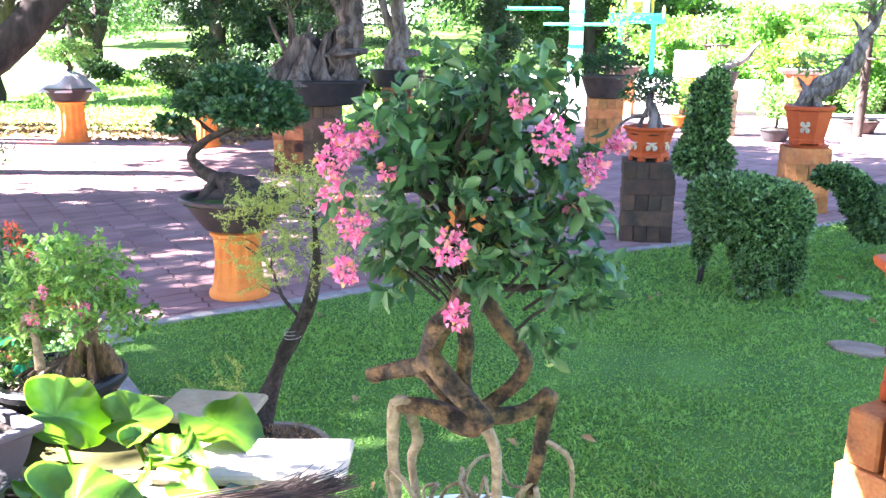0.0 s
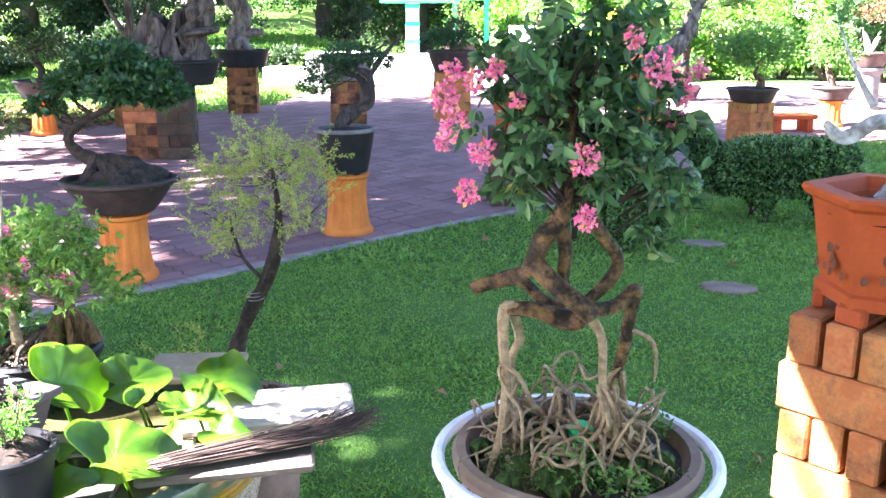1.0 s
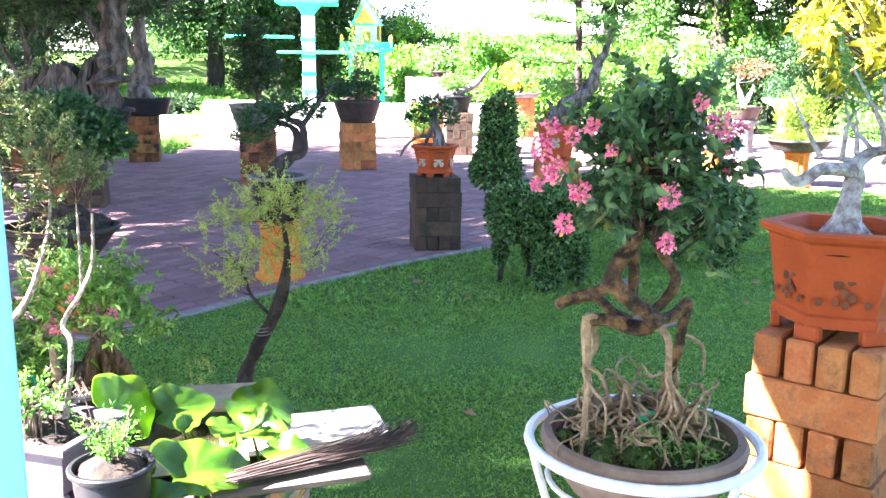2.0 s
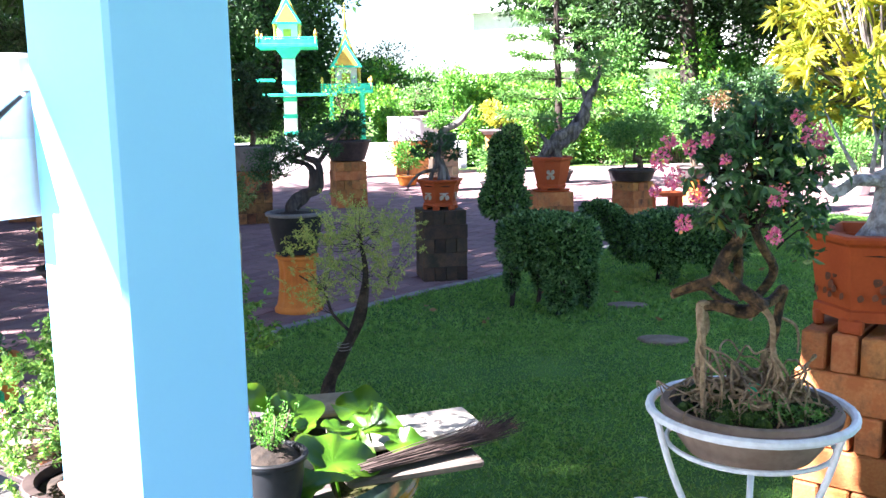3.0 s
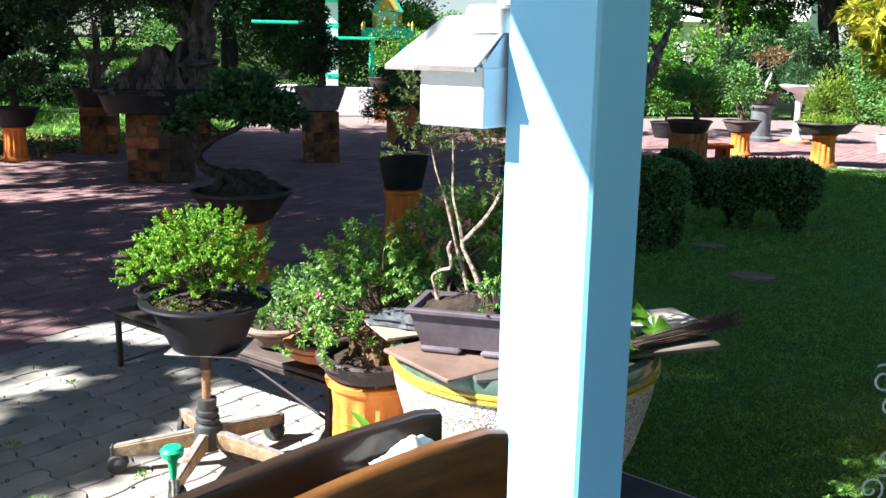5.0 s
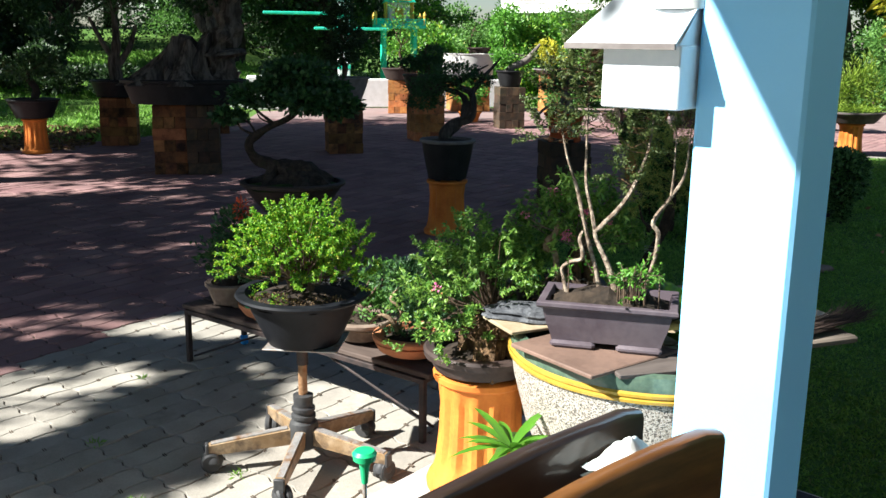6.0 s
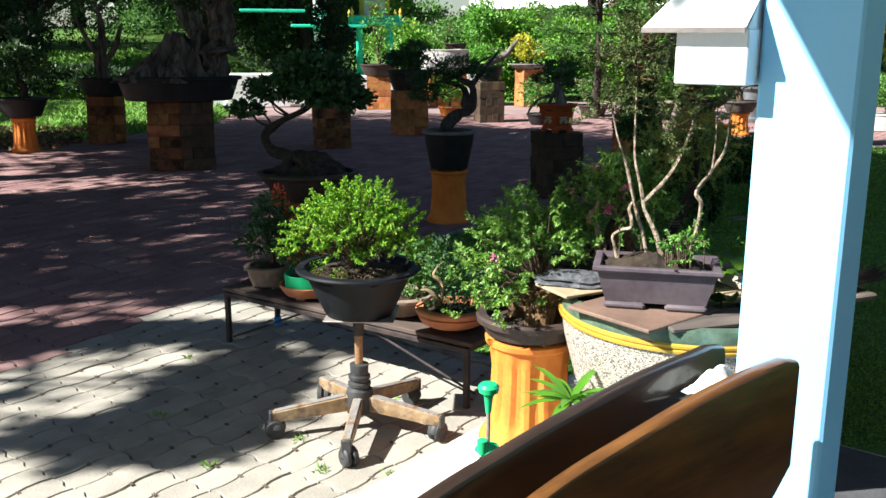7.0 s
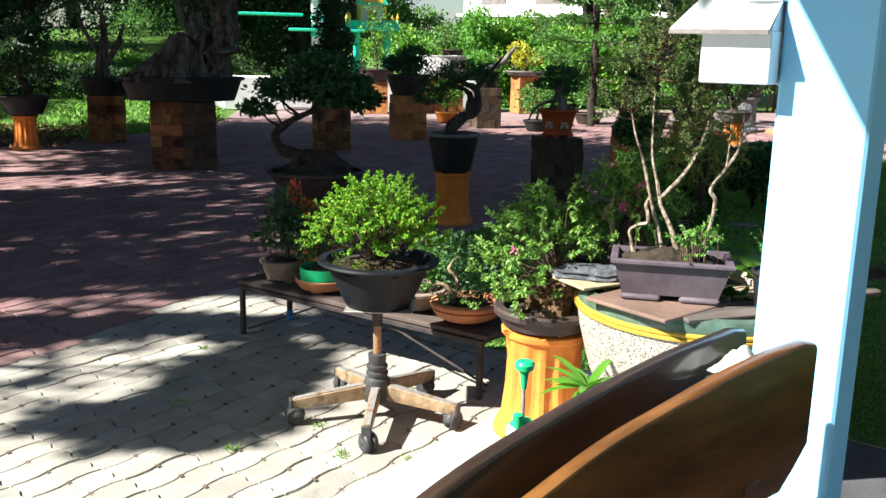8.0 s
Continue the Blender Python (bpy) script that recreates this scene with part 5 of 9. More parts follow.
def spirit_house(x, y, base, plat, hut, label, second=0.0, legs=False):
    """A small shrine: a tiled pillar, a railed platform, a little house with a stepped roof and spire."""
    t = thing("spirit_house", label, "shrine", x, y, 0)
    if legs:
        for sx in (-1, 1):
            for sy in (-1, 1):
                part("leg", Shape().lathe([(0.09, 0), (0.09, 0.10), (0.06, 0.14), (0.055, base - 0.08), (0.08, base)], 8, pose(sx * plat * 0.3, sy * plat * 0.3, 0)), TURQ, t)
    else:
        steps = Shape()
        for w, z0, z1 in ((0.78, 0.0, 0.22), (0.62, 0.22, 0.40), (0.48, 0.40, 0.62)):
            steps.box(w, w, z1 - z0, pose(0, 0, (z0 + z1) / 2), 0.02)
        part("stepped_foot", steps, TURQ, t)
        part("pillar", Shape().box(0.30, 0.30, base - 0.86, pose(0, 0, (base + 0.38) / 2), 0.02), PAINT_WHITE, t, "white-painted pillar")
        for z0 in (0.9, 1.3, 1.7, 2.1):
            part("pillar_band", Shape().box(0.325, 0.325, 0.10, pose(0, 0, z0), 0.01), TURQ, t)
        part("capital", Shape().lathe([(0.20, 0), (0.26, 0.08), (0.42, 0.22), (0.44, 0.24)], 4, pose(0, 0, base - 0.24), turn=radians(45)), TURQ, t)
    part("platform", Shape().box(plat, plat, 0.08, pose(0, 0, base + 0.04), 0.01), TURQ, t)
    for k in range(4):
        m = pose(0, 0, base + 0.16, 0, 0, 90 * k)
        part("railing", Shape().box(plat, 0.03, 0.03, pose(0, plat / 2 - 0.03, 0.05), 0.004).box(plat, 0.02, 0.10, pose(0, plat / 2 - 0.03, -0.03)), TURQ, t, m=m)
    if second:
        part("side_shelf", Shape().box(plat * 1.1, plat * 0.5, 0.06, pose(-plat * 0.8, 0, base - second), 0.01), TURQ, t)
        part("lower_shelf", Shape().box(plat * 1.3, plat * 0.8, 0.06, pose(plat * 0.15, 0, base - second - 0.35), 0.01), TURQ, t)
    z = base + 0.1
    part("hut", Shape().box(hut, hut * 0.8, hut, pose(0, 0, z + hut / 2), 0.01), PAINT_WHITE, t)
    part("doorway", Shape().box(hut * 0.4, 0.02, hut * 0.7, pose(0, -hut * 0.41, z + hut * 0.38)), GOLD, t)
    for sx in (-1, 1):
        for sy in (-1, 1):
            part("column", Shape().lathe([(0.045, 0), (0.03, 0.05), (0.03, hut - 0.05), (0.045, hut)], 8, pose(sx * hut * 0.62, sy * hut * 0.55, z)), GOLD, t)
            part("corner_post", Shape().lathe([(0.03, 0), (0.03, 0.2), (0.045, 0.22), (0.005, 0.32)], 8, pose(sx * plat * 0.47, sy * plat * 0.47, base + 0.08)), GOLD, t)
    for k in range(3):
        w, zz, hh = hut * (1.5 - 0.4 * k), z + hut * (1.0 + 0.42 * k), hut * (1.15 - 0.1 * k)
        r = Shape().add([(-w / 2, -w / 2, zz), (w / 2, -w / 2, zz), (w / 2, w / 2, zz), (-w / 2, w / 2, zz), (0, -w * 0.42, zz + hh), (0, w * 0.42, zz + hh)], [(0, 3, 2, 1), (0, 1, 4), (1, 2, 5, 4), (2, 3, 5), (3, 0, 4, 5)])
        part("roof", r, (TURQ, GOLD, TURQ)[k], t)
        part("gable", Shape().add([(-w * 0.36, -w * 0.505, zz + 0.04), (w * 0.36, -w * 0.505, zz + 0.04), (0, -w * 0.44, zz + hh * 0.86)], [(0, 1, 2)]), GOLD if k != 1 else TURQ, t)
    part("spire", Shape().lathe([(0.07, 0), (0.05, 0.15), (0.06, 0.2), (0.03, 0.4), (0.005, 0.75)], 8, pose(0, 0, z + hut * 2.55)), GOLD, t)
    rs = random.Random(int(base * 10))
    for k in range(9):
        a = rs.uniform(0, 6.28)
        q = plat * 0.36
        part("offering", Shape().lathe([(0.04, 0), (0.05, 0.05), (0.025, 0.1), (0.03, 0.14), (0.004, 0.17)], 8, pose(q * math.cos(a), q * math.sin(a) - 0.1, base + 0.08)), (PAINT_WHITE, GOLD, PETAL)[k % 3], t)


spirit_house(-1.38, 22.4, 2.90, 1.4, 0.46, "tall turquoise and white shrine on a pillar with shelves", 0.75)
spirit_house(-0.02, 22.8, 1.83, 1.25, 0.52, "smaller turquoise shrine with gold trim on four legs", legs=True)


def tree(name, label, x, y, z, h, r, crown, leaf, n, size, seed, bark=BARK_DARK, fork=3, category="tree", bend=0.06, trunk=None):
    t = thing(name, label, category, x, y, z)
    rr = np.random.default_rng(seed)
    s = Shape()
    lean = rr.normal(size=2) * bend * h
    trunk = trunk or [(0, 0, -0.3), (lean[0] * 0.2, lean[1] * 0.2, h * 0.2), (lean[0] * 0.7, lean[1] * 0.5, h * 0.45), (lean[0], lean[1], h * 0.7)]
    s.tube(trunk, [r * (1.4 - 0.9 * i / (len(trunk) - 1)) for i in range(len(trunk))], 10, 5, 0.4, seed=seed)
    P, _ = smooth(trunk, [0] * len(trunk), 5)
    for k in range(3 if bend > 0.1 else 0):
        a = rr.uniform(0, 6.28)
        q = P[4 + k]
        s.tube([q, q + Vector((math.cos(a) * h * 0.07, math.sin(a) * h * 0.07, h * 0.08)), q + Vector((math.cos(a) * h * 0.2, math.sin(a) * h * 0.2, h * 0.22)), q + Vector((math.cos(a) * h * 0.26, math.sin(a) * h * 0.26, h * 0.45))], [r * 0.75, r * 0.6, r * 0.45, r * 0.2], 9, 5, 0.6, seed=seed + k)
    branches(s, P[4:], crown, r * 0.4, seed, fork, 6)
    part("trunk", s, bark, t, angle=60)
    foliage(t, "crown", leaf, crown, n, size, seed, 0.55, 0.3, 0.3, 0.35)


def crown_blobs(rr, h0, h1, rad, k):
    return [(rr.normal() * rad * 0.5, rr.normal() * rad * 0.5, rr.uniform(h0, h1), rad * rr.uniform(0.35, 0.6), rad * rr.uniform(0.35, 0.6), (h1 - h0) * rr.uniform(0.16, 0.28)) for _ in range(k)]


rb = np.random.default_rng(77)
# hedge shrubs along the far side of the plaza: eight with bright leaves, then darker ones
for k in range(17):
    x = 1.6 + k * 0.95 + rb.uniform(-0.2, 0.2)
    y = 22.6 - max(0, k - 6) * 0.55 + rb.uniform(-0.4, 0.4)
    hh = rb.uniform(1.5, 2.3)
    t = thing("hedge_shrub", "green shrub in the garden hedge", "shrub", x, y, 0, group="hedge")
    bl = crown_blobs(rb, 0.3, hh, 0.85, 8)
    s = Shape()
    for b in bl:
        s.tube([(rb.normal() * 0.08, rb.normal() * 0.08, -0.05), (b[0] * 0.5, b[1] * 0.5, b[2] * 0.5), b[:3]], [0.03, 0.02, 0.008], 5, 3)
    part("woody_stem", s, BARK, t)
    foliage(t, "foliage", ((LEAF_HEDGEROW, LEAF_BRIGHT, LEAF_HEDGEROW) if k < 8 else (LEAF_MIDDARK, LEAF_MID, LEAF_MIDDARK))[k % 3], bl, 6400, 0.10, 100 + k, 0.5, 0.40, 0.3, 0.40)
for k in range(8):
    x, y = 1.5 + k * 2.1 + rb.uniform(-0.6, 0.6), 25.5 + rb.uniform(-1, 1)
    tree("garden_tree", "leafy green tree behind the hedge", x, y, 0, 3.6 if k > 2 else 2.3, 0.08, crown_blobs(rb, 0.9, 3.4 if k > 2 else 2.0, 1.2, 9), (LEAF_HEDGEROW, LEAF_MID)[k % 2], 7000, 0.12, 130 + k, BARK)
for x, y, h, lf in ((1.4, 31.5, 2.7, LEAF_HEDGEROW), (3.8, 33, 2.6, LEAF_MID), (6.2, 35, 3.0, LEAF_HEDGEROW)):
    tree("garden_tree", "leafy green tree beyond the shrines", x, y, 0, h, 0.1, crown_blobs(rb, 0.7, h, 1.4, 11), lf, 7500, 0.12, int(x * 10) + 700, BARK)
for x, y, h in ((-1.5, 30.0, 8.5), (-4.6, 29.0, 8.0), (-3.0, 34.0, 9.0)):
    tree("shade_tree", "dark dense tree standing behind the shrines", x, y, rise(x, y), h, 0.2, crown_blobs(rb, 1.3, h, 1.75, 16), LEAF_MIDDARK, 17000, 0.15, int(x * 10) + 760, BARK_DARK)
for x, y, h in ((9.8, 25.0, 8.5), (12.5, 24.0, 7.0), (15.5, 22.5, 7.5), (19, 20, 8), (7.6, 28.0, 8.0), (11.5, 29.0, 9.0)):
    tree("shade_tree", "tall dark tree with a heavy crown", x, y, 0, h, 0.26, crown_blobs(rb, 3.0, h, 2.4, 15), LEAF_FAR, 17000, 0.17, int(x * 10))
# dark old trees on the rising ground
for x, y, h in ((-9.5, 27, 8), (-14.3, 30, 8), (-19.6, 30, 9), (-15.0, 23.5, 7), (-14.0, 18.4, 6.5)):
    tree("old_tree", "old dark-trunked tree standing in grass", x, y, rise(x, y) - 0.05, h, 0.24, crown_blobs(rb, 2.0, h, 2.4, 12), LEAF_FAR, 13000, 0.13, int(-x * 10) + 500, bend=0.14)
for k in range(14):
    x, y = -24 + k * 1.9, 33 + rb.uniform(-2, 3)
    t = thing("thicket_shrub", "green thicket at the garden's far edge, mostly in shade-darkened leaf", "shrub", x, y, rise(x, y) - 0.1, group="far thicket")
    bl = crown_blobs(rb, 0.3, rb.uniform(2, 4), 1.5, 8)
    foliage(t, "foliage", (LEAF_MID, LEAF_FAR, LEAF_FAR)[k % 3], bl, 5200, 0.105, 300 + k, 0.5, 0.4, 0.3, 0.35)


for k in range(10):
    x, y = -31 + k * 3.3 + rb.uniform(-0.8, 0.8), 41 + rb.uniform(-2, 3)
    tree("wood_tree", "tall dark tree of the wood beyond the grass", x, y, rise(x, y) - 0.2, 9, 0.22, crown_blobs(rb, 0.8, 9, 2.4, 15), LEAF_MIDDARK, 9000, 0.26, 820 + k, BARK_DARK)


def araucaria():
    x, y = 3.75, 16.6
    t = thing("araucaria_tree", "slender conifer with tiers of level branches", "tree", x, y, 0)
    s = Shape().tube([(0, 0, -0.1), (0.02, 0, 1.5), (-0.02, 0.02, 3.2), (0, 0, 5.2)], [0.085, 0.07, 0.055, 0.02], 9, 5, 0.3)
    ra = np.random.default_rng(61)
    ends, at, out = [], [], []
    for k in range(11):
        z = 1.25 + k * 0.36
        L = 1.15 - 0.07 * k
        for j in range(5):
            a = j * 1.2566 + k * 0.7 + ra.uniform(-0.2, 0.2)
            d = np.array([math.cos(a), math.sin(a), 0.1])
            e = np.array([0, 0, z]) + d * L
            mid = np.array([0, 0, z - 0.04]) + d * L * 0.55
            s.tube([(0, 0, z), mid, e + [0, 0, 0.08]], [0.018, 0.011, 0.004], 5, 3)
            n = 150
            tt = ra.uniform(0.35, 1.05, n)[:, None]
            at.append(np.array([0, 0, z]) + d * L * tt + ra.normal(size=(n, 3)) * [0.05, 0.05, 0.03])
            out.append(d + ra.normal(size=(n, 3)) * 0.7)
    part("trunk", s, BARK_DARK, t, angle=60)
    part("foliage", leaf_mesh("foliage", LEAF_MID, np.concatenate(at), np.concatenate(out), 0.15, 0.15, rng=ra), LEAF_MID, t)


araucaria()


def song_shrub():
    """A big shrub of rosettes of strap leaves."""
    x, y = 5.0, 8.3
    t = thing("dracaena_shrub", "large shrub with rosettes of yellow strap leaves", "shrub", x, y, 0)
    rs = np.random.default_rng(62)
    s = Shape()
    at, out = [], []
    heads = []
    for k in range(260):
        p = np.array([rs.uniform(-1.1, 1.1), rs.uniform(-1, 1), rs.uniform(1.2, 3.4)])
        if (p[0] / 1.1) ** 2 + (p[1] / 1.0) ** 2 + ((p[2] - 2.4) / 1.15) ** 2 < 1:
            heads.append(p)
    for p in heads:
        s.tube([(0, 0, 1.15 + rs.uniform(0, 0.4)), p * [0.5, 0.5, 0] + [0, 0, 1.5 + (p[2] - 1.5) * 0.35], p], [0.016, 0.012, 0.007], 6, 3)
        n = 46
        d = rs.normal(size=(n, 3)) + np.array([0, 0, 0.5])
        at.append(np.tile(p, (n, 1)) + rs.normal(size=(n, 3)) * 0.02 + np.array([0, 0, 1.0]) * rs.uniform(-0.12, 0.05, n)[:, None])
        out.append(d)
    s.tube([(0.1, 0, -0.05), (0.04, 0, 0.7), (0, 0, 1.3), (0, 0, 1.7)], [0.06, 0.05, 0.045, 0.03], 8, 4, 0.2)
    part("trunk", s, BARK_GREY, t)
    part("foliage", leaf_mesh("foliage", LEAF_YELLOW, np.concatenate(at), np.concatenate(out), rs.uniform(0.13, 0.26, 46 * len(heads)), 0.13, 0.3, 0.9, rs), LEAF_YELLOW, t)


song_shrub()


def far_building():
    t = thing("far_building", "white two-storey building beyond the trees", "building", 15.5, 47, 0, -38)
    part("wall", Shape().box(16, 6, 6.2, pose(0, 0, 3.1), 0.02), PLASTER, t)
    part("roof", Shape().add([(-8.6, -3.8, 6.2), (8.6, -3.8, 6.2), (8.6, 3.8, 6.2), (-8.6, 3.8, 6.2), (-8.6, 0, 8), (8.6, 0, 8)], [(0, 3, 2, 1), (0, 1, 5, 4), (2, 3, 4, 5), (1, 2, 5), (3, 0, 4)]), PAINT_WHITE, t)
    for k in range(5):
        for z in (1.5, 4.3):
            w = part("window", Shape().box(1.4, 0.08, 1.3, pose(-6.2 + k * 3.1, -3.02, z), 0.01), POT_GREY, t)
            part("lintel", Shape().box(1.56, 0.06, 0.08, pose(-6.2 + k * 3.1, -3.03, z + 0.69)), PAINT_WHITE, w)
            part("sill", Shape().box(1.56, 0.12, 0.08, pose(-6.2 + k * 3.1, -3.05, z - 0.69)), PAINT_WHITE, w)
    part("balcony", Shape().box(16, 0.9, 0.16, pose(0, -3.4, 3.1), 0.01), PAINT_WHITE, t)


far_building()

# low dark bushes under the old trees
for k in range(16):
    x, y = -13.5 + k * 0.78 + rb.uniform(-0.3, 0.3), 22.2 + rb.uniform(-1.2, 1.6)
    if -4.6 < x or k % 3 == 1:
        continue
    t = thing("understorey_shrub", "dark leafy shrub in the shade of the old trees", "shrub", x, y, rise(x, y) - 0.05, group="understorey")
    bl = crown_blobs(rb, 0.15, rb.uniform(0.5, 1.1), 0.6, 6)
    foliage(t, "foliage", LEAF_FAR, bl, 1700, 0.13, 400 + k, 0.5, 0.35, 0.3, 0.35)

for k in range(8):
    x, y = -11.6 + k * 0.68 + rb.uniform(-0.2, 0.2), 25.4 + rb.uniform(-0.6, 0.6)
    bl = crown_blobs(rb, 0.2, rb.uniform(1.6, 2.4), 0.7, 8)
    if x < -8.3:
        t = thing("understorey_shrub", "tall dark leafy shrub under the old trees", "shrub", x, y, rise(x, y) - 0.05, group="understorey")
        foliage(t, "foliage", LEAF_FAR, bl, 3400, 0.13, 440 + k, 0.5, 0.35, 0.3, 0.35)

# unseen trees beside the house and over the plaza's edge, added to shade it; dx, dy: how far the crown leans
for x, y, h, z0, rad, n, dx, dy in ((-10.8, 3.2, 7.6, 5.6, 1.3, 1300, 0, 0), (-10.9, 6.3, 8.0, 4.8, 2.5, 4700, 0, 0), (-7.2, 9.4, 9.5, 5.6, 2.9, 7500, 0, 0), (-10.2, 11.5, 8.5, 4.6, 3.0, 4600, 0, 0), (-5.6, 4.6, 9.0, 6.0, 1.9, 5600, 0, 0), (-7.4, 6.4, 8.6, 5.6, 2.1, 4600, 0, 0), (-13.0, 13.4, 9.5, 5.6, 2.8, 7500, 3.4, -1.5),
                                (-10.8, 11.8, 5.6, 3.4, 2.4, 7000, 3.2, 0.8)):
    blobs = [(b[0] + dx, b[1] + dy, *b[2:]) for b in crown_blobs(rb, z0, h, rad, 13)]
    tree("shade_tree", "unseen tree added so that its crown dapples the plaza", x, y, 0, h, 0.17, blobs, LEAF_FAR, n, 0.24, int(abs(x * 17)), BARK_DARK)
# only the leaning trunk comes into view; the crown is added for shade
limb = [(-0.1, -0.1, -0.3), (0.45, 0.25, 0.7), (1.15, 0.70, 1.36), (1.62, 1.0, 1.95), (2.0, 1.5, 2.9), (1.6, 2.1, 3.7)]
tree("old_tree", "old tree with a dark leaning trunk and an unseen crown added for shade", -6.85, 7.6, 0, 5.2, 0.17, [(b[0] + 0.5, b[1] + 2.5, *b[2:]) for b in crown_blobs(rb, 3.6, 5.2, 1.6, 12)], LEAF_FAR, 4500, 0.24, 115, BARK_DARK, 1, trunk=limb)
# unseen leaf pads, each placed up-sun of a wanted shadow on the paving
tree("shade_pad_tree", "unseen slim tree added to cast shade patches on the paving", -8.6, 3.1, 0, 4.6, 0.07, [(1.30, -1.25, 4.4, 0.24, 0.42, 0.14), (1.12, -1.55, 4.4, 0.30, 0.24, 0.14), (0.76, -1.50, 4.4, 0.20, 0.10, 0.1), (1.42, -0.9, 4.4, 0.2, 0.3, 0.12), (0.36, -0.24, 4.4, 0.3, 0.17, 0.1), (0.85, -0.24, 4.4, 0.3, 0.17, 0.1), (1.32, -0.33, 4.4, 0.28, 0.18, 0.1), (0.02, -0.26, 4.4, 0.25, 0.2, 0.1), (1.25, 0.54, 4.4, 0.38, 0.15, 0.1)], LEAF_FAR, 4200, 0.13, 88, BARK_DARK, 1)
# the old forked tree at the plaza's edge, its low limbs reaching over the stump; unseen crown laid out for shade
blobs = [(x_ + 10.3, y_ - 13.0, rb.uniform(3.4, 4.3), 1.5, 1.5, 0.4) for x_, y_ in ((-5.4, 8.6), (-3.9, 10.4), (-5.8, 12.0), (-2.9, 12.6), (-2.6, 9.2), (-4.2, 14.0), (-7.5, 10.0), (-7.4, 13.2), (-1.4, 11.0), (-5.0, 10.6))]
tree("old_tree", "old forked tree, its unseen crown laid out to shade the plaza", -10.3, 13.0, 0, 4.8, 0.20, blobs, LEAF_FAR, 19000, 0.2, 41, BARK_DARK, 1)
# an unseen broad tree, added to keep the whole lawn in shade
blobs = []
for i in range(15):
    for k in range(18):
        # gx, gy: ground to be shaded; the blob hangs up-sun of it
        gx, gy = -1.6 + i * 0.5 + rb.uniform(-0.08, 0.08), 1.95 + k * 0.5 + rb.uniform(-0.08, 0.08)
        if gy > (3.7 if gx < -0.35 else 2.95 if gx < 0.3 else 2.62 if gx < 0.75 else 2.45 if gx < 0.95 else 1.9 if gx < 1.12 else 3.0 if gx < 2.1 else 2.0) and (gy < 7.5 and gx < 4.5 or gy < 0.9 * gx + 6.3):
            z = 6.2 + rb.uniform(-0.35, 0.35)
            blobs.append((gx - 1.15 * SUN_AZ[0] * z + 6.3, gy - 1.15 * SUN_AZ[1] * z - 4.7, z, 0.34, 0.34, 0.16))
for gx, gy, rad in ((0.95, 2.12, 0.2), (1.2, 2.02, 0.18)):
    blobs.append((gx - 1.15 * SUN_AZ[0] * 6.2 + 6.3, gy - 1.15 * SUN_AZ[1] * 6.2 - 4.7, 6.2, rad, rad, 0.12))
tree("shade_tree", "unseen broad tree added beside the house to shade the lawn", -6.3, 4.7, 0, 8.0, 0.2, blobs, LEAF_FAR, 280 * len(blobs), 0.17, 77, BARK_DARK, 1)


# ---- the flowering bonsai on its wire stand ----
SX, SY = 0.373, 1.473


def spiral(cx, cz, r0, turns, a0, sgn, n=14):
    """A flat scroll in the plane of a leg: (out, up) places."""
    return [(cx + r0 * (1 - 0.8 * k / n) * math.cos(a0 + sgn * turns * 2 * math.pi * k / n), cz + r0 * (1 - 0.8 * k / n) * math.sin(a0 + sgn * turns * 2 * math.pi * k / n)) for k in range(n + 1)]


def wire_stand():
    t = thing("wire_plant_stand", "tall white enamelled wire plant stand with scrolls", "plant stand", SX, SY, 0.03)
    ring = [(0.200 * math.cos(a), 0.200 * math.sin(a), 0.925) for a in np.linspace(0, 2 * math.pi, 37)]
    part("top_ring", Shape().tube(ring, [0.0095] * 37, 8, 1, cap=False), WIRE_WHITE, t)
    r2 = [(0.165 * math.cos(a), 0.165 * math.sin(a), 0.855) for a in np.linspace(0, 2 * math.pi, 33)]
    part("support_ring", Shape().tube(r2, [0.0055] * 33, 6, 1, cap=False), WIRE_WHITE, t)
    for z in (0.565, 0.60):
        r3 = [(0.078 * math.cos(a), 0.078 * math.sin(a), z) for a in np.linspace(0, 2 * math.pi, 25)]
        part("waist_ring", Shape().tube(r3, [0.0045] * 25, 6, 1, cap=False), WIRE_WHITE, t)
    for k, a in enumerate((181, 301, 61)):
        leg = part("leg", Shape().tube([(0.199, 0, 0.92), (0.163, 0, 0.80), (0.098, 0, 0.64), (0.082, 0, 0.55), (0.105, 0, 0.38), (0.165, 0, 0.18), (0.225, 0, 0.0)], [0.0072] * 7, 8, 5), WIRE_WHITE, t, m=pose(0, 0, 0, 0, 0, a))
        for base, top, sgn in (((0.092, 0.62), (0.215, 0.70), 1), ((0.088, 0.57), (0.185, 0.63), 1), ((0.09, 0.53), (0.175, 0.48), -1), ((0.105, 0.42), (0.215, 0.40), -1)):
            pts = [(base[0], 0, base[1]), (base[0] + 0.02, 0, base[1] + 0.06 * sgn), (top[0], 0, top[1] + 0.045 * sgn)] + [(x, 0, z) for x, z in spiral(top[0] + 0.012, top[1] + 0.008 * sgn, 0.044, 1.35, radians(60 * sgn), sgn)]
            part("scroll", Shape().tube(pts, [0.0030] * len(pts), 6, 4), WIRE_WHITE, leg)


wire_stand()


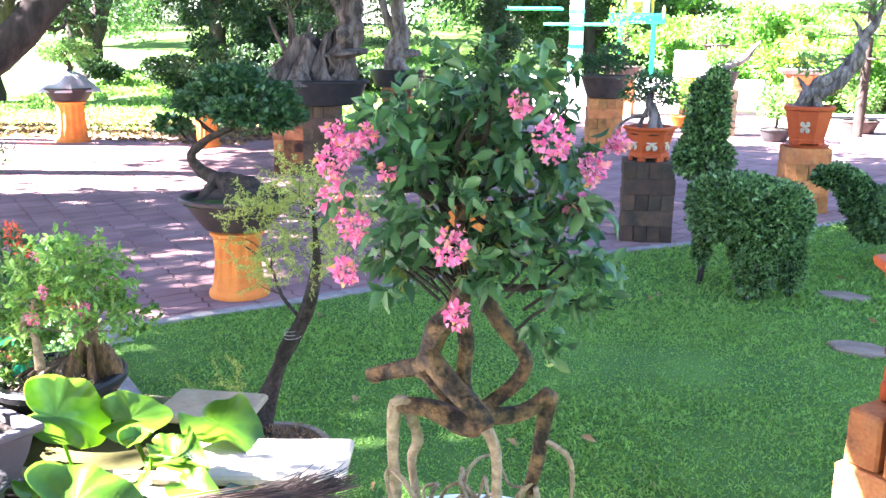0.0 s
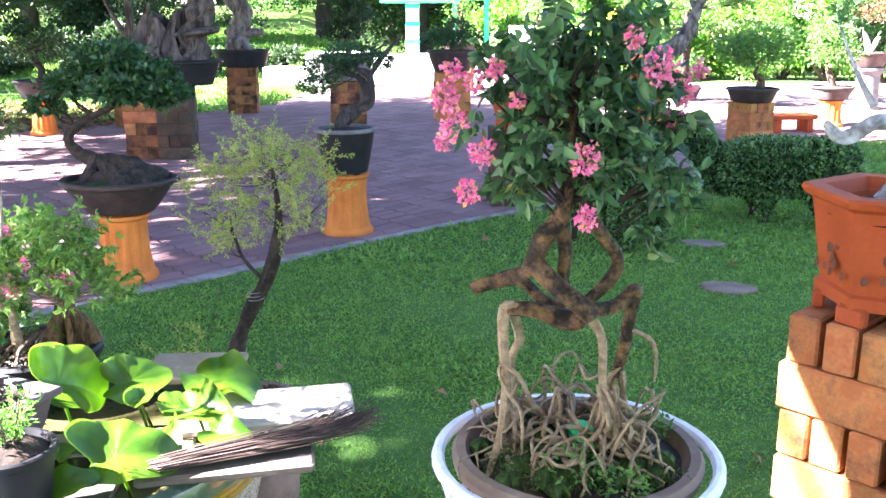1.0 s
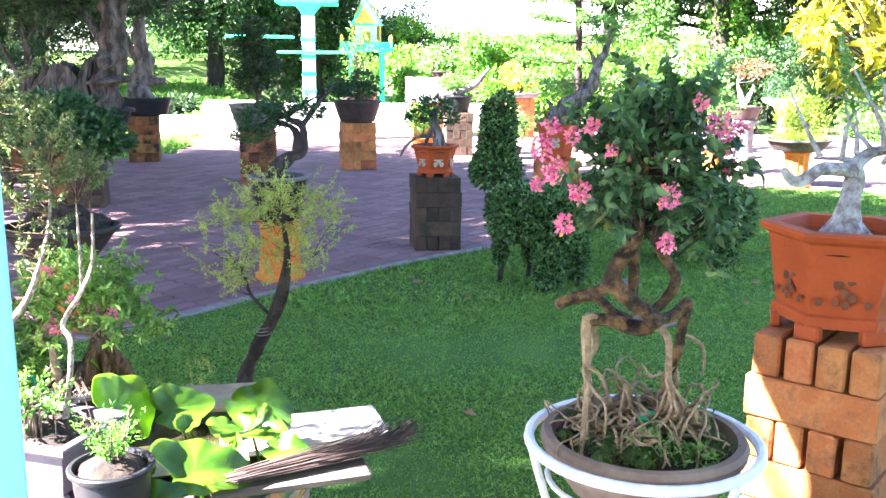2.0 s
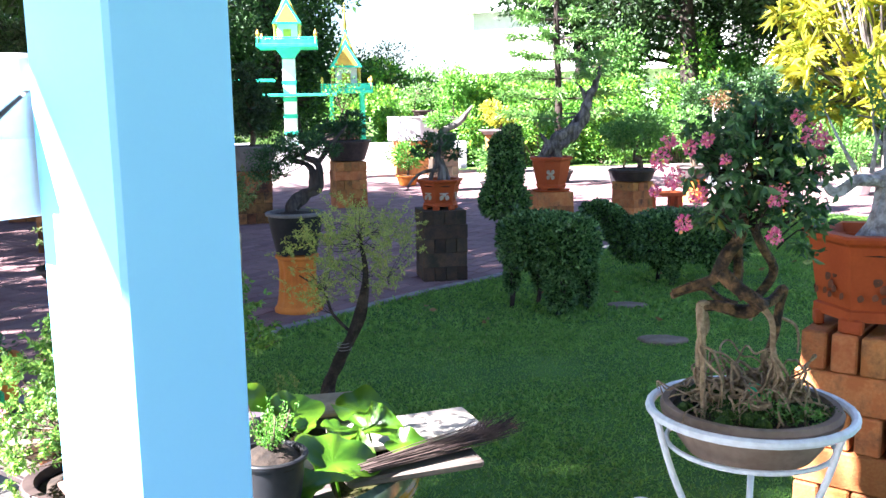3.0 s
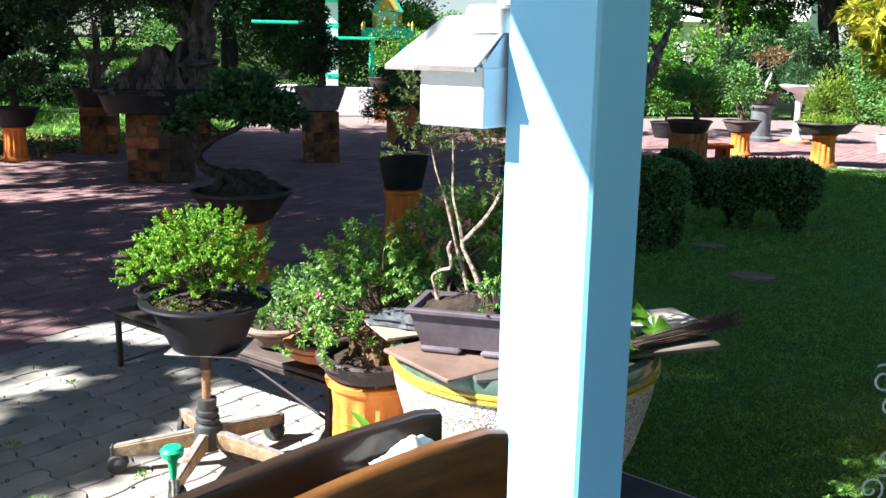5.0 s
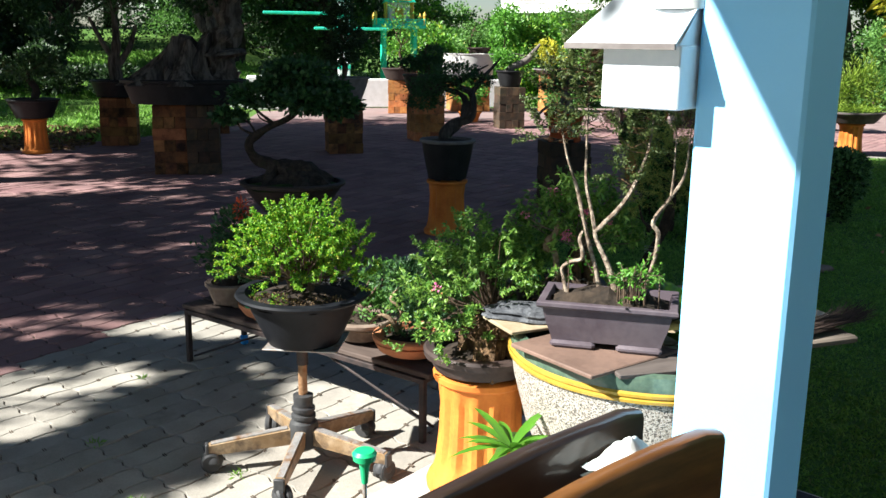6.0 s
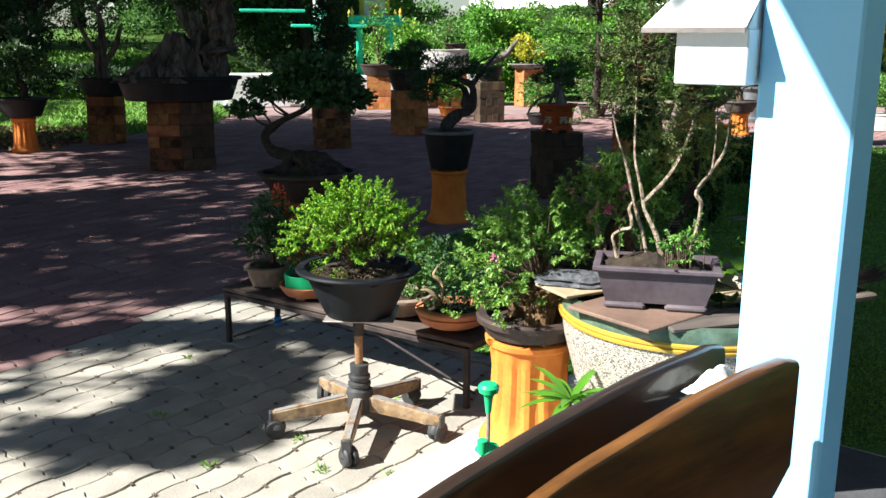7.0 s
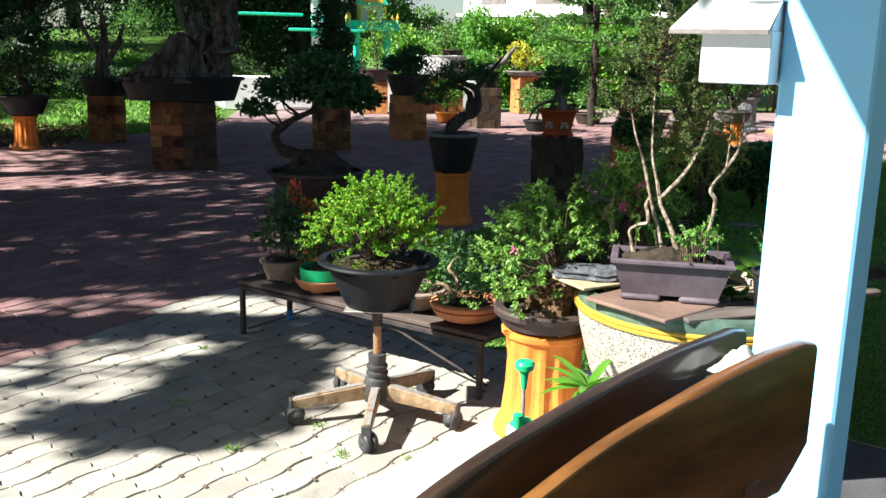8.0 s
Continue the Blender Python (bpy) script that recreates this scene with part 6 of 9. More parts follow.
def flower_pot():
    p = thing("shallow_clay_bowl", "weathered tan clay bonsai bowl on a white wire stand", "pot", SX, SY, 0.795)
    s = Shape().lathe([(0.05, 0.068), (0.112, 0.068), (0.126, 0.076), (0.146, 0.105), (0.160, 0.135), (0.165, 0.15), (0.152, 0.152), (0.143, 0.12)], 48, close=False)
    part("pot_body", s, POT_TAN, p)
    part("rim", Shape().lathe([(0.162, 0.147), (0.177, 0.152), (0.180, 0.166), (0.174, 0.176), (0.160, 0.176), (0.152, 0.15)], 48, close=False), POT_TAN, p)
    soil_disc(p, 0.158, 0.163, n=36)
    rr = np.random.default_rng(8)
    for k in range(64):
        a, r = rr.uniform(0, 6.28), rr.uniform(0.03, 0.14)
        if k < 26:
            a = rr.uniform(3.3, 5.2)
        w = rr.uniform(0.008, 0.021)
        part("moss_cushion", Shape().lathe([(w, -0.004), (w * 0.95, w * 0.3), (w * 0.6, w * 0.62), (0.002, w * 0.75)], 14, wob=0.6, close=False), MOSS, p, m=pose(r * math.cos(a), r * math.sin(a), 0.168 + 0.026 * (1 - r / 0.15)))
    foliage(p, "moss_fuzz", LEAF_MOSS, [(-0.07, -0.07, 0.180, 0.06, 0.06, 0.014), (0.0, -0.10, 0.180, 0.08, 0.04, 0.012), (0.08, -0.07, 0.180, 0.05, 0.05, 0.012), (0.05, 0.07, 0.180, 0.08, 0.05, 0.012), (-0.07, 0.05, 0.180, 0.06, 0.06, 0.012)], 4200, 0.0055, 80)
    for k, bl in enumerate(((-0.01, -0.10, 0.19, 0.04, 0.04, 0.035), (0.05, -0.12, 0.18, 0.03, 0.03, 0.02), (0.1, 0.06, 0.18, 0.05, 0.04, 0.02))):
        foliage(p, "weed", LEAF_MID, [bl], 130, 0.012, 81 + k)
    part("plastic_cap", Shape().lathe([(0.018, 0), (0.018, 0.012), (0.015, 0.015), (0.001, 0.016)], 16), GREEN_PL, p, "small green plastic cap", m=pose(0.005, -0.005, 0.195, 18, 0, 0))


flower_pot()


def flowering_bonsai():
    t = thing("flowering_bonsai", "pink-flowering bonsai with tangled exposed roots", "bonsai", SX, SY, 0.96)

    def q(x, y, z):
        return (x - SX, y - SY, z - 0.96)

    part("trunk", Shape().tube([q(0.222, 1.525, 1.192), q(0.262, 1.515, 1.208), q(0.297, 1.50, 1.222), q(0.310, 1.495, 1.246), q(0.320, 1.49, 1.272), q(0.340, 1.49, 1.296), q(0.350, 1.485, 1.33), q(0.350, 1.48, 1.40), q(0.356, 1.475, 1.47)], [0.0077, 0.0081, 0.0097, 0.0123, 0.0141, 0.0129, 0.0116, 0.0091, 0.0051], 12, 6, 0.45), BARK_TAN, t, angle=60)
    part("branch", Shape().tube([q(0.224, 1.530, 1.186), q(0.257, 1.535, 1.196), q(0.292, 1.53, 1.202), q(0.322, 1.52, 1.176), q(0.352, 1.51, 1.162)], [0.0077, 0.0084, 0.0092, 0.0092, 0.0108], 10, 5, 0.4, seed=2), BARK_TAN, t, angle=60)
    part("branch", Shape().tube([q(0.308, 1.49, 1.24), q(0.341, 1.475, 1.207), q(0.369, 1.465, 1.187), q(0.388, 1.458, 1.168)], [0.0138, 0.0131, 0.0131, 0.0115], 10, 5, 0.45, seed=3), BARK_TAN, t, angle=60)
    part("branch", Shape().tube([q(0.264, 1.49, 1.170), q(0.306, 1.495, 1.168), q(0.346, 1.49, 1.157), q(0.372, 1.48, 1.160), q(0.384, 1.47, 1.185)], [0.0099, 0.0123, 0.0146, 0.0146, 0.0115], 10, 5, 0.4, seed=4), BARK_TAN, t, angle=60)
    part("branch", Shape().tube([q(0.379, 1.49, 1.178), q(0.412, 1.50, 1.206), q(0.426, 1.50, 1.233), q(0.418, 1.495, 1.256), q(0.392, 1.49, 1.29), q(0.37, 1.485, 1.33)], [0.0092, 0.0092, 0.0084, 0.0084, 0.0092, 0.0092], 10, 5, 0.35, seed=5), BARK_TAN, t, angle=60)
    part("branch", Shape().tube([q(0.378, 1.48, 1.172), q(0.415, 1.495, 1.173), q(0.438, 1.505, 1.183), q(0.453, 1.51, 1.193), q(0.447, 1.515, 1.15), q(0.440, 1.515, 1.10), q(0.43, 1.52, 1.06)], [0.0092, 0.0092, 0.0099, 0.0108, 0.0099, 0.0092, 0.0077], 10, 5, 0.4, seed=6), BARK_TAN, t, angle=60)
    part("branch", Shape().tube([q(0.345, 1.50, 1.29), q(0.352, 1.505, 1.25), q(0.35, 1.50, 1.21), q(0.36, 1.49, 1.18)], [0.0115, 0.0099, 0.0092, 0.0092], 9, 4, 0.4, seed=7), BARK_TAN, t, angle=60)
    roots = [
        ([q(0.290, 1.494, 1.170), q(0.268, 1.488, 1.172), q(0.266, 1.478, 1.12), q(0.271, 1.475, 1.06), q(0.265, 1.46, 1.0), q(0.25, 1.42, 0.965), q(0.24, 1.40, 0.94)], [0.0085, 0.0088, 0.0074, 0.0070, 0.0060, 0.0048, 0.0034]),
        ([q(0.278, 1.50, 1.168), q(0.291, 1.51, 1.12), q(0.28, 1.52, 1.085), q(0.285, 1.53, 1.02), q(0.30, 1.54, 0.955)], [0.0068, 0.0068, 0.0061, 0.0054, 0.0041]),
        ([q(0.388, 1.458, 1.165), q(0.400, 1.45, 1.14), q(0.402, 1.445, 1.085), q(0.405, 1.435, 1.03), q(0.40, 1.40, 0.975), q(0.375, 1.36, 0.945)], [0.0078, 0.0064, 0.0060, 0.0054, 0.0044, 0.0030]),
        ([q(0.447, 1.512, 1.135), q(0.478, 1.505, 1.12), q(0.486, 1.50, 1.09), q(0.484, 1.50, 1.06)], [0.0038, 0.0030, 0.0025, 0.0018]),
    ]
    for pts, rad in roots:
        part("root", Shape().tube(pts, rad, 8, 5, 0.35), ROOT, t, angle=60)
    rr = np.random.default_rng(12)
    fine = []
    for cx, cy, n, zt in ((0.402, 1.440, 20, 1.06), (0.268, 1.472, 13, 1.01), (0.437, 1.515, 13, 1.06), (0.345, 1.50, 8, 1.04), (0.285, 1.53, 8, 1.02)):
        for k in range(n):
            a = rr.uniform(0, 6.28)
            L = rr.uniform(0.03, 0.11)
            z0 = zt - rr.uniform(-0.02, 0.075)
            e = (cx + L * math.cos(a), cy + L * math.sin(a))
            e = (SX + (e[0] - SX) * 0.97, SY + (e[1] - SY) * 0.97)
            pts = []
            zf = 0.972
            for i in range(6):
                u = i / 5
                wv = 0.004 if i == 0 else 0.009 + 0.007 * u
                pts.append(q(cx + (e[0] - cx) * u ** 1.3 + rr.normal() * wv, cy + (e[1] - cy) * u ** 1.3 + rr.normal() * wv, zf + (z0 - zf) * (1 - u) ** 2.0 + abs(rr.normal()) * 0.007))
            pts.append(q(e[0], e[1], 0.945))
            r0 = rr.uniform(0.0020, 0.0042)
            fine.append((pts, [r0, r0 * 0.95, r0 * 0.9, r0 * 0.8, r0 * 0.7, r0 * 0.6, r0 * 0.4]))
    for k in range(46):
        a, r0 = rr.uniform(0, 6.28), rr.uniform(0.02, 0.11)
        w = a + rr.uniform(1.2, 2.6) * rr.choice([-1, 1])
        pts = [(r0 * math.cos(a), r0 * math.sin(a), -0.01)]
        lift = rr.uniform(0.01, 0.055)
        for i in range(1, 7):
            px, py = pts[-1][0] + 0.022 * math.cos(w), pts[-1][1] + 0.022 * math.sin(w)
            if math.hypot(px, py) > 0.135:
                w += 2.2
                px, py = pts[-1][0] + 0.02 * math.cos(w), pts[-1][1] + 0.02 * math.sin(w)
            w += rr.normal() * 0.6
            pts.append((px, py, 0.012 + lift * math.sin(i / 6 * math.pi) + rr.normal() * 0.004 if i < 6 else -0.008))
        q0 = rr.uniform(0.0022, 0.0045)
        fine.append((pts, [q0 * (1 - 0.08 * i) for i in range(7)]))
    for k in range(17):
        a0 = rr.uniform(0, 6.28)
        w = a0 + rr.uniform(1.6, 3.0) * rr.choice([-1, 1])
        px, py, z = 0.11 * math.cos(a0) * rr.uniform(0.3, 1), 0.11 * math.sin(a0) * rr.uniform(0.3, 1), 0.0
        pts, peak = [(px, py, -0.01)], rr.uniform(0.03, 0.12)
        for i in range(1, 8):
            w += rr.normal() * 0.75
            px, py = px + 0.024 * math.cos(w), py + 0.024 * math.sin(w)
            if math.hypot(px, py) > 0.125:
                w += 2.4
                px, py = px * 0.85, py * 0.85
            pts.append((px, py, peak * math.sin(i / 8 * math.pi) ** 0.8 + rr.normal() * 0.010))
        pts.append((px, py, -0.01))
        q0 = rr.uniform(0.0024, 0.0042)
        fine.append((pts, [q0 * (1 - 0.06 * i) for i in range(len(pts))]))
    for pts, rad in fine:
        part("fine_root", Shape().tube(pts, rad, 6, 4, 0.25), ROOT, t, angle=60)

    blobs = [(-0.02, 0.0, 0.47, 0.085, 0.08, 0.065), (0.02, 0.02, 0.54, 0.075, 0.07, 0.05), (-0.06, 0.0, 0.54, 0.065, 0.06, 0.045), (0.055, 0.0, 0.48, 0.065, 0.06, 0.05), (-0.095, 0.01, 0.48, 0.060, 0.055, 0.045), (-0.03, -0.02, 0.39, 0.07, 0.065, 0.045), (0.045, 0.0, 0.40, 0.065, 0.06, 0.04), (-0.10, 0.0, 0.41, 0.045, 0.04, 0.03), (0.10, 0.03, 0.395, 0.03, 0.03, 0.03), (-0.01, 0.0, 0.60, 0.055, 0.055, 0.03)]
    P = [Vector(q(0.350, 1.485, 1.33)), Vector(q(0.350, 1.48, 1.38)), Vector(q(0.352, 1.478, 1.43)), Vector(q(0.356, 1.475, 1.47))]
    limbs(t, BARK_DARK, P, blobs, 0.006, 13, 4, 5, "twig")
    rng2 = np.random.default_rng(14)
    crown_ends = on_blobs(rng2, blobs, 150) + [((0.085, 0.0, 0.36), (0.6, 0, -0.1)), ((0.06, -0.03, 0.345), (0.6, -0.2, -0.3)), ((0.10, 0.0, 0.40), (0.8, 0, 0.1))] * 2
    at, out, s, sprigs = sprays(rng2, crown_ends, 16, 0.055, 0.0215, 0.85)
    out = out + np.array([0, 0, -0.25])
    for a, b in sprigs[::3]:
        part("twig", Shape().tube([(np.array(a) * [0.5, 0.5, 0.9]), a, b], [0.0022, 0.0015, 0.0007], 4, 2), BARK_DARK, t)
    part("foliage", leaf_mesh("foliage", LEAF_FLOWERTREE, at, out, s, 0.52, 0.3, 0.5, rng2, True), LEAF_FLOWERTREE, t)
    places = [(0.184, 1.51, 1.465, 1.2), (0.20, 1.47, 1.43, 1.2), (0.235, 1.44, 1.40, 1.0), (0.215, 1.46, 1.345, 0.9), (0.363, 1.373, 1.402, 1.1), (0.367, 1.384, 1.325, 0.8), (0.455, 1.425, 1.508, 1.3), (0.495, 1.47, 1.475, 0.9), (0.195, 1.49, 1.50, 0.8), (0.225, 1.46, 1.49, 0.7), (0.25, 1.44, 1.505, 0.6), (0.48, 1.44, 1.44, 0.7), (0.18, 1.52, 1.40, 0.6), (0.28, 1.42, 1.47, 0.5), (0.42, 1.42, 1.545, 0.6), (0.52, 1.50, 1.50, 0.7)]
    for x, y, z, k in places:
        n = int(95 * k)
        d = rng2.normal(size=(n, 3))
        d /= np.linalg.norm(d, axis=1, keepdims=True)
        c = np.array(q(x, y, z))
        at = c + d * 0.0135 * k * rng2.uniform(0.4, 1.15, n)[:, None] * [1, 1, 1.2]
        part("flower_head", leaf_mesh("flower_head", PETAL, at, d + rng2.normal(size=(n, 3)) * 0.5, 0.0072 * rng2.uniform(0.6, 1.4, n), 0.85, 0.6, 0.1, rng2), PETAL, t, "pink frilly flowers with yellow centres")


flowering_bonsai()


# ---- hexagonal pot on the brick pedestal beside it ----
def hex_pot_tree():
    cx, cy = 1.222, 2.40
    brick_pedestal(cx, cy, 0.36, 0.868, AXIS, BRICK, "tall pedestal of loose-stacked bricks holding the hexagonal pot", 7, 4, gap=0.014)
    p = thing("large_orange_pot", "large orange hexagonal pot with dark stamped flowers", "pot", cx, cy, 0.872, 0)
    poly_pot(p, 6, 0.205, 0.166, 0.30, TERRA_RED, 36, 0.03, [(-0.010, 0.048, 0.013), (0.013, 0.055, 0.010), (0.016, 0.024, 0.013), (-0.016, 0.012, 0.014), (0.002, -0.012, 0.013), (0.020, -0.024, 0.011), (-0.022, -0.036, 0.010), (0.004, -0.044, 0.010), (-0.062, 0.060, 0.009), (-0.062, -0.040, 0.010), (0.060, 0.060, 0.009), (0.060, -0.040, 0.010)], 0.035, 0.022)
    t = thing("pale_branch_bonsai", "lime-washed bonsai with bare twisted branches in the hexagonal pot", "bonsai", cx, cy, 1.13)
    part("trunk", Shape().tube([(0.0, 0, -0.03), (0.0, 0.0, 0.08), (0.02, 0.01, 0.17), (0.0, 0, 0.22)], [0.036, 0.028, 0.025, 0.021], 14, 6, 0.7), BARK_WHITE, t, angle=60)
    part("branch", Shape().tube([(0.01, 0, 0.19), (-0.09, -0.02, 0.20), (-0.17, -0.03, 0.165), (-0.215, -0.04, 0.20)], [0.020, 0.017, 0.014, 0.007], 12, 6, 0.7), BARK_WHITE, t, angle=60)
    part("branch", Shape().tube([(0.0, 0, 0.2), (0.08, 0.03, 0.24), (0.19, 0.02, 0.26), (0.30, 0.05, 0.33)], [0.020, 0.016, 0.012, 0.006], 12, 6, 0.7), BARK_WHITE, t, angle=60)
    rr = np.random.default_rng(21)
    ends = []
    for k in range(15):
        a = Vector((rr.uniform(-0.2, 0.28), rr.uniform(-0.04, 0.06), 0.20 + rr.uniform(0, 0.05)))
        b = a + Vector((rr.normal() * 0.07, rr.normal() * 0.07, rr.uniform(0.06, 0.15)))
        c = b + Vector((rr.normal() * 0.08, rr.normal() * 0.07, rr.uniform(0.03, 0.16)))
        part("branch", Shape().tube([a, b, c], [0.008, 0.005, 0.002], 6, 4, 0.3), BARK_WHITE, t, angle=60)
        ends.append((c, c - b))
    for k in range(7):
        a = rr.uniform(0, 6.28)
        part("root", Shape().tube([(0.02 * math.cos(a), 0.02 * math.sin(a), 0.05), (0.06 * math.cos(a), 0.06 * math.sin(a), 0.01), (0.10 * math.cos(a), 0.10 * math.sin(a), -0.02)], [0.018, 0.012, 0.005], 6, 4, 0.3), BARK_WHITE, t, angle=60)
    at, out, sz, tw = sprays(rr, ends * 3, 14, 0.09, 0.02)
    part("foliage", leaf_mesh("foliage", LEAF_MID, at, out, sz, 0.5, rng=rr), LEAF_MID, t)


hex_pot_tree()


# ---- the big water urn with what lies on it ----
UX, UY = -0.69, 2.12


def pebble_mat():
    m = mat("white_pebble_dash", (0.60, 0.57, 0.50), (0.50, 0.47, 0.41), 0.7, scale=8, bump=0.0)
    nt = m.node_tree
    N, L = nt.nodes, nt.links
    p = N["Principled BSDF"]
    tc = N.new("ShaderNodeTexCoord")
    vo = N.new("ShaderNodeTexVoronoi")
    vo.inputs["Scale"].default_value = 290
    L.new(tc.outputs["Object"], vo.inputs["Vector"])
    sep = N.new("ShaderNodeSeparateColor")
    L.new(vo.outputs["Color"], sep.inputs[0])
    rp = N.new("ShaderNodeValToRGB")
    rp.color_ramp.interpolation = "CONSTANT"
    e = rp.color_ramp.elements
    e[0].color, e[1].color, e[1].position = (0.09, 0.080, 0.068, 1), (0.43, 0.39, 0.33, 1), 0.24
    for pos, col in ((0.5, (0.52, 0.48, 0.42, 1)), (0.68, (0.26, 0.225, 0.18, 1)), (0.84, (0.48, 0.44, 0.38, 1))):
        e.new(pos).color = col
    L.new(sep.outputs[0], rp.inputs[0])
    L.new(rp.outputs[0], p.inputs["Base Color"])
    bp = N.new("ShaderNodeBump")
    bp.inputs["Strength"].default_value, bp.inputs["Distance"].default_value = 0.8, 0.004
    bp.invert = True
    L.new(vo.outputs["Distance"], bp.inputs["Height"])
    L.new(bp.outputs[0], p.inputs["Normal"])
    return m


PEBBLE = pebble_mat()


def water_urn():
    t = thing("water_urn", "big pebble-dashed water urn with green and yellow glazed bands", "urn", UX, UY, 0.03)
    part("body", Shape().lathe([(0.20, 0), (0.235, 0.02), (0.30, 0.15), (0.375, 0.33), (0.418, 0.49), (0.428, 0.558)], 72, close=False), PEBBLE, t)
    part("yellow_band", Shape().lathe([(0.427, 0.558), (0.437, 0.561), (0.439, 0.570), (0.431, 0.574), (0.437, 0.578), (0.438, 0.586), (0.430, 0.591)], 72, close=False), GLAZE_YELLOW, t, "raised ochre-yellow double band")
    part("green_rim", Shape().lathe([(0.430, 0.590), (0.433, 0.610), (0.425, 0.632), (0.400, 0.638), (0.39, 0.60), (0.385, 0.5)], 72, close=False), GLAZE_GREEN, t, "mottled green glazed rim")
    part("water", Shape().lathe([(0.39, 0.575), (0.001, 0.577)], 48, close=False), WATER, t, "murky green water")


water_urn()


def slab_thing(name, label, cat, size, m, material, b=0.006, wob=0.0, seed=0):
    s = Shape().box(*size, None, b)
    if wob:
        s.v = [(x + wob * noise.noise((x * 9 + seed, y * 9, z)), y + wob * noise.noise((x * 9, y * 9 + seed, 5)), z + wob * 0.4 * noise.noise((x * 12, y * 12, seed + 9))) for x, y, z in s.v]
    return tagged(part(name, s, material, m=m), label, cat)


PLANK_DARK = mat("dark_weathered_plank", (0.06, 0.048, 0.042), (0.11, 0.09, 0.08), 0.85, scale=10, bump=0.5, bump_scale=50, stretch=(0.2, 1, 1))
SLATE = mat("rough_slate", (0.045, 0.048, 0.055), (0.115, 0.12, 0.13), 0.85, scale=30, bump=1.0, bump_scale=90, spots=(0.035, 0.036, 0.04), spot_scale=14, spot_amount=0.45)
SLAB_TAN = mat("stained_tan_slab", (0.27, 0.21, 0.13), (0.35, 0.29, 0.20), 0.85, scale=6, bump=0.4, spots=(0.20, 0.15, 0.05), spot_scale=4, spot_amount=0.46)
slab_thing("cement_slab", "pale cement slab lying across the urn", "slab", (0.42, 0.20, 0.024), pose(-0.275, 2.24, 0.668, 0, -1, 12), SLAB, wob=0.006)
slab_thing("cement_slab", "pale stained slab across the back of the urn", "slab", (0.25, 0.18, 0.02), pose(-0.51, 2.485, 0.672, 0, 0, 5), SLAB_TAN, wob=0.008, seed=3)
slab_thing("wooden_plank", "yellow-stained board lying across the water", "plank", (0.40, 0.11, 0.014), pose(-0.60, 2.09, 0.650, 0, 0, 10), SLAB_TAN, wob=0.004, seed=7)
slab_thing("wooden_plank", "grey weathered plank end resting on the urn", "plank", (0.36, 0.10, 0.022), pose(-0.285, 1.945, 0.680, 0, 0, 14), PLANK_GREY, wob=0.006, seed=5)
slab_thing("tile_board", "brown tile board under the rectangular tray pot", "board", (0.36, 0.33, 0.013), pose(-0.915, 1.945, 0.671, 0, 0, 30), BOARD, 0.003, 0.003)
slab_thing("tile_board", "thin tan board over the urn's rim", "board", (0.24, 0.19, 0.012), pose(-1.055, 2.19, 0.6845, 0, 0, 18), SLAB_TAN, 0.003, 0.003)
slab_thing("tile_board", "dark wooden board over the urn's rim", "board", (0.44, 0.15, 0.014), pose(-0.70, 1.83, 0.665, 0, 0, 8), PLANK_DARK, 0.003)


def slate_rock(x, y, z, sx, sy, sz, rz, seed):
    """A flat split stone with stepped, ragged faces."""
    n = 26
    prof = [(0.80, 0.0), (1.0, 0.14), (0.97, 0.30), (0.88, 0.34), (0.92, 0.56), (0.80, 0.62), (0.74, 0.86), (0.45, 0.97), (0.02, 1.0)]
    st = Shape().lathe([(r * 0.5, h * sz) for r, h in prof], n, None, sx, sy, wob=0.55)
    st.v = [(a + 0.012 * noise.noise((a * 30 + seed, b * 30, c * 40)), b + 0.012 * noise.noise((a * 30, b * 30 + seed, 7)), c + 0.008 * noise.noise((a * 25, b * 25, seed))) for a, b, c in st.v]
    tagged(part("slate_rock", st, SLATE, m=pose(x, y, z, 0, 0, rz), angle=25), "rough dark slate piece lying by the tray pot", "rock")


slate_rock(-1.05, 2.215, 0.690, 0.27, 0.14, 0.040, -28, 2)
slate_rock(-0.90, 2.17, 0.698, 0.12, 0.09, 0.03, 20, 6)


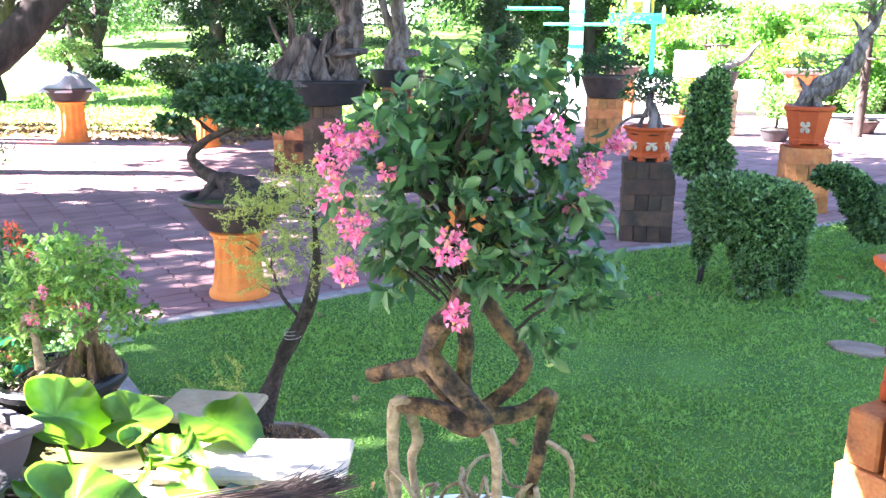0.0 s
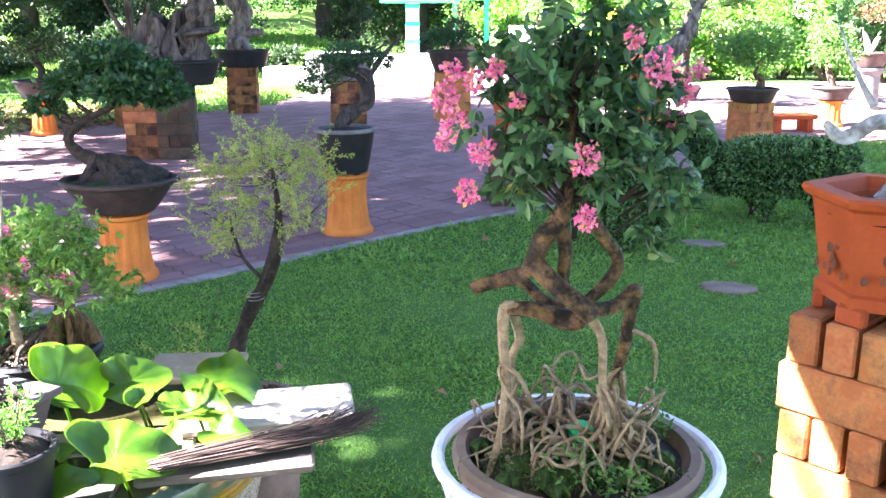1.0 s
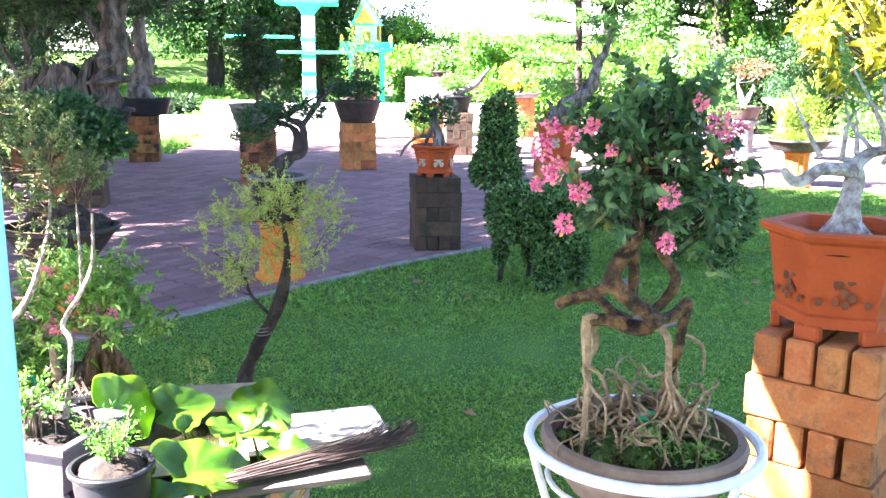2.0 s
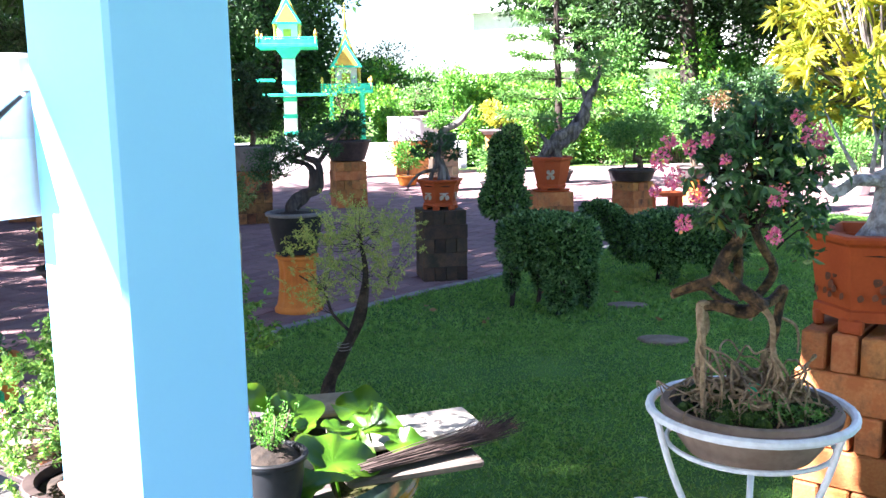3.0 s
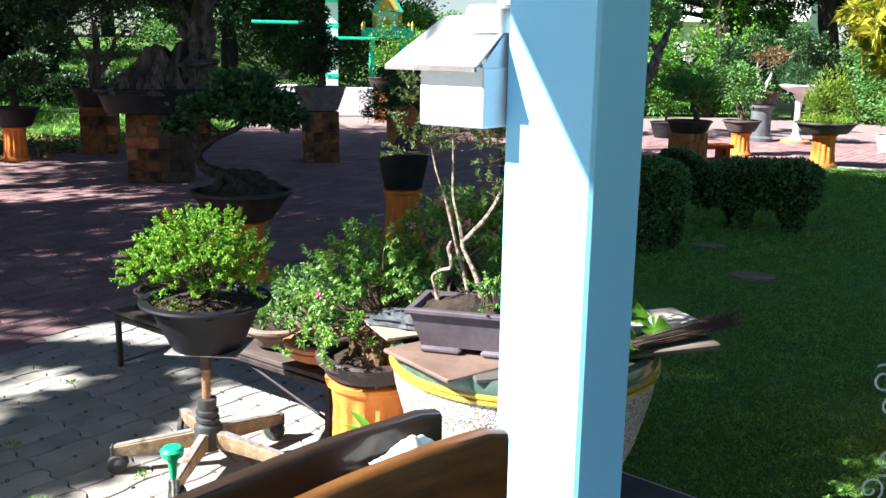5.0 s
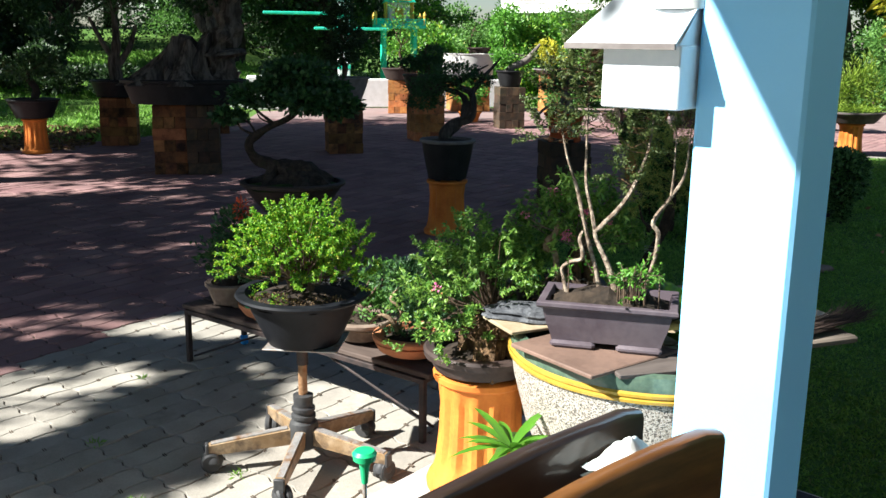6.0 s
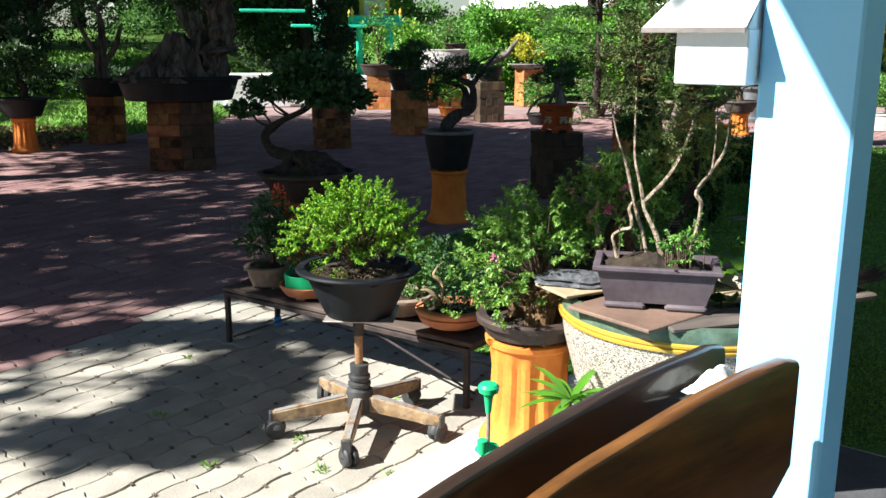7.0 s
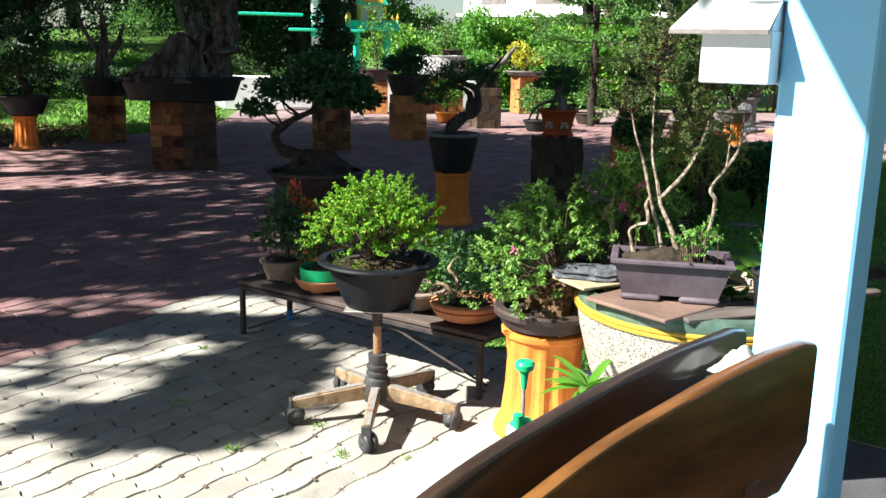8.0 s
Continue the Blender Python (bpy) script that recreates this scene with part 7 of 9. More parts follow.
def lily_leaf(x, y, z, r, tilt, turn, fold, droop, label, seed):
    """A heart-shaped leaf, folded along its midrib, with veins, a drooping tip and wavy edges."""
    s = Shape()
    n, rings = 56, 10
    v, f = [], []
    for i in range(rings + 1):
        u = i / rings
        for k in range(n + 1):
            a = -math.pi + 2 * math.pi * k / n
            rim = 1 + 0.30 * max(0.0, math.cos(a)) ** 8 - 0.55 * max(0.0, -math.cos(a)) ** 14 + 0.02 * math.sin(a * 7 + seed)
            px, py = r * u * rim * math.cos(a), 0.86 * r * u * rim * math.sin(a)
            vein = abs(math.sin(a * 6.5)) ** 0.5
            pz = fold * math.sqrt(py * py + (0.10 * r) ** 2) - droop * r * (px / r) * abs(px / r) + 0.035 * r * u * vein
            pz += r * u ** 3 * (0.16 * math.sin(a * 3 + seed * 1.7) + 0.06 * math.sin(a * 8 + seed) + 0.10 * math.sin(a * 2 + seed * 2.3))
            v.append((px, py, pz))
            if i and k:
                f.append(((i - 1) * (n + 1) + k - 1, i * (n + 1) + k - 1, i * (n + 1) + k, (i - 1) * (n + 1) + k))
    s.add(v, f)
    s.add([(a, b, c - 0.0018) for a, b, c in v], [tuple(reversed(face)) for face in f])
    t = thing("lily_leaf", label, "leaf", x, y, 0.0, 0, group="lily leaves")
    part("blade", s, LILY_T, t, m=pose(0, 0, z, tilt[0], tilt[1], turn), angle=60)
    part("stalk", Shape().tube([(0.02, 0.03, 0.6), (0.01, 0.015, (z + 0.6) / 2), (0, 0, z - 0.003)], [0.004, 0.004, 0.0035], 6, 4), LILY_T, t)


def lily_material():
    m = bpy.data.materials.new("lily_leaf_blade")
    m.use_nodes = True
    N, L = m.node_tree.nodes, m.node_tree.links
    p, out = N["Principled BSDF"], N["Material Output"]
    tc = N.new("ShaderNodeTexCoord")
    nz = N.new("ShaderNodeTexNoise")
    nz.inputs["Scale"].default_value, nz.inputs["Detail"].default_value = 9, 6
    L.new(tc.outputs["Object"], nz.inputs["Vector"])
    rp = N.new("ShaderNodeValToRGB")
    e = rp.color_ramp.elements
    e[0].position, e[0].color, e[1].position, e[1].color = 0.32, (0.020, 0.085, 0.006, 1), 0.66, (0.105, 0.215, 0.010, 1)
    e.new(0.8).color = (0.34, 0.36, 0.03, 1)
    L.new(nz.outputs[0], rp.inputs[0])
    L.new(rp.outputs[0], p.inputs["Base Color"])
    p.inputs["Roughness"].default_value = 0.30
    w = N.new("ShaderNodeTexNoise")
    w.inputs["Scale"].default_value = 40
    L.new(tc.outputs["Object"], w.inputs["Vector"])
    bp = N.new("ShaderNodeBump")
    bp.inputs["Strength"].default_value, bp.inputs["Distance"].default_value = 0.3, 0.006
    L.new(w.outputs[0], bp.inputs["Height"])
    L.new(bp.outputs[0], p.inputs["Normal"])
    tr = N.new("ShaderNodeBsdfTranslucent")
    hs = N.new("ShaderNodeHueSaturation")
    hs.inputs["Value"].default_value = 2.4
    hs.inputs["Hue"].default_value = 0.475
    L.new(rp.outputs[0], hs.inputs["Color"])
    L.new(hs.outputs[0], tr.inputs["Color"])
    ms = N.new("ShaderNodeMixShader")
    ms.inputs[0].default_value = 0.42
    L.new(p.outputs[0], ms.inputs[1])
    L.new(tr.outputs[0], ms.inputs[2])
    L.new(ms.outputs[0], out.inputs["Surface"])
    return m


LILY_T = lily_material()
for k, a in enumerate((
        (-0.72, 2.15, 0.765, 0.102, (46, 18), 40, 0.55, 0.35), (-0.59, 2.24, 0.735, 0.074, (42, -6), 20, 0.35, 0.25), (-0.40, 2.31, 0.712, 0.100, (6, 4), -12, 0.10, 0.25), (-0.385, 2.09, 0.735, 0.072, (30, -22), -35, 0.5, 0.3),
        (-0.48, 1.87, 0.730, 0.096, (30, -10), 15, 0.35, 0.5), (-0.555, 2.20, 0.705, 0.034, (20, -30), 60, 0.8, 0.3), (-0.30, 1.99, 0.725, 0.048, (26, -14), -20, 0.4, 0.4), (-0.55, 1.76, 0.715, 0.058, (20, -25), 30, 0.3, 0.2), (-0.64, 1.97, 0.685, 0.060, (10, 12), 100, 0.25, 0.1), (-0.47, 2.19, 0.70, 0.050, (8, 10), 10, 0.15, 0.1), (-0.43, 2.00, 0.71, 0.055, (18, -34), -60, 0.6, 0.4))):
    lily_leaf(*a, "raised curling green lily leaf over the urn's water", k)


def broom():
    t = thing("stick_broom", "bundle of thin dry sticks, a broom head on the urn", "broom", -0.19, 1.985, 0.706, 27)
    rr = np.random.default_rng(31)
    for k in range(190):
        y0, z0 = rr.normal() * 0.012, abs(rr.normal()) * 0.010
        sp = rr.normal(size=2)
        L = rr.uniform(0.10, 0.24)
        stick = Shape().tube([(-0.26 + 0.03 * abs(sp[1]), y0 * 0.45, z0 * 0.7), (-0.06, y0 * 0.9, z0 + 0.002), (L * 0.6, y0 * 1.2 + sp[0] * 0.010, z0 + 0.006), (L, y0 * 1.5 + sp[0] * 0.020, z0 + 0.010 + abs(sp[1]) * 0.014)], [0.0016, 0.0014, 0.0011, 0.0006], 4, 2, cap=False)
        part("stick", stick, BROOM, t)


broom()


def tray_pot():
    cx, cy, rz = -0.868, 1.976, -21.5
    p = thing("rectangular_tray_pot", "purple-grey rectangular clay tray pot with scalloped feet", "pot", cx, cy, 0.6785, rz)
    L, W, H = 0.395, 0.235, 0.142
    s = Shape()

    def ring(k, z):
        return [(-L / 2 * k, -W / 2 * k, z), (L / 2 * k, -W / 2 * k, z), (L / 2 * k, W / 2 * k, z), (-L / 2 * k, W / 2 * k, z)]

    def ri(d, z):
        return [(-L / 2 + d, -W / 2 + d, z), (L / 2 - d, -W / 2 + d, z), (L / 2 - d, W / 2 - d, z), (-L / 2 + d, W / 2 - d, z)]
    rings = [ri(0.05, 0.018), ri(0.042, 0.02), ri(0.036, 0.045), ri(0.026, 0.075), ri(0.016, H - 0.022), ri(0.004, H - 0.018), ri(0.0, H - 0.012), ri(0.0, H - 0.003), ri(0.003, H), ri(0.022, H), ri(0.03, H - 0.03)]
    v = [q for r in rings for q in r]
    f = [(3, 2, 1, 0)]
    for k in range(len(rings) - 1):
        for i in range(4):
            j = (i + 1) % 4
            f.append((k * 4 + i, k * 4 + j, k * 4 + 4 + j, k * 4 + 4 + i))
    s.add(v, f)
    part("pot_body", s, POT_TRAY, p, angle=30)
    for sx in (-1, 1):
        for sy in (-1, 1):
            part("foot", Shape().box(0.13, 0.034, 0.022, pose(sx * 0.095, sy * 0.070, 0.01), 0.008), POT_TRAY, p)
    so = Shape()
    n = 12
    so.add([(-L / 2 + 0.026 + (L - 0.052) * i / n, -W / 2 + 0.026 + (W - 0.052) * j / n, H - 0.022 + 0.042 * (math.sin(math.pi * i / n) * math.sin(math.pi * j / n)) ** 0.7 + 0.030 * noise.noise((i * 0.9, j * 0.9, 3))) for j in range(n + 1) for i in range(n + 1)], [(j * (n + 1) + i, j * (n + 1) + i + 1, (j + 1) * (n + 1) + i + 1, (j + 1) * (n + 1) + i) for j in range(n) for i in range(n)])
    part("soil", so, SOIL, p)
    t = thing("thin_trunk_bonsai", "group of thin pale-stemmed bonsai trees in a tray pot", "bonsai", cx, cy, 0.81)

    def at(u, h, d=0.0):
        """A place by its distance along the tray's long side, its height and depth."""
        return (u * 0.927 + d * 0.375, -u * 0.375 + d * 0.927, h)

    stems = [
        ([at(0.03, -0.03), at(-0.005, 0.09), at(-0.05, 0.187), at(-0.035, 0.215, 0.01), at(0.015, 0.275, 0.02), at(0.055, 0.35, 0.02), at(0.085, 0.45, 0.03), at(0.095, 0.56, 0.03)], [0.0105, 0.0085, 0.0075, 0.007, 0.006, 0.005, 0.0035, 0.0015]),
        ([at(-0.05, 0.187), at(-0.068, 0.265, 0.01), at(-0.085, 0.34, 0.01), at(-0.09, 0.44, 0.02), at(-0.09, 0.56, 0.02), at(-0.09, 0.70, 0.02)], [0.006, 0.005, 0.0045, 0.0035, 0.0025, 0.001]),
        ([at(-0.02, -0.03, 0.02), at(-0.045, 0.08, 0.02), at(-0.075, 0.17, 0.03), at(-0.11, 0.31, 0.03), at(-0.145, 0.41, 0.03), at(-0.17, 0.52, 0.03)], [0.0085, 0.0068, 0.006, 0.005, 0.0035, 0.0015]),
        ([at(-0.12, -0.02), at(-0.135, 0.05), at(-0.142, 0.085), at(-0.118, 0.105), at(-0.087, 0.115), at(-0.085, 0.14), at(-0.095, 0.175), at(-0.087, 0.20)], [0.007, 0.0062, 0.0058, 0.006, 0.0062, 0.0055, 0.005, 0.003]),
        ([at(0.085, -0.03, 0.02), at(0.105, 0.06, 0.02), at(0.12, 0.13, 0.02), at(0.125, 0.20, 0.02), at(0.110, 0.237, 0.02), at(0.155, 0.31, 0.03), at(0.188, 0.375, 0.03), at(0.195, 0.48, 0.03)], [0.0085, 0.007, 0.0065, 0.006, 0.006, 0.005, 0.004, 0.002]),
        ([at(0.155, 0.31, 0.03), at(0.158, 0.38, 0.03), at(0.157, 0.50, 0.03)], [0.0045, 0.0035, 0.0015]),
    ]
    rr = np.random.default_rng(41)
    blobs = [(*at(-0.13, 0.60), 0.10, 0.09, 0.09), (*at(-0.06, 0.68), 0.09, 0.09, 0.08), (*at(0.03, 0.46), 0.07, 0.06, 0.06), (*at(-0.03, 0.54), 0.10, 0.08, 0.08), (*at(0.07, 0.60), 0.09, 0.08, 0.08), (*at(-0.18, 0.48), 0.06, 0.05, 0.05), (*at(0.02, 0.36), 0.05, 0.04, 0.04), (*at(0.18, 0.52), 0.06, 0.05, 0.05), (*at(0.0, 0.74), 0.09, 0.08, 0.07)]
    for k, (pts, rad) in enumerate(stems):
        part("trunk" if pts[0][2] < 0 else "branch", Shape().tube(pts, rad, 8, 5, 0.5, seed=k), BARK_PALE, t, angle=60)
    nodes = [p for pts, rad in stems for p in smooth(pts, rad, 5)[0] if p.z > 0.24]
    ends = on_blobs(rr, [(*b[:3], b[3] * 1.25, b[4] * 1.25, b[5] * 1.2) for b in blobs], 230)
    for p0, d in ends:
        c = Vector(p0)
        a = min((n_ for n_ in nodes if n_.z < c.z), key=lambda n_: (n_ - c).length)
        part("twig", Shape().tube([a, a.lerp(c, 0.5) + Vector(rr.normal(size=3) * 0.012), c], [0.0016, 0.0011, 0.0006], 4, 2), BARK_TAN, t)
    at_, out, sz, _ = sprays(rr, ends, 60, 0.06, 0.010, 0.8)
    part("foliage", leaf_mesh("foliage", LEAF_OLIVE_DK, at_, out, sz, 0.40, rng=rr), LEAF_OLIVE_DK, t)
    low = [(at(rr.uniform(-0.16, 0.17), 0.03 + rr.uniform(0, 0.04), rr.uniform(-0.06, 0.06)), (rr.normal(), rr.normal(), 0.8)) for _ in range(10)] + [(at(0.07 + rr.normal() * 0.03, 0.06 + rr.uniform(0, 0.06), -0.06), (rr.normal(), rr.normal(), 0.3)) for _ in range(26)]
    at_, out, sz, tw = sprays(rr, low, 16, 0.06, 0.014)
    t2 = thing("seedling_clump", "small bright green seedlings at the tray pot's edge", "plant", cx, cy, 0.80)
    part("foliage", leaf_mesh("foliage", LEAF_BRIGHT, at_, out, sz, 0.5, rng=rr), LEAF_BRIGHT, t2)
    for a, b in tw:
        part("twig", Shape().tube([(a[0], a[1], 0.0), a, b], [0.002, 0.0018, 0.0008], 4, 2), BARK, t2)


def litter_pot():
    """A dark round pot behind the tray, with a hooked pale trunk, bare roots and a leafy branch."""
    x, y = -0.915, 2.435
    p = thing("dark_round_pot", "wide dark round pot with litter-strewn soil, behind the tray pot", "pot", x, y, 0.655)
    round_pot(p, 0.158, 0.12, 0.095, POT_BLACK, wall=0.012, rim=0.012)
    foliage(p, "litter", LITTER_PALE, [(0, 0, 0.092, 0.13, 0.13, 0.012)], 700, 0.011, 87)
    t = thing("hooked_bonsai", "bushy sunlit bonsai with a hooked pale trunk and pink flowers", "bonsai", x, y, 0.735)
    part("trunk", Shape().tube([(-0.01, -0.05, -0.01), (-0.015, -0.05, 0.07), (-0.022, -0.05, 0.125), (-0.05, -0.055, 0.14), (-0.045, -0.055, 0.165), (-0.02, -0.05, 0.185), (-0.012, -0.05, 0.225)], [0.013, 0.011, 0.010, 0.012, 0.011, 0.009, 0.006], 10, 6, 0.7), ROOT, t, "pale peeling trunk with a knob", angle=60)
    part("branch", Shape().tube([(0.07, 0.03, -0.02), (0.075, 0.03, 0.06), (0.09, 0.02, 0.13), (0.11, 0.0, 0.22)], [0.040, 0.030, 0.020, 0.008], 12, 6, 0.8), BARK, t, angle=60)
    part("root_mass", Shape().lathe([(0.055, -0.03), (0.058, 0.0), (0.05, 0.04), (0.035, 0.08), (0.01, 0.12)], 26, pose(0.085, 0.02, 0), 1.0, 0.9, wob=1.0), FIBRE, t, "matted brown roots and dry litter")
    rr = np.random.default_rng(47)
    for k in range(9):
        a = rr.uniform(-2.6, 0.9)
        part("root", Shape().tube([(0.04, 0.0, 0.06), (0.07 * math.cos(a), 0.07 * math.sin(a), 0.035), (0.12 * math.cos(a), 0.12 * math.sin(a), 0.0)], [0.008, 0.006, 0.003], 7, 5, 0.5, seed=k), BARK, t, angle=60)
    blobs = [(0.09, -0.02, 0.20, 0.13, 0.13, 0.09), (0.02, -0.02, 0.26, 0.11, 0.11, 0.08), (0.19, -0.03, 0.15, 0.09, 0.09, 0.06), (0.10, -0.02, 0.30, 0.10, 0.10, 0.06), (-0.06, 0.0, 0.20, 0.09, 0.09, 0.08), (0.14, -0.05, 0.24, 0.08, 0.08, 0.07)]
    ends = on_blobs(rr, blobs, 190)
    at, out, sz, tw = sprays(rr, ends, 18, 0.055, 0.021, 0.9)
    part("foliage", leaf_mesh("foliage", LEAF_EUPHORBIA, at, out, sz, 0.42, rng=rr, fine=True), LEAF_EUPHORBIA, t)
    for a, b in tw[::6]:
        part("twig", Shape().tube([(0.09, 0.02, 0.12), (np.array(a) + [0.09, 0.02, 0.12]) / 2 + rr.normal(size=3) * 0.012, a, b], [0.0030, 0.0024, 0.0016, 0.0007], 4, 3), BARK_PALE, t)
    for k in (3, 18, 33, 51, 80, 110, 140, 170):
        c = ends[k][0] + ends[k][1] / np.linalg.norm(ends[k][1]) * 0.05
        dd = rr.normal(size=(40, 3))
        part("flower_head", leaf_mesh("flower_head", PETAL, c + dd * 0.006, dd, 0.010, 0.8, rng=rr), PETAL, t, "pink flower")
    part("plastic_scrap", Shape().lathe([(0.026, 0), (0.028, 0.012), (0.016, 0.026), (0.001, 0.030)], 14, wob=0.5), TURQ, t, "scrap of turquoise plastic on the soil", m=pose(-0.085, -0.02, 0.02, 20, 15, 0))
    lf = leaf_mesh("broad_leaf", LILY_T, np.array([[0.0, 0.0, 0.0]]), np.array([[0.55, -0.35, 0.75]]), 0.10, 0.75, 0.4, 0.5, rr, True)
    part("broad_leaf", lf, LILY_T, t, "one broad glossy leaf", m=pose(0.02, 0.0, 0.03))


FIBRE = mat("matted_root_fibre", (0.055, 0.032, 0.016), (0.17, 0.10, 0.05), 0.95, scale=60, bump=1.0, bump_scale=160, stretch=(1, 1, 0.4))
LITTER_PALE = leaf_mat("pale_dry_litter", (0.10, 0.07, 0.045), (0.55, 0.50, 0.42), 0.2, 0.8)
litter_pot()


LEAF_OLIVE_DK = leaf_mat("small_dull_green_leaf", (0.05, 0.085, 0.02), (0.14, 0.18, 0.05), 0.35)
tray_pot()


def conifer_pot():
    x, y = -0.615, 1.735
    p = thing("black_nursery_pot", "black plastic nursery pot standing on a board by the post", "pot", x, y, 0.686)
    round_pot(p, 0.078, 0.06, 0.135, POT_BLACK, wall=0.004, rim=0.005)
    rr = np.random.default_rng(51)
    t = thing("young_conifer", "young feathery bright green conifer in a black pot", "plant", x, y, 0.80)
    ends = []
    for k in range(15):
        a = rr.uniform(0, 6.28)
        L = rr.uniform(0.05, 0.15)
        e = np.array([math.cos(a) * L * 0.45, math.sin(a) * L * 0.45, L])
        part("woody_stem", Shape().tube([(0, 0, -0.01), tuple(e * 0.5 + [0, 0, -0.01]), tuple(e)], [0.0035, 0.0022, 0.001], 5, 3), BARK, t)
        ends.append((e * 0.35, e))
    at, out, sz, _ = sprays(rr, ends * 3, 24, 0.085, 0.010, 0.8)
    part("foliage", leaf_mesh("foliage", LEAF_BRIGHT, at, out, sz, 0.3, rng=rr), LEAF_BRIGHT, t)


conifer_pot()


LITTER_DRY = leaf_mat("dry_brown_litter", (0.10, 0.055, 0.025), (0.38, 0.24, 0.12), 0.2, 0.8)
LEAF_FEATHER = leaf_mat("pale_feathery_leaf", (0.20, 0.27, 0.05), (0.46, 0.50, 0.12), 0.45, accent=(0.5, 0.42, 0.1), accent_share=0.12)


def leaning_tree():
    x, y = -0.74, 2.86
    p = thing("clay_pot", "weathered tan clay pot with dry litter behind the urn", "pot", -0.42, 2.66, 0.0)
    round_pot(p, 0.145, 0.11, 0.50, POT_TAN, wall=0.012, rim=0.012)
    foliage(p, "litter", LITTER_DRY, [(0, 0, 0.50, 0.12, 0.12, 0.012)], 900, 0.014, 187)
    t = thing("leaning_feathery_tree", "leaning slender bonsai with airy yellow-green foliage", "bonsai", x, y, 0.25)
    trunk = [(0.25, -0.14, 0.20), (0.235, -0.08, 0.29), (0.25, -0.02, 0.37), (0.285, -0.01, 0.45), (0.335, -0.01, 0.55), (0.375, -0.01, 0.66), (0.385, -0.01, 0.76), (0.37, 0, 0.90)]
    s = Shape().tube(trunk, [0.034, 0.029, 0.025, 0.022, 0.019, 0.015, 0.009, 0.004], 14, 8, 0.7)
    s.tube([(0.335, -0.01, 0.55), (0.27, 0, 0.62), (0.24, 0, 0.70), (0.16, 0, 0.76)], [0.006, 0.005, 0.004, 0.002], 8, 4, 0.3)
    rr = np.random.default_rng(61)
    ends = []
    blobs = [(0.36, 0, 0.86, 0.17, 0.15, 0.14), (0.22, 0, 0.83, 0.12, 0.12, 0.12), (0.50, 0, 0.83, 0.11, 0.11, 0.13), (0.36, 0, 0.72, 0.18, 0.15, 0.08), (0.20, 0, 0.68, 0.08, 0.08, 0.07)]
    nodes = [p_ for p_ in smooth(trunk, [0] * 8, 5)[0] if p_.z > 0.5] + [Vector((0.27, 0, 0.62)), Vector((0.24, 0, 0.70)), Vector((0.46, 0, 0.74))]
    for p0, d in on_blobs(rr, blobs, 240):
        c = Vector(p0)
        if len(ends) % 5 == 0:
            a = min((n_ for n_ in nodes if n_.z < c.z), key=lambda n_: (n_ - c).length)
            s.tube([a, a.lerp(c, 0.5) + Vector(rr.normal(size=3) * 0.03), c], [0.0014, 0.0010, 0.0004], 4, 3)
        ends.append((p0, rr.normal(size=3) + np.array([0, 0, 0.25])))
    for k in range(10):
        a = np.array([0.12 + rr.uniform(-0.08, 0.05), rr.uniform(-0.1, 0.1), 0.28 + rr.uniform(-0.05, 0.1)])
        ends.append((a, (-0.6 + rr.normal() * 0.4, rr.normal() * 0.3, 1)))
    part("trunk", s, BARK_OLD, t, angle=60)
    wire = [(0.305 + 0.024 * math.cos(a), -0.01 + 0.024 * math.sin(a), 0.49 + 0.0018 * a) for a in np.linspace(0, 18, 60)]
    part("wire_wrap", Shape().tube(wire, [0.0010] * 60, 5, 1), STEEL, t)
    at, out, sz, _ = sprays(rr, ends, 46, 0.085, 0.011, 0.8)
    part("foliage", leaf_mesh("foliage", LEAF_FEATHER, at, out, sz, 0.26, rng=rr), LEAF_OLIVE, t)


leaning_tree()


# ---- left of the post: shrub pedestal, chair-base stand, low table ----


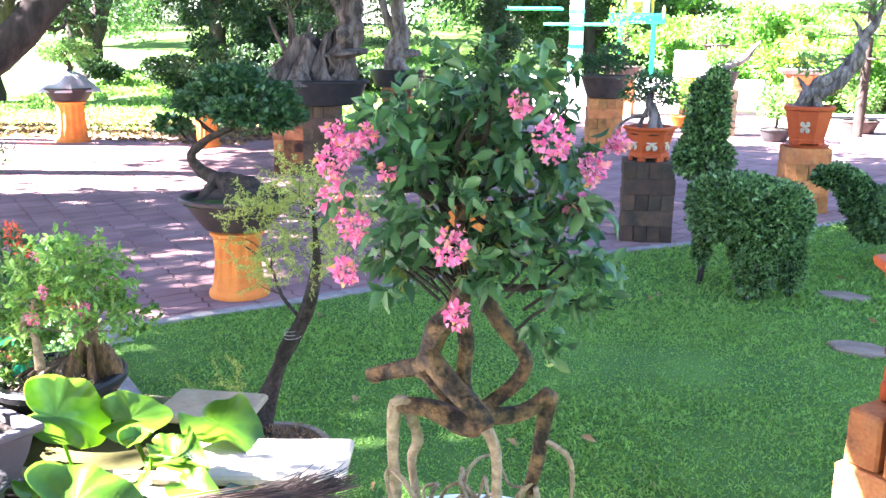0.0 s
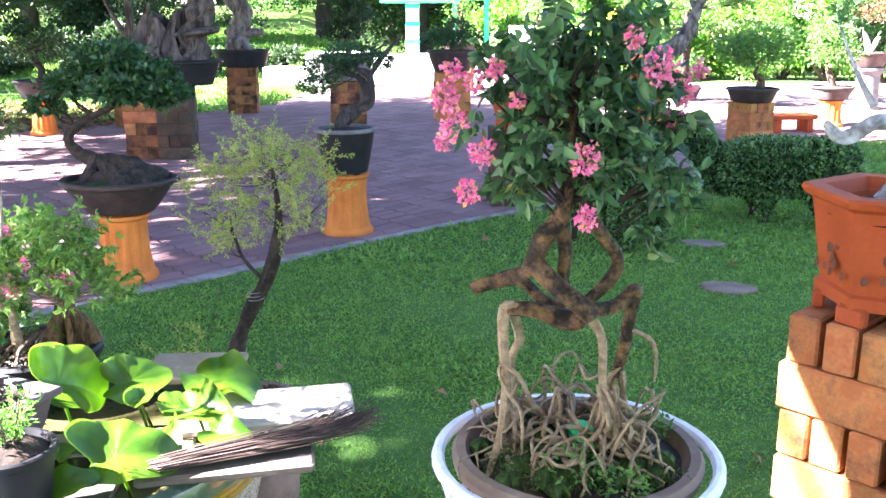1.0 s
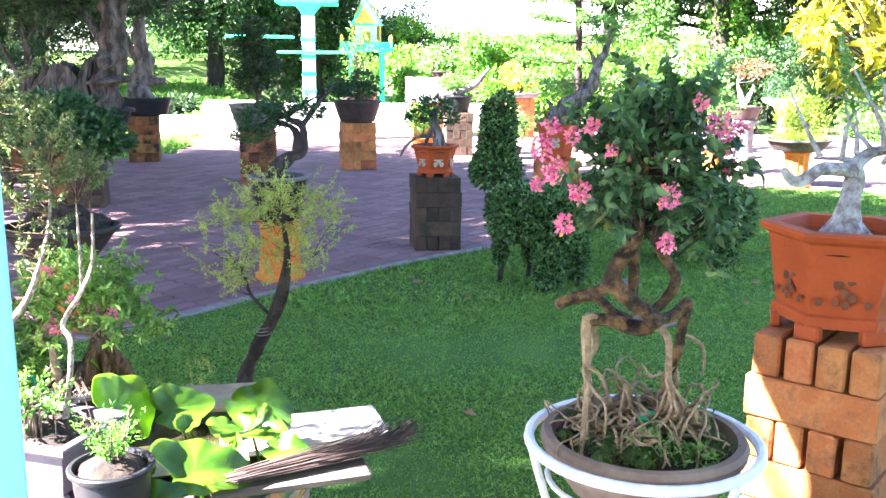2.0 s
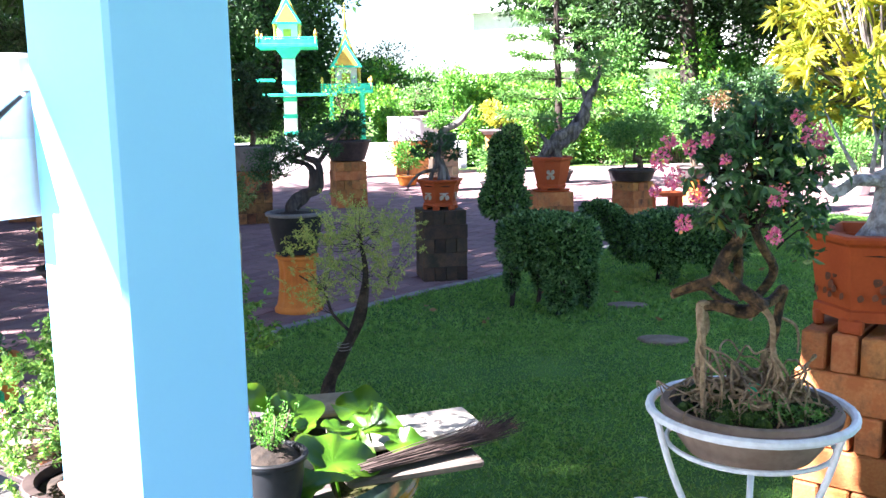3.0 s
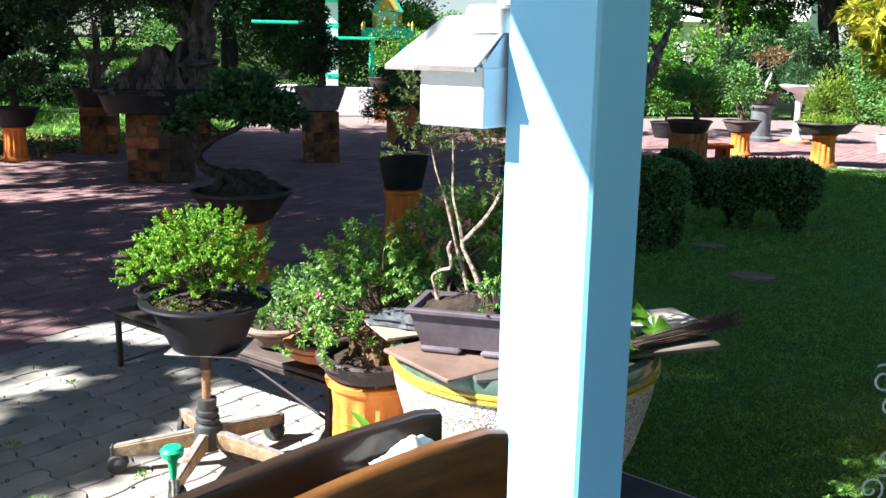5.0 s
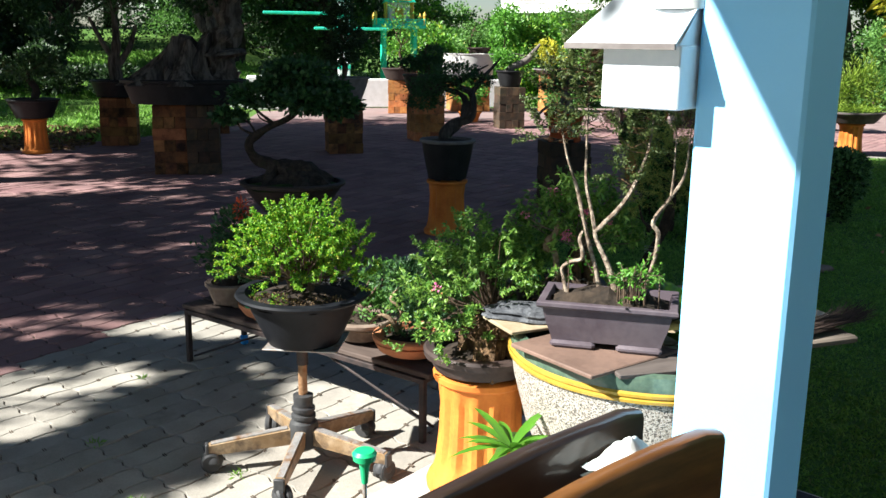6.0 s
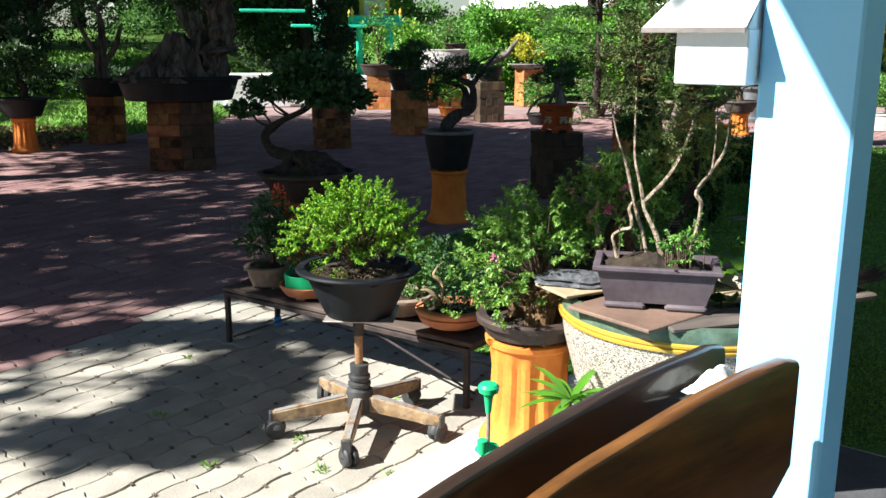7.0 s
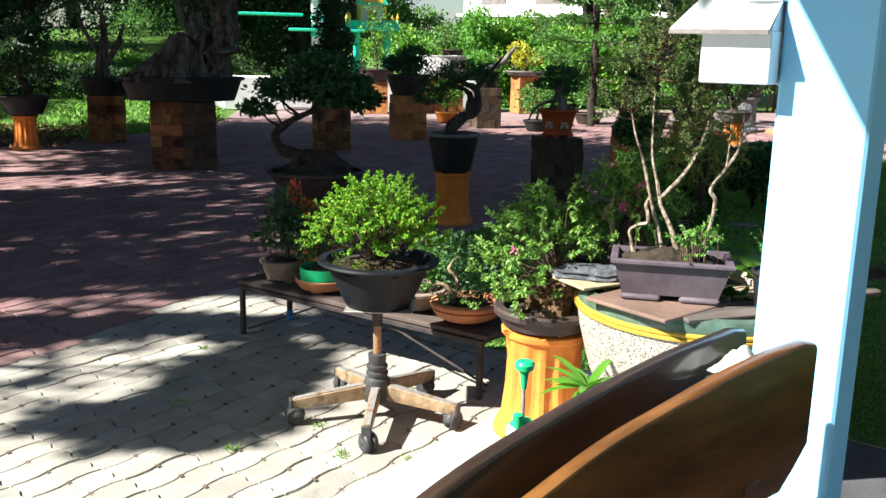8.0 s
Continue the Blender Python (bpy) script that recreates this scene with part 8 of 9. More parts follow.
def shrub_pedestal():
    x, y = -1.17, 2.395
    fluted_pedestal(x, y, 0.42, 0.15, "bright orange fluted terracotta pedestal at the porch edge", 0.03)
    p = thing("clay_pot", "dark brown low pot with a split rim on the fluted pedestal", "pot", x, y, 0.452)
    round_pot(p, 0.185, 0.165, 0.085, POT_BROWN, rim=0.014)
    t = thing("euphorbia_shrub", "bushy green shrub with a few pink flowers in a low pot", "shrub", x, y, 0.52)
    rr = np.random.default_rng(71)
    blobs = [(0.0, 0, 0.27, 0.21, 0.2, 0.14), (-0.17, -0.06, 0.16, 0.13, 0.13, 0.11), (0.14, 0.02, 0.27, 0.15, 0.15, 0.12), (-0.02, 0, 0.37, 0.14, 0.14, 0.09), (-0.20, -0.10, 0.06, 0.10, 0.09, 0.08), (0.2, 0.05, 0.22, 0.09, 0.1, 0.09), (-0.12, -0.05, 0.28, 0.13, 0.12, 0.12), (-0.10, -0.14, 0.10, 0.11, 0.08, 0.09), (-0.04, -0.12, 0.24, 0.12, 0.08, 0.10)]
    part("trunk", Shape().tube([(0.05, 0, -0.05), (0.06, 0, 0.08), (0.02, 0, 0.2), (0, 0, 0.32)], [0.07, 0.055, 0.03, 0.01], 12, 5, 0.7), BARK, t, angle=60)
    part("root_mass", Shape().lathe([(0.11, -0.06), (0.115, 0.0), (0.10, 0.07), (0.07, 0.13), (0.02, 0.17)], 30, pose(0.06, -0.02, 0), 1.0, 0.9, wob=1.0), FIBRE, t, "matted brown roots and dry litter")
    ends = on_blobs(rr, blobs, 230)
    for k, (p0, d) in enumerate(ends):
        if k % 5 == 0:
            c = np.array([0.02, 0, 0.12]) * 0.5 + p0 * 0.5
            part("twig", Shape().tube([(0.02, 0, 0.14), tuple(c + rr.normal(size=3) * 0.02), tuple(p0)], [0.0035, 0.0026, 0.0012], 4, 3), BARK, t)
    at, out, sz, _ = sprays(rr, ends, 34, 0.055, 0.0175, 0.9)
    part("foliage", leaf_mesh("foliage", LEAF_EUPHORBIA, at, out, sz, 0.42, rng=rr, fine=True), LEAF_EUPHORBIA, t)
    for k in range(3):
        p0, d = ends[k * 57]
        c = p0 + d / np.linalg.norm(d) * 0.07
        dd = rr.normal(size=(14, 3))
        part("flower_head", leaf_mesh("flower_head", PETAL, c + dd * 0.004, dd, 0.011, 0.9, rng=rr), PETAL, t, "small pink flowers")


shrub_pedestal()


LITTER = leaf_mat("dry_leaf_litter", (0.06, 0.035, 0.015), (0.30, 0.19, 0.08), 0.2, 0.8)


def chair_base_stand():
    hx, hy = -1.787, 2.665
    t = thing("office_chair_base", "five-legged office chair base reused as a plant stand", "chair base", hx, hy, 0)
    part("hub", Shape().lathe([(0.040, 0.068), (0.052, 0.075), (0.054, 0.15), (0.050, 0.168), (0.040, 0.176), (0.038, 0.184), (0.045, 0.186), (0.045, 0.197), (0.037, 0.201), (0.036, 0.212), (0.043, 0.214), (0.043, 0.225), (0.035, 0.230), (0.037, 0.272), (0.019, 0.275)], 32), RUBBER, t, "black ribbed plastic hub")
    part("gas_column", Shape().lathe([(0.0165, 0.27), (0.0165, 0.43)], 18), RUST, t, "rusty steel column")
    part("upper_sleeve", Shape().lathe([(0.021, 0.39), (0.021, 0.463)], 18), STEEL_DARK, t)
    part("seat_plate", Shape().box(0.27, 0.24, 0.006, pose(0.018, 0.035, 0.4665, 0, 0, -12), 0.002), STEEL, t, "flat steel seat plate")
    for k in range(5):
        a = 186 + 72 * k
        v = [(0.04, -0.016, 0.085), (0.04, 0.016, 0.085), (0.04, 0.019, 0.145), (0.04, 0.008, 0.150), (0.04, -0.008, 0.150), (0.04, -0.019, 0.145), (0.345, -0.015, 0.066), (0.345, 0.015, 0.066), (0.345, 0.017, 0.104), (0.345, 0.007, 0.108), (0.345, -0.007, 0.108), (0.345, -0.017, 0.104)]
        leg = part("leg", Shape().add(v, [(5, 4, 3, 2, 1, 0), (6, 7, 8, 9, 10, 11)] + [(i, (i + 1) % 6, 6 + (i + 1) % 6, 6 + i) for i in range(6)]), WORN_TAN, t, "scuffed tan-brown leg with a bare steel top", m=pose(0, 0, 0, 0, 0, a), angle=20)
        part("worn_top", Shape().add([(0.06, -0.0135, 0.1452), (0.06, 0.0135, 0.1452), (0.335, 0.0125, 0.1075), (0.335, -0.0125, 0.1075), (0.06, -0.0135, 0.1502), (0.06, 0.0135, 0.1502), (0.335, 0.0125, 0.1115), (0.335, -0.0125, 0.1115)], [(0, 1, 2, 3), (7, 6, 5, 4), (0, 4, 5, 1), (1, 5, 6, 2), (2, 6, 7, 3), (3, 7, 4, 0)]), STEEL, leg, "bare steel top face", angle=20)
        part("end_cap", Shape().box(0.014, 0.038, 0.052, pose(0.349, 0, 0.084), 0.004), RUBBER, leg)
        part("castor_stem", Shape().lathe([(0.008, 0.045), (0.008, 0.078)], 10, pose(0.325, 0, 0)), RUBBER, leg)
        tw = 37 * k
        for sy in (-1, 1):
            part("castor_wheel", Shape().lathe([(0.010, -0.012), (0.031, -0.012), (0.0375, -0.006), (0.0375, 0.006), (0.031, 0.012), (0.010, 0.012)], 22, pose(0.325, 0, 0.0380, 0, 0, tw) @ pose(0.010, sy * 0.0145, 0, 90)), RUBBER, leg)
        part("castor_hood", Shape().lathe([(0.001, 0.070), (0.018, 0.069), (0.029, 0.058), (0.0335, 0.040), (0.031, 0.034)], 18, pose(0.325, 0, 0), close=False), RUBBER, leg)
    hx, hy = -1.80, 2.63
    b = thing("grey_plastic_bowl", "wide slate-grey plastic planting bowl on the chair base", "pot", hx + 0.02, hy + 0.07, 0.470)
    s = Shape().lathe([(0.10, 0.0), (0.128, 0.0), (0.133, 0.008), (0.155, 0.055), (0.183, 0.115), (0.198, 0.150), (0.208, 0.164), (0.236, 0.172), (0.243, 0.180), (0.239, 0.188), (0.208, 0.190), (0.195, 0.175), (0.188, 0.15)], 56, close=False)
    part("pot_body", s, POT_SLATE, b)
    soil_disc(b, 0.198, 0.165, n=32)
    t2 = thing("lime_bonsai", "round bushy lime-green bonsai in a grey bowl", "bonsai", hx + 0.02, hy + 0.07, 0.625)
    rr = np.random.default_rng(81)
    blobs = [(0.0, 0, 0.23, 0.22, 0.21, 0.10), (-0.13, -0.02, 0.18, 0.14, 0.13, 0.08), (0.14, 0, 0.17, 0.13, 0.13, 0.08), (0.0, -0.02, 0.30, 0.15, 0.14, 0.06), (-0.18, -0.06, 0.12, 0.09, 0.10, 0.05), (0.02, -0.11, 0.18, 0.15, 0.1, 0.08), (0.19, -0.05, 0.11, 0.08, 0.08, 0.05), (-0.08, -0.10, 0.11, 0.12, 0.09, 0.06), (0.10, -0.12, 0.11, 0.12, 0.08, 0.06), (0.0, 0.10, 0.14, 0.16, 0.10, 0.08)]
    for k in range(6):
        a = rr.uniform(0, 6.28)
        part("trunk", Shape().tube([(0.03 * math.cos(a), 0.03 * math.sin(a), -0.03), (0.04 * math.cos(a), 0.04 * math.sin(a), 0.06), (0.12 * math.cos(a), 0.12 * math.sin(a), 0.2)], [0.016, 0.012, 0.004], 8, 5, 0.5), BARK, t2, angle=60)
    ends = on_blobs(rr, blobs, 420)
    for p0, d in ends[::4]:
        part("twig", Shape().tube([tuple(p0 * [0.3, 0.3, 0.45] + [0, 0, 0.02]), tuple(p0 * 0.7 + rr.normal(size=3) * 0.012), tuple(p0)], [0.0035, 0.0024, 0.001], 4, 2), BARK, t2)
    at, out, sz, _ = sprays(rr, ends, 72, 0.052, 0.0098, 0.9)
    part("foliage", leaf_mesh("foliage", LEAF_LIME, at, out, sz, 0.6, rng=rr), LEAF_LIME, t2)
    g = thing("moss_litter", "pale dry litter and small weeds on the bowl's soil", "litter", hx + 0.02, hy + 0.07, 0.642)
    foliage(g, "litter", LITTER, [(-0.11, -0.08, 0.008, 0.08, 0.07, 0.012), (-0.03, -0.13, 0.006, 0.08, 0.05, 0.01), (0.08, -0.10, 0.006, 0.07, 0.05, 0.008)], 700, 0.009, 83)
    foliage(g, "weed", LEAF_LIME, [(-0.16, -0.05, 0.03, 0.03, 0.03, 0.025), (-0.08, -0.14, 0.02, 0.03, 0.03, 0.02)], 160, 0.011, 84)


chair_base_stand()


def low_table():
    # long side runs along U; legs at the measured corners
    ox, oy = -2.38, 3.82
    t = thing("low_slatted_table", "low table of dark planks on a thin steel frame", "table", ox, oy, 0, AXIS)
    L, W, H = 1.46, 0.36, 0.29
    for k in range(3):
        me = Shape().box(L + 0.06, W / 3 - 0.008, 0.022, None, 0.004).mesh("plank", WOOD_TABLE, 20)
        part("plank", me, WOOD_TABLE, t, m=pose(L / 2, W / 6 + W / 3 * k, H - 0.011 + 0.003 * (k % 2), 0.4 * (k - 1), 0, 0.3 * (1 - k)))
    for x in (0.0, L):
        for y in (0.01, W - 0.01):
            leg = part("leg", Shape().box(0.024, 0.024, H - 0.024, pose(x, y, (H - 0.024) / 2), 0.002), STEEL_DARK, t)
            if y > 0.1:
                part("foot_cap", Shape().box(0.032, 0.032, 0.05, pose(x, y, 0.027), 0.004), BLUE_PL, leg, "blue plastic foot")
        part("end_rail", Shape().box(0.02, W, 0.02, pose(x, W / 2, H - 0.034), 0.002), STEEL_DARK, t)
    for y in (0.01, W - 0.01):
        part("side_rail", Shape().box(L, 0.02, 0.022, pose(L / 2, y, H - 0.036), 0.002), STEEL_DARK, t)
    part("brace", Shape().tube([(L * 0.62, 0.02, H - 0.04), (L * 0.99, 0.1, 0.03)], [0.006, 0.006], 6, 1), STEEL_DARK, t)
    part("brace", Shape().tube([(0.02, 0.02, 0.03), (L * 0.36, W - 0.02, H - 0.04)], [0.006, 0.006], 6, 1), STEEL_DARK, t)

    def at(u, v):
        p = Vector((ox, oy, 0)) + U * u - NA * v
        return p.x, p.y

    # things standing on it
    x, y = at(0.16, 0.15)
    p = thing("brown_bowl", "small brown clay bowl at the table's end", "pot", x, y, 0.295)
    round_pot(p, 0.115, 0.085, 0.11, POT_TAN, rim=0.008, feet=3)
    t1 = bonsai("red_flowered_bonsai", "small bonsai with orange-red flower spikes in a brown bowl", x, y, 0.38, [(0, 0, -0.02), (0.02, 0, 0.08), (-0.02, 0, 0.18)], [0.016, 0.012, 0.005], [(0, 0, 0.16, 0.14, 0.13, 0.08), (0.1, 0, 0.22, 0.13, 0.12, 0.1), (0.03, 0, 0.30, 0.1, 0.1, 0.08)], LEAF_DARK, 1300, 0.034, BARK, 91, 0.45)
    foliage(t1, "flower_spike", PETAL_RED, [(0.06, -0.02, 0.38, 0.035, 0.035, 0.05), (0.12, -0.05, 0.30, 0.03, 0.03, 0.04)], 160, 0.02, 92, label="orange-red flower spikes")
    x, y = at(0.45, 0.14)
    p = thing("terracotta_saucer", "pale terracotta saucer pot on the table", "saucer", x, y, 0.295)
    part("dish", Shape().lathe([(0.09, 0.012), (0.12, 0.014), (0.145, 0.05), (0.148, 0.062), (0.138, 0.064), (0.128, 0.03), (0.001, 0.026)], 40), TERRA_PALE, p)
    for k in range(3):
        part("foot", Shape().box(0.05, 0.03, 0.014, None, 0.004), TERRA_PALE, p, m=pose(0.09 * math.cos(2.1 * k), 0.09 * math.sin(2.1 * k), 0.006, 0, 0, 120 * k + 90))
    g = thing("green_tub", "cut-down green plastic tub standing in the saucer", "tub", x, y, 0.325)
    part("wall", Shape().lathe([(0.10, 0), (0.118, 0.0), (0.122, 0.085), (0.117, 0.086), (0.112, 0.02)], 36, close=False), GREEN_PL, g)
    soil_disc(g, 0.112, 0.06)
    bonsai("tub_plant", "leafy plant growing in the green tub", x, y, 0.39, [(0, 0, -0.02), (0.01, 0, 0.1), (0, 0, 0.2)], [0.012, 0.01, 0.004], [(0.02, 0, 0.2, 0.14, 0.14, 0.09), (-0.06, 0, 0.12, 0.09, 0.09, 0.06)], LEAF_DARK, 800, 0.03, BARK, 93)
    x, y = at(0.34, 0.29)
    p = thing("orange_pot", "plain orange pot standing behind the green tub on the table", "pot", x, y, 0.295)
    round_pot(p, 0.105, 0.085, 0.24, TERRA, rim=0.012)
    x, y = at(1.00, 0.16)
    p = thing("brown_bowl", "brown clay bowl under the planting bowl", "pot", x, y, 0.295)
    round_pot(p, 0.15, 0.10, 0.10, POT_TAN, rim=0.008)
    bonsai("weedy_plant", "small weedy plant in a brown bowl on the table", x, y, 0.375, [(0, 0, -0.02), (0.01, 0, 0.06)], [0.008, 0.004], [(0.0, 0, 0.05, 0.12, 0.11, 0.045), (0.09, 0.02, 0.16, 0.1, 0.1, 0.09)], LEAF_MID, 900, 0.025, BARK, 94)
    x, y = at(1.30, 0.14)
    p = thing("terracotta_bowl", "round red-brown terracotta bowl on the table", "pot", x, y, 0.295)
    round_pot(p, 0.150, 0.105, 0.095, TERRA_PALE, rim=0.012, belly=0.02)
    s = Shape()
    tw = [([(-0.05, 0, -0.02), (-0.08, -0.02, 0.07), (-0.13, -0.02, 0.10), (-0.18, -0.04, 0.07)], [0.012, 0.010, 0.007, 0.004]), ([(-0.06, 0, 0.02), (-0.05, -0.02, 0.12), (-0.09, -0.02, 0.17), (-0.04, 0, 0.22)], [0.010, 0.008, 0.006, 0.002]), ([(-0.08, -0.02, 0.08), (-0.16, -0.05, 0.04), (-0.23, -0.07, 0.045)], [0.006, 0.004, 0.002])]
    t3 = thing("twisted_bare_bonsai", "small twisted pale branches in a terracotta bowl", "bonsai", x, y, 0.37)
    for pts, rad in tw:
        s.tube(pts, rad, 8, 5, 0.4)
    part("trunk", s, ROOT, t3, angle=60)
    foliage(t3, "foliage", LEAF_DARK, [(0.04, 0.03, 0.12, 0.12, 0.12, 0.09), (-0.05, 0.06, 0.24, 0.1, 0.1, 0.07), (-0.02, 0, 0.02, 0.1, 0.1, 0.03)], 900, 0.024, 95)


low_table()


def small_things():
    # green and white sprinkler standing on the dark bench's seat
    t = thing("garden_sprinkler", "small green and white plastic garden sprinkler on the bench seat", "sprinkler", -1.615, 1.035, 0.452, 20)
    part("foot", Shape().lathe([(0.034, 0), (0.034, 0.012), (0.026, 0.02), (0.022, 0.15), (0.026, 0.16)], 22), PAINT_WHITE, t, "white plastic foot")
    part("base", Shape().lathe([(0.026, 0.155), (0.029, 0.160), (0.029, 0.205), (0.022, 0.215), (0.008, 0.218)], 22), GREEN_PL, t)
    part("nozzle", Shape().lathe([(0.010, 0), (0.012, 0.03), (0.006, 0.034)], 12, pose(-0.020, -0.01, 0.205)), GREEN_PL, t)
    part("side_guard", Shape().box(0.012, 0.030, 0.05, pose(-0.028, 0, 0.18), 0.003), PAINT_WHITE, t)
    part("stem", Shape().lathe([(0.0045, 0.215), (0.0045, 0.315)], 10), STEEL, t)
    part("collar", Shape().lathe([(0.006, 0.290), (0.010, 0.325), (0.014, 0.336)], 14), GREEN_PL, t)
    part("cap", Shape().lathe([(0.013, 0.333), (0.021, 0.337), (0.023, 0.349), (0.018, 0.355), (0.001, 0.357)], 22), GREEN_PL, t)
    # strap-leaved young plant between bench and urn
    x, y = -1.165, 1.885
    p = thing("black_nursery_pot", "small black nursery pot on the porch floor", "pot", x, y, 0.03)
    round_pot(p, 0.09, 0.07, 0.17, POT_BLACK, wall=0.004, rim=0.006)
    t = thing("strap_leaved_plant", "young plant with a rosette of glossy strap leaves", "plant", x, y, 0.18)
    rr = np.random.default_rng(101)
    w = Shape().tube([(0, 0, -0.02), (0.005, 0, 0.1), (0, 0, 0.2)], [0.012, 0.01, 0.008], 8, 4)
    part("stem", w, LEAF_BRIGHT, t)
    for k in range(24):
        a = k * 2.4
        d = Vector((math.cos(a), math.sin(a), 0))
        L = rr.uniform(0.13, 0.21)
        up = rr.uniform(0.15, 1.0)
        n = 6
        v, f = [], []
        sd = Vector((-d.y, d.x, 0))
        for i in range(n + 1):
            u = i / n
            c = Vector((0, 0, 0.215)) + d * (L * u * (1 - 0.25 * up)) + Vector((0, 0, L * (up * u * 0.75 - 0.28 * u * u)))
            hw = 0.0155 * math.sin(math.pi * min(1, 0.08 + u * 0.95)) ** 0.7
            v += [c - sd * hw + Vector((0, 0, hw * 0.3)), c, c + sd * hw + Vector((0, 0, hw * 0.3))]
            if i:
                b = (i - 1) * 3
                f += [(b, b + 1, b + 4, b + 3), (b + 1, b + 2, b + 5, b + 4)]
        part("strap_leaf", Shape().add(v, f), LEAF_STRAP, t, angle=60)


LEAF_STRAP = leaf_mat("glossy_strap_leaf", (0.035, 0.14, 0.012), (0.12, 0.29, 0.028), 0.35, 0.3)
small_things()


# ---- porch benches ----
def slab_board(L, H, T, seed, dip):
    """An upright live-edge board along -x from its end at the origin: top edge wavy, end rounded."""
    n = 26
    v, f = [], []
    for i in range(n + 1):
        u = i / n
        x = -L * u
        top = -dip * u ** 2.3 + 0.012 * noise.noise((u * 4, seed, 0))
        if i == 0:
            top -= 0.012
        low = -H + (0.09 * max(0, 1 - u * 14)) + 0.01 * noise.noise((u * 3, seed, 7))
        for y in (-T / 2, T / 2):
            w = 1 + 0.12 * noise.noise((u * 7, seed, y * 30))
            v += [(x, y, low), (x, y, top - 0.013), (x, y * 0.78 * w, top - 0.004), (x, y * 0.4, top)]
        if i:
            a, b = (i - 1) * 8, i * 8
            f += [(a + k, b + k, b + k + 1, a + k + 1) for k in range(3)] + [(a + 3, b + 3, b + 7, a + 7)] + [(a + k + 1, b + k + 1, b + k, a + k) for k in (6, 5, 4)] + [(a + 4, b + 4, b, a)]
    f += [(0, 1, 2, 3, 7, 6, 5, 4), tuple(n * 8 + k for k in (4, 5, 6, 7, 3, 2, 1, 0))]
    return v, f


def bench(x, y, z, rz, L, side, label, seed, wood, edge, dip):
    t = thing("wooden_bench", label, "bench", x, y, 0.03, rz)
    v, f = slab_board(L, 0.34, 0.036, seed, dip)
    s = Shape().add(v, f)
    me = s.mesh("backrest", wood, 35)
    me.materials.append(edge)
    # upward faces take the edge colour, with the sun's brightness painted in
    for p in me.polygons:
        if p.normal.z > 0.35 and p.center.z > -0.2:
            p.material_index = 1
    part("backrest", me, wood, t, m=pose(0, 0, z - 0.03), label="varnished live-edge backrest board")
    part("seat", Shape().box(L - 0.1, 0.38, 0.045, pose(-L / 2, side * 0.24, 0.40), 0.012), wood, t)
    for px in (-0.22, -L + 0.22):
        part("back_post", Shape().box(0.07, 0.045, z - 0.31, pose(px, 0, (z - 0.31) / 2), 0.008), wood, t)
        part("front_leg", Shape().box(0.07, 0.07, 0.38, pose(px, side * 0.38, 0.19), 0.008), wood, t)


bench(-0.972, 0.962, 0.866, 29.5, 1.3, -1, "brown varnished bench with a live-edge backrest", 3, WOOD_BENCH, BENCH_EDGE, 0.29)
bench(-1.092, 1.062, 0.870, 33.5, 1.3, 1, "dark varnished bench, its live-edge back to the other bench", 8, WOOD_BENCH_DARK, BENCH_EDGE_DARK, 0.19)


def cloth():
    t = Shape()
    n = 26
    v = []
    for j in range(n + 1):
        for i in range(n + 1):
            u, w = i / n - 0.5, j / n - 0.5
            v.append((u * 0.15, w * 0.09, 0.055 * math.exp(-7 * (u * u + w * w)) + 0.014 * noise.noise((u * 5, w * 5, 2)) + 0.003 * noise.noise((u * 14, w * 14, 4))))
    t.add(v, [(j * (n + 1) + i, j * (n + 1) + i + 1, (j + 1) * (n + 1) + i + 1, (j + 1) * (n + 1) + i) for j in range(n) for i in range(n)])
    t.add([(x, y, -0.012) for x, y, z in v], [(j * (n + 1) + i, (j + 1) * (n + 1) + i, (j + 1) * (n + 1) + i + 1, j * (n + 1) + i + 1) for j in range(n) for i in range(n)])
    tagged(part("folded_cloth", t, CLOTH, m=pose(-1.15, 0.932, 0.805, 0, 0, 33)), "crumpled white cloth tucked between the benches", "cloth")


cloth()


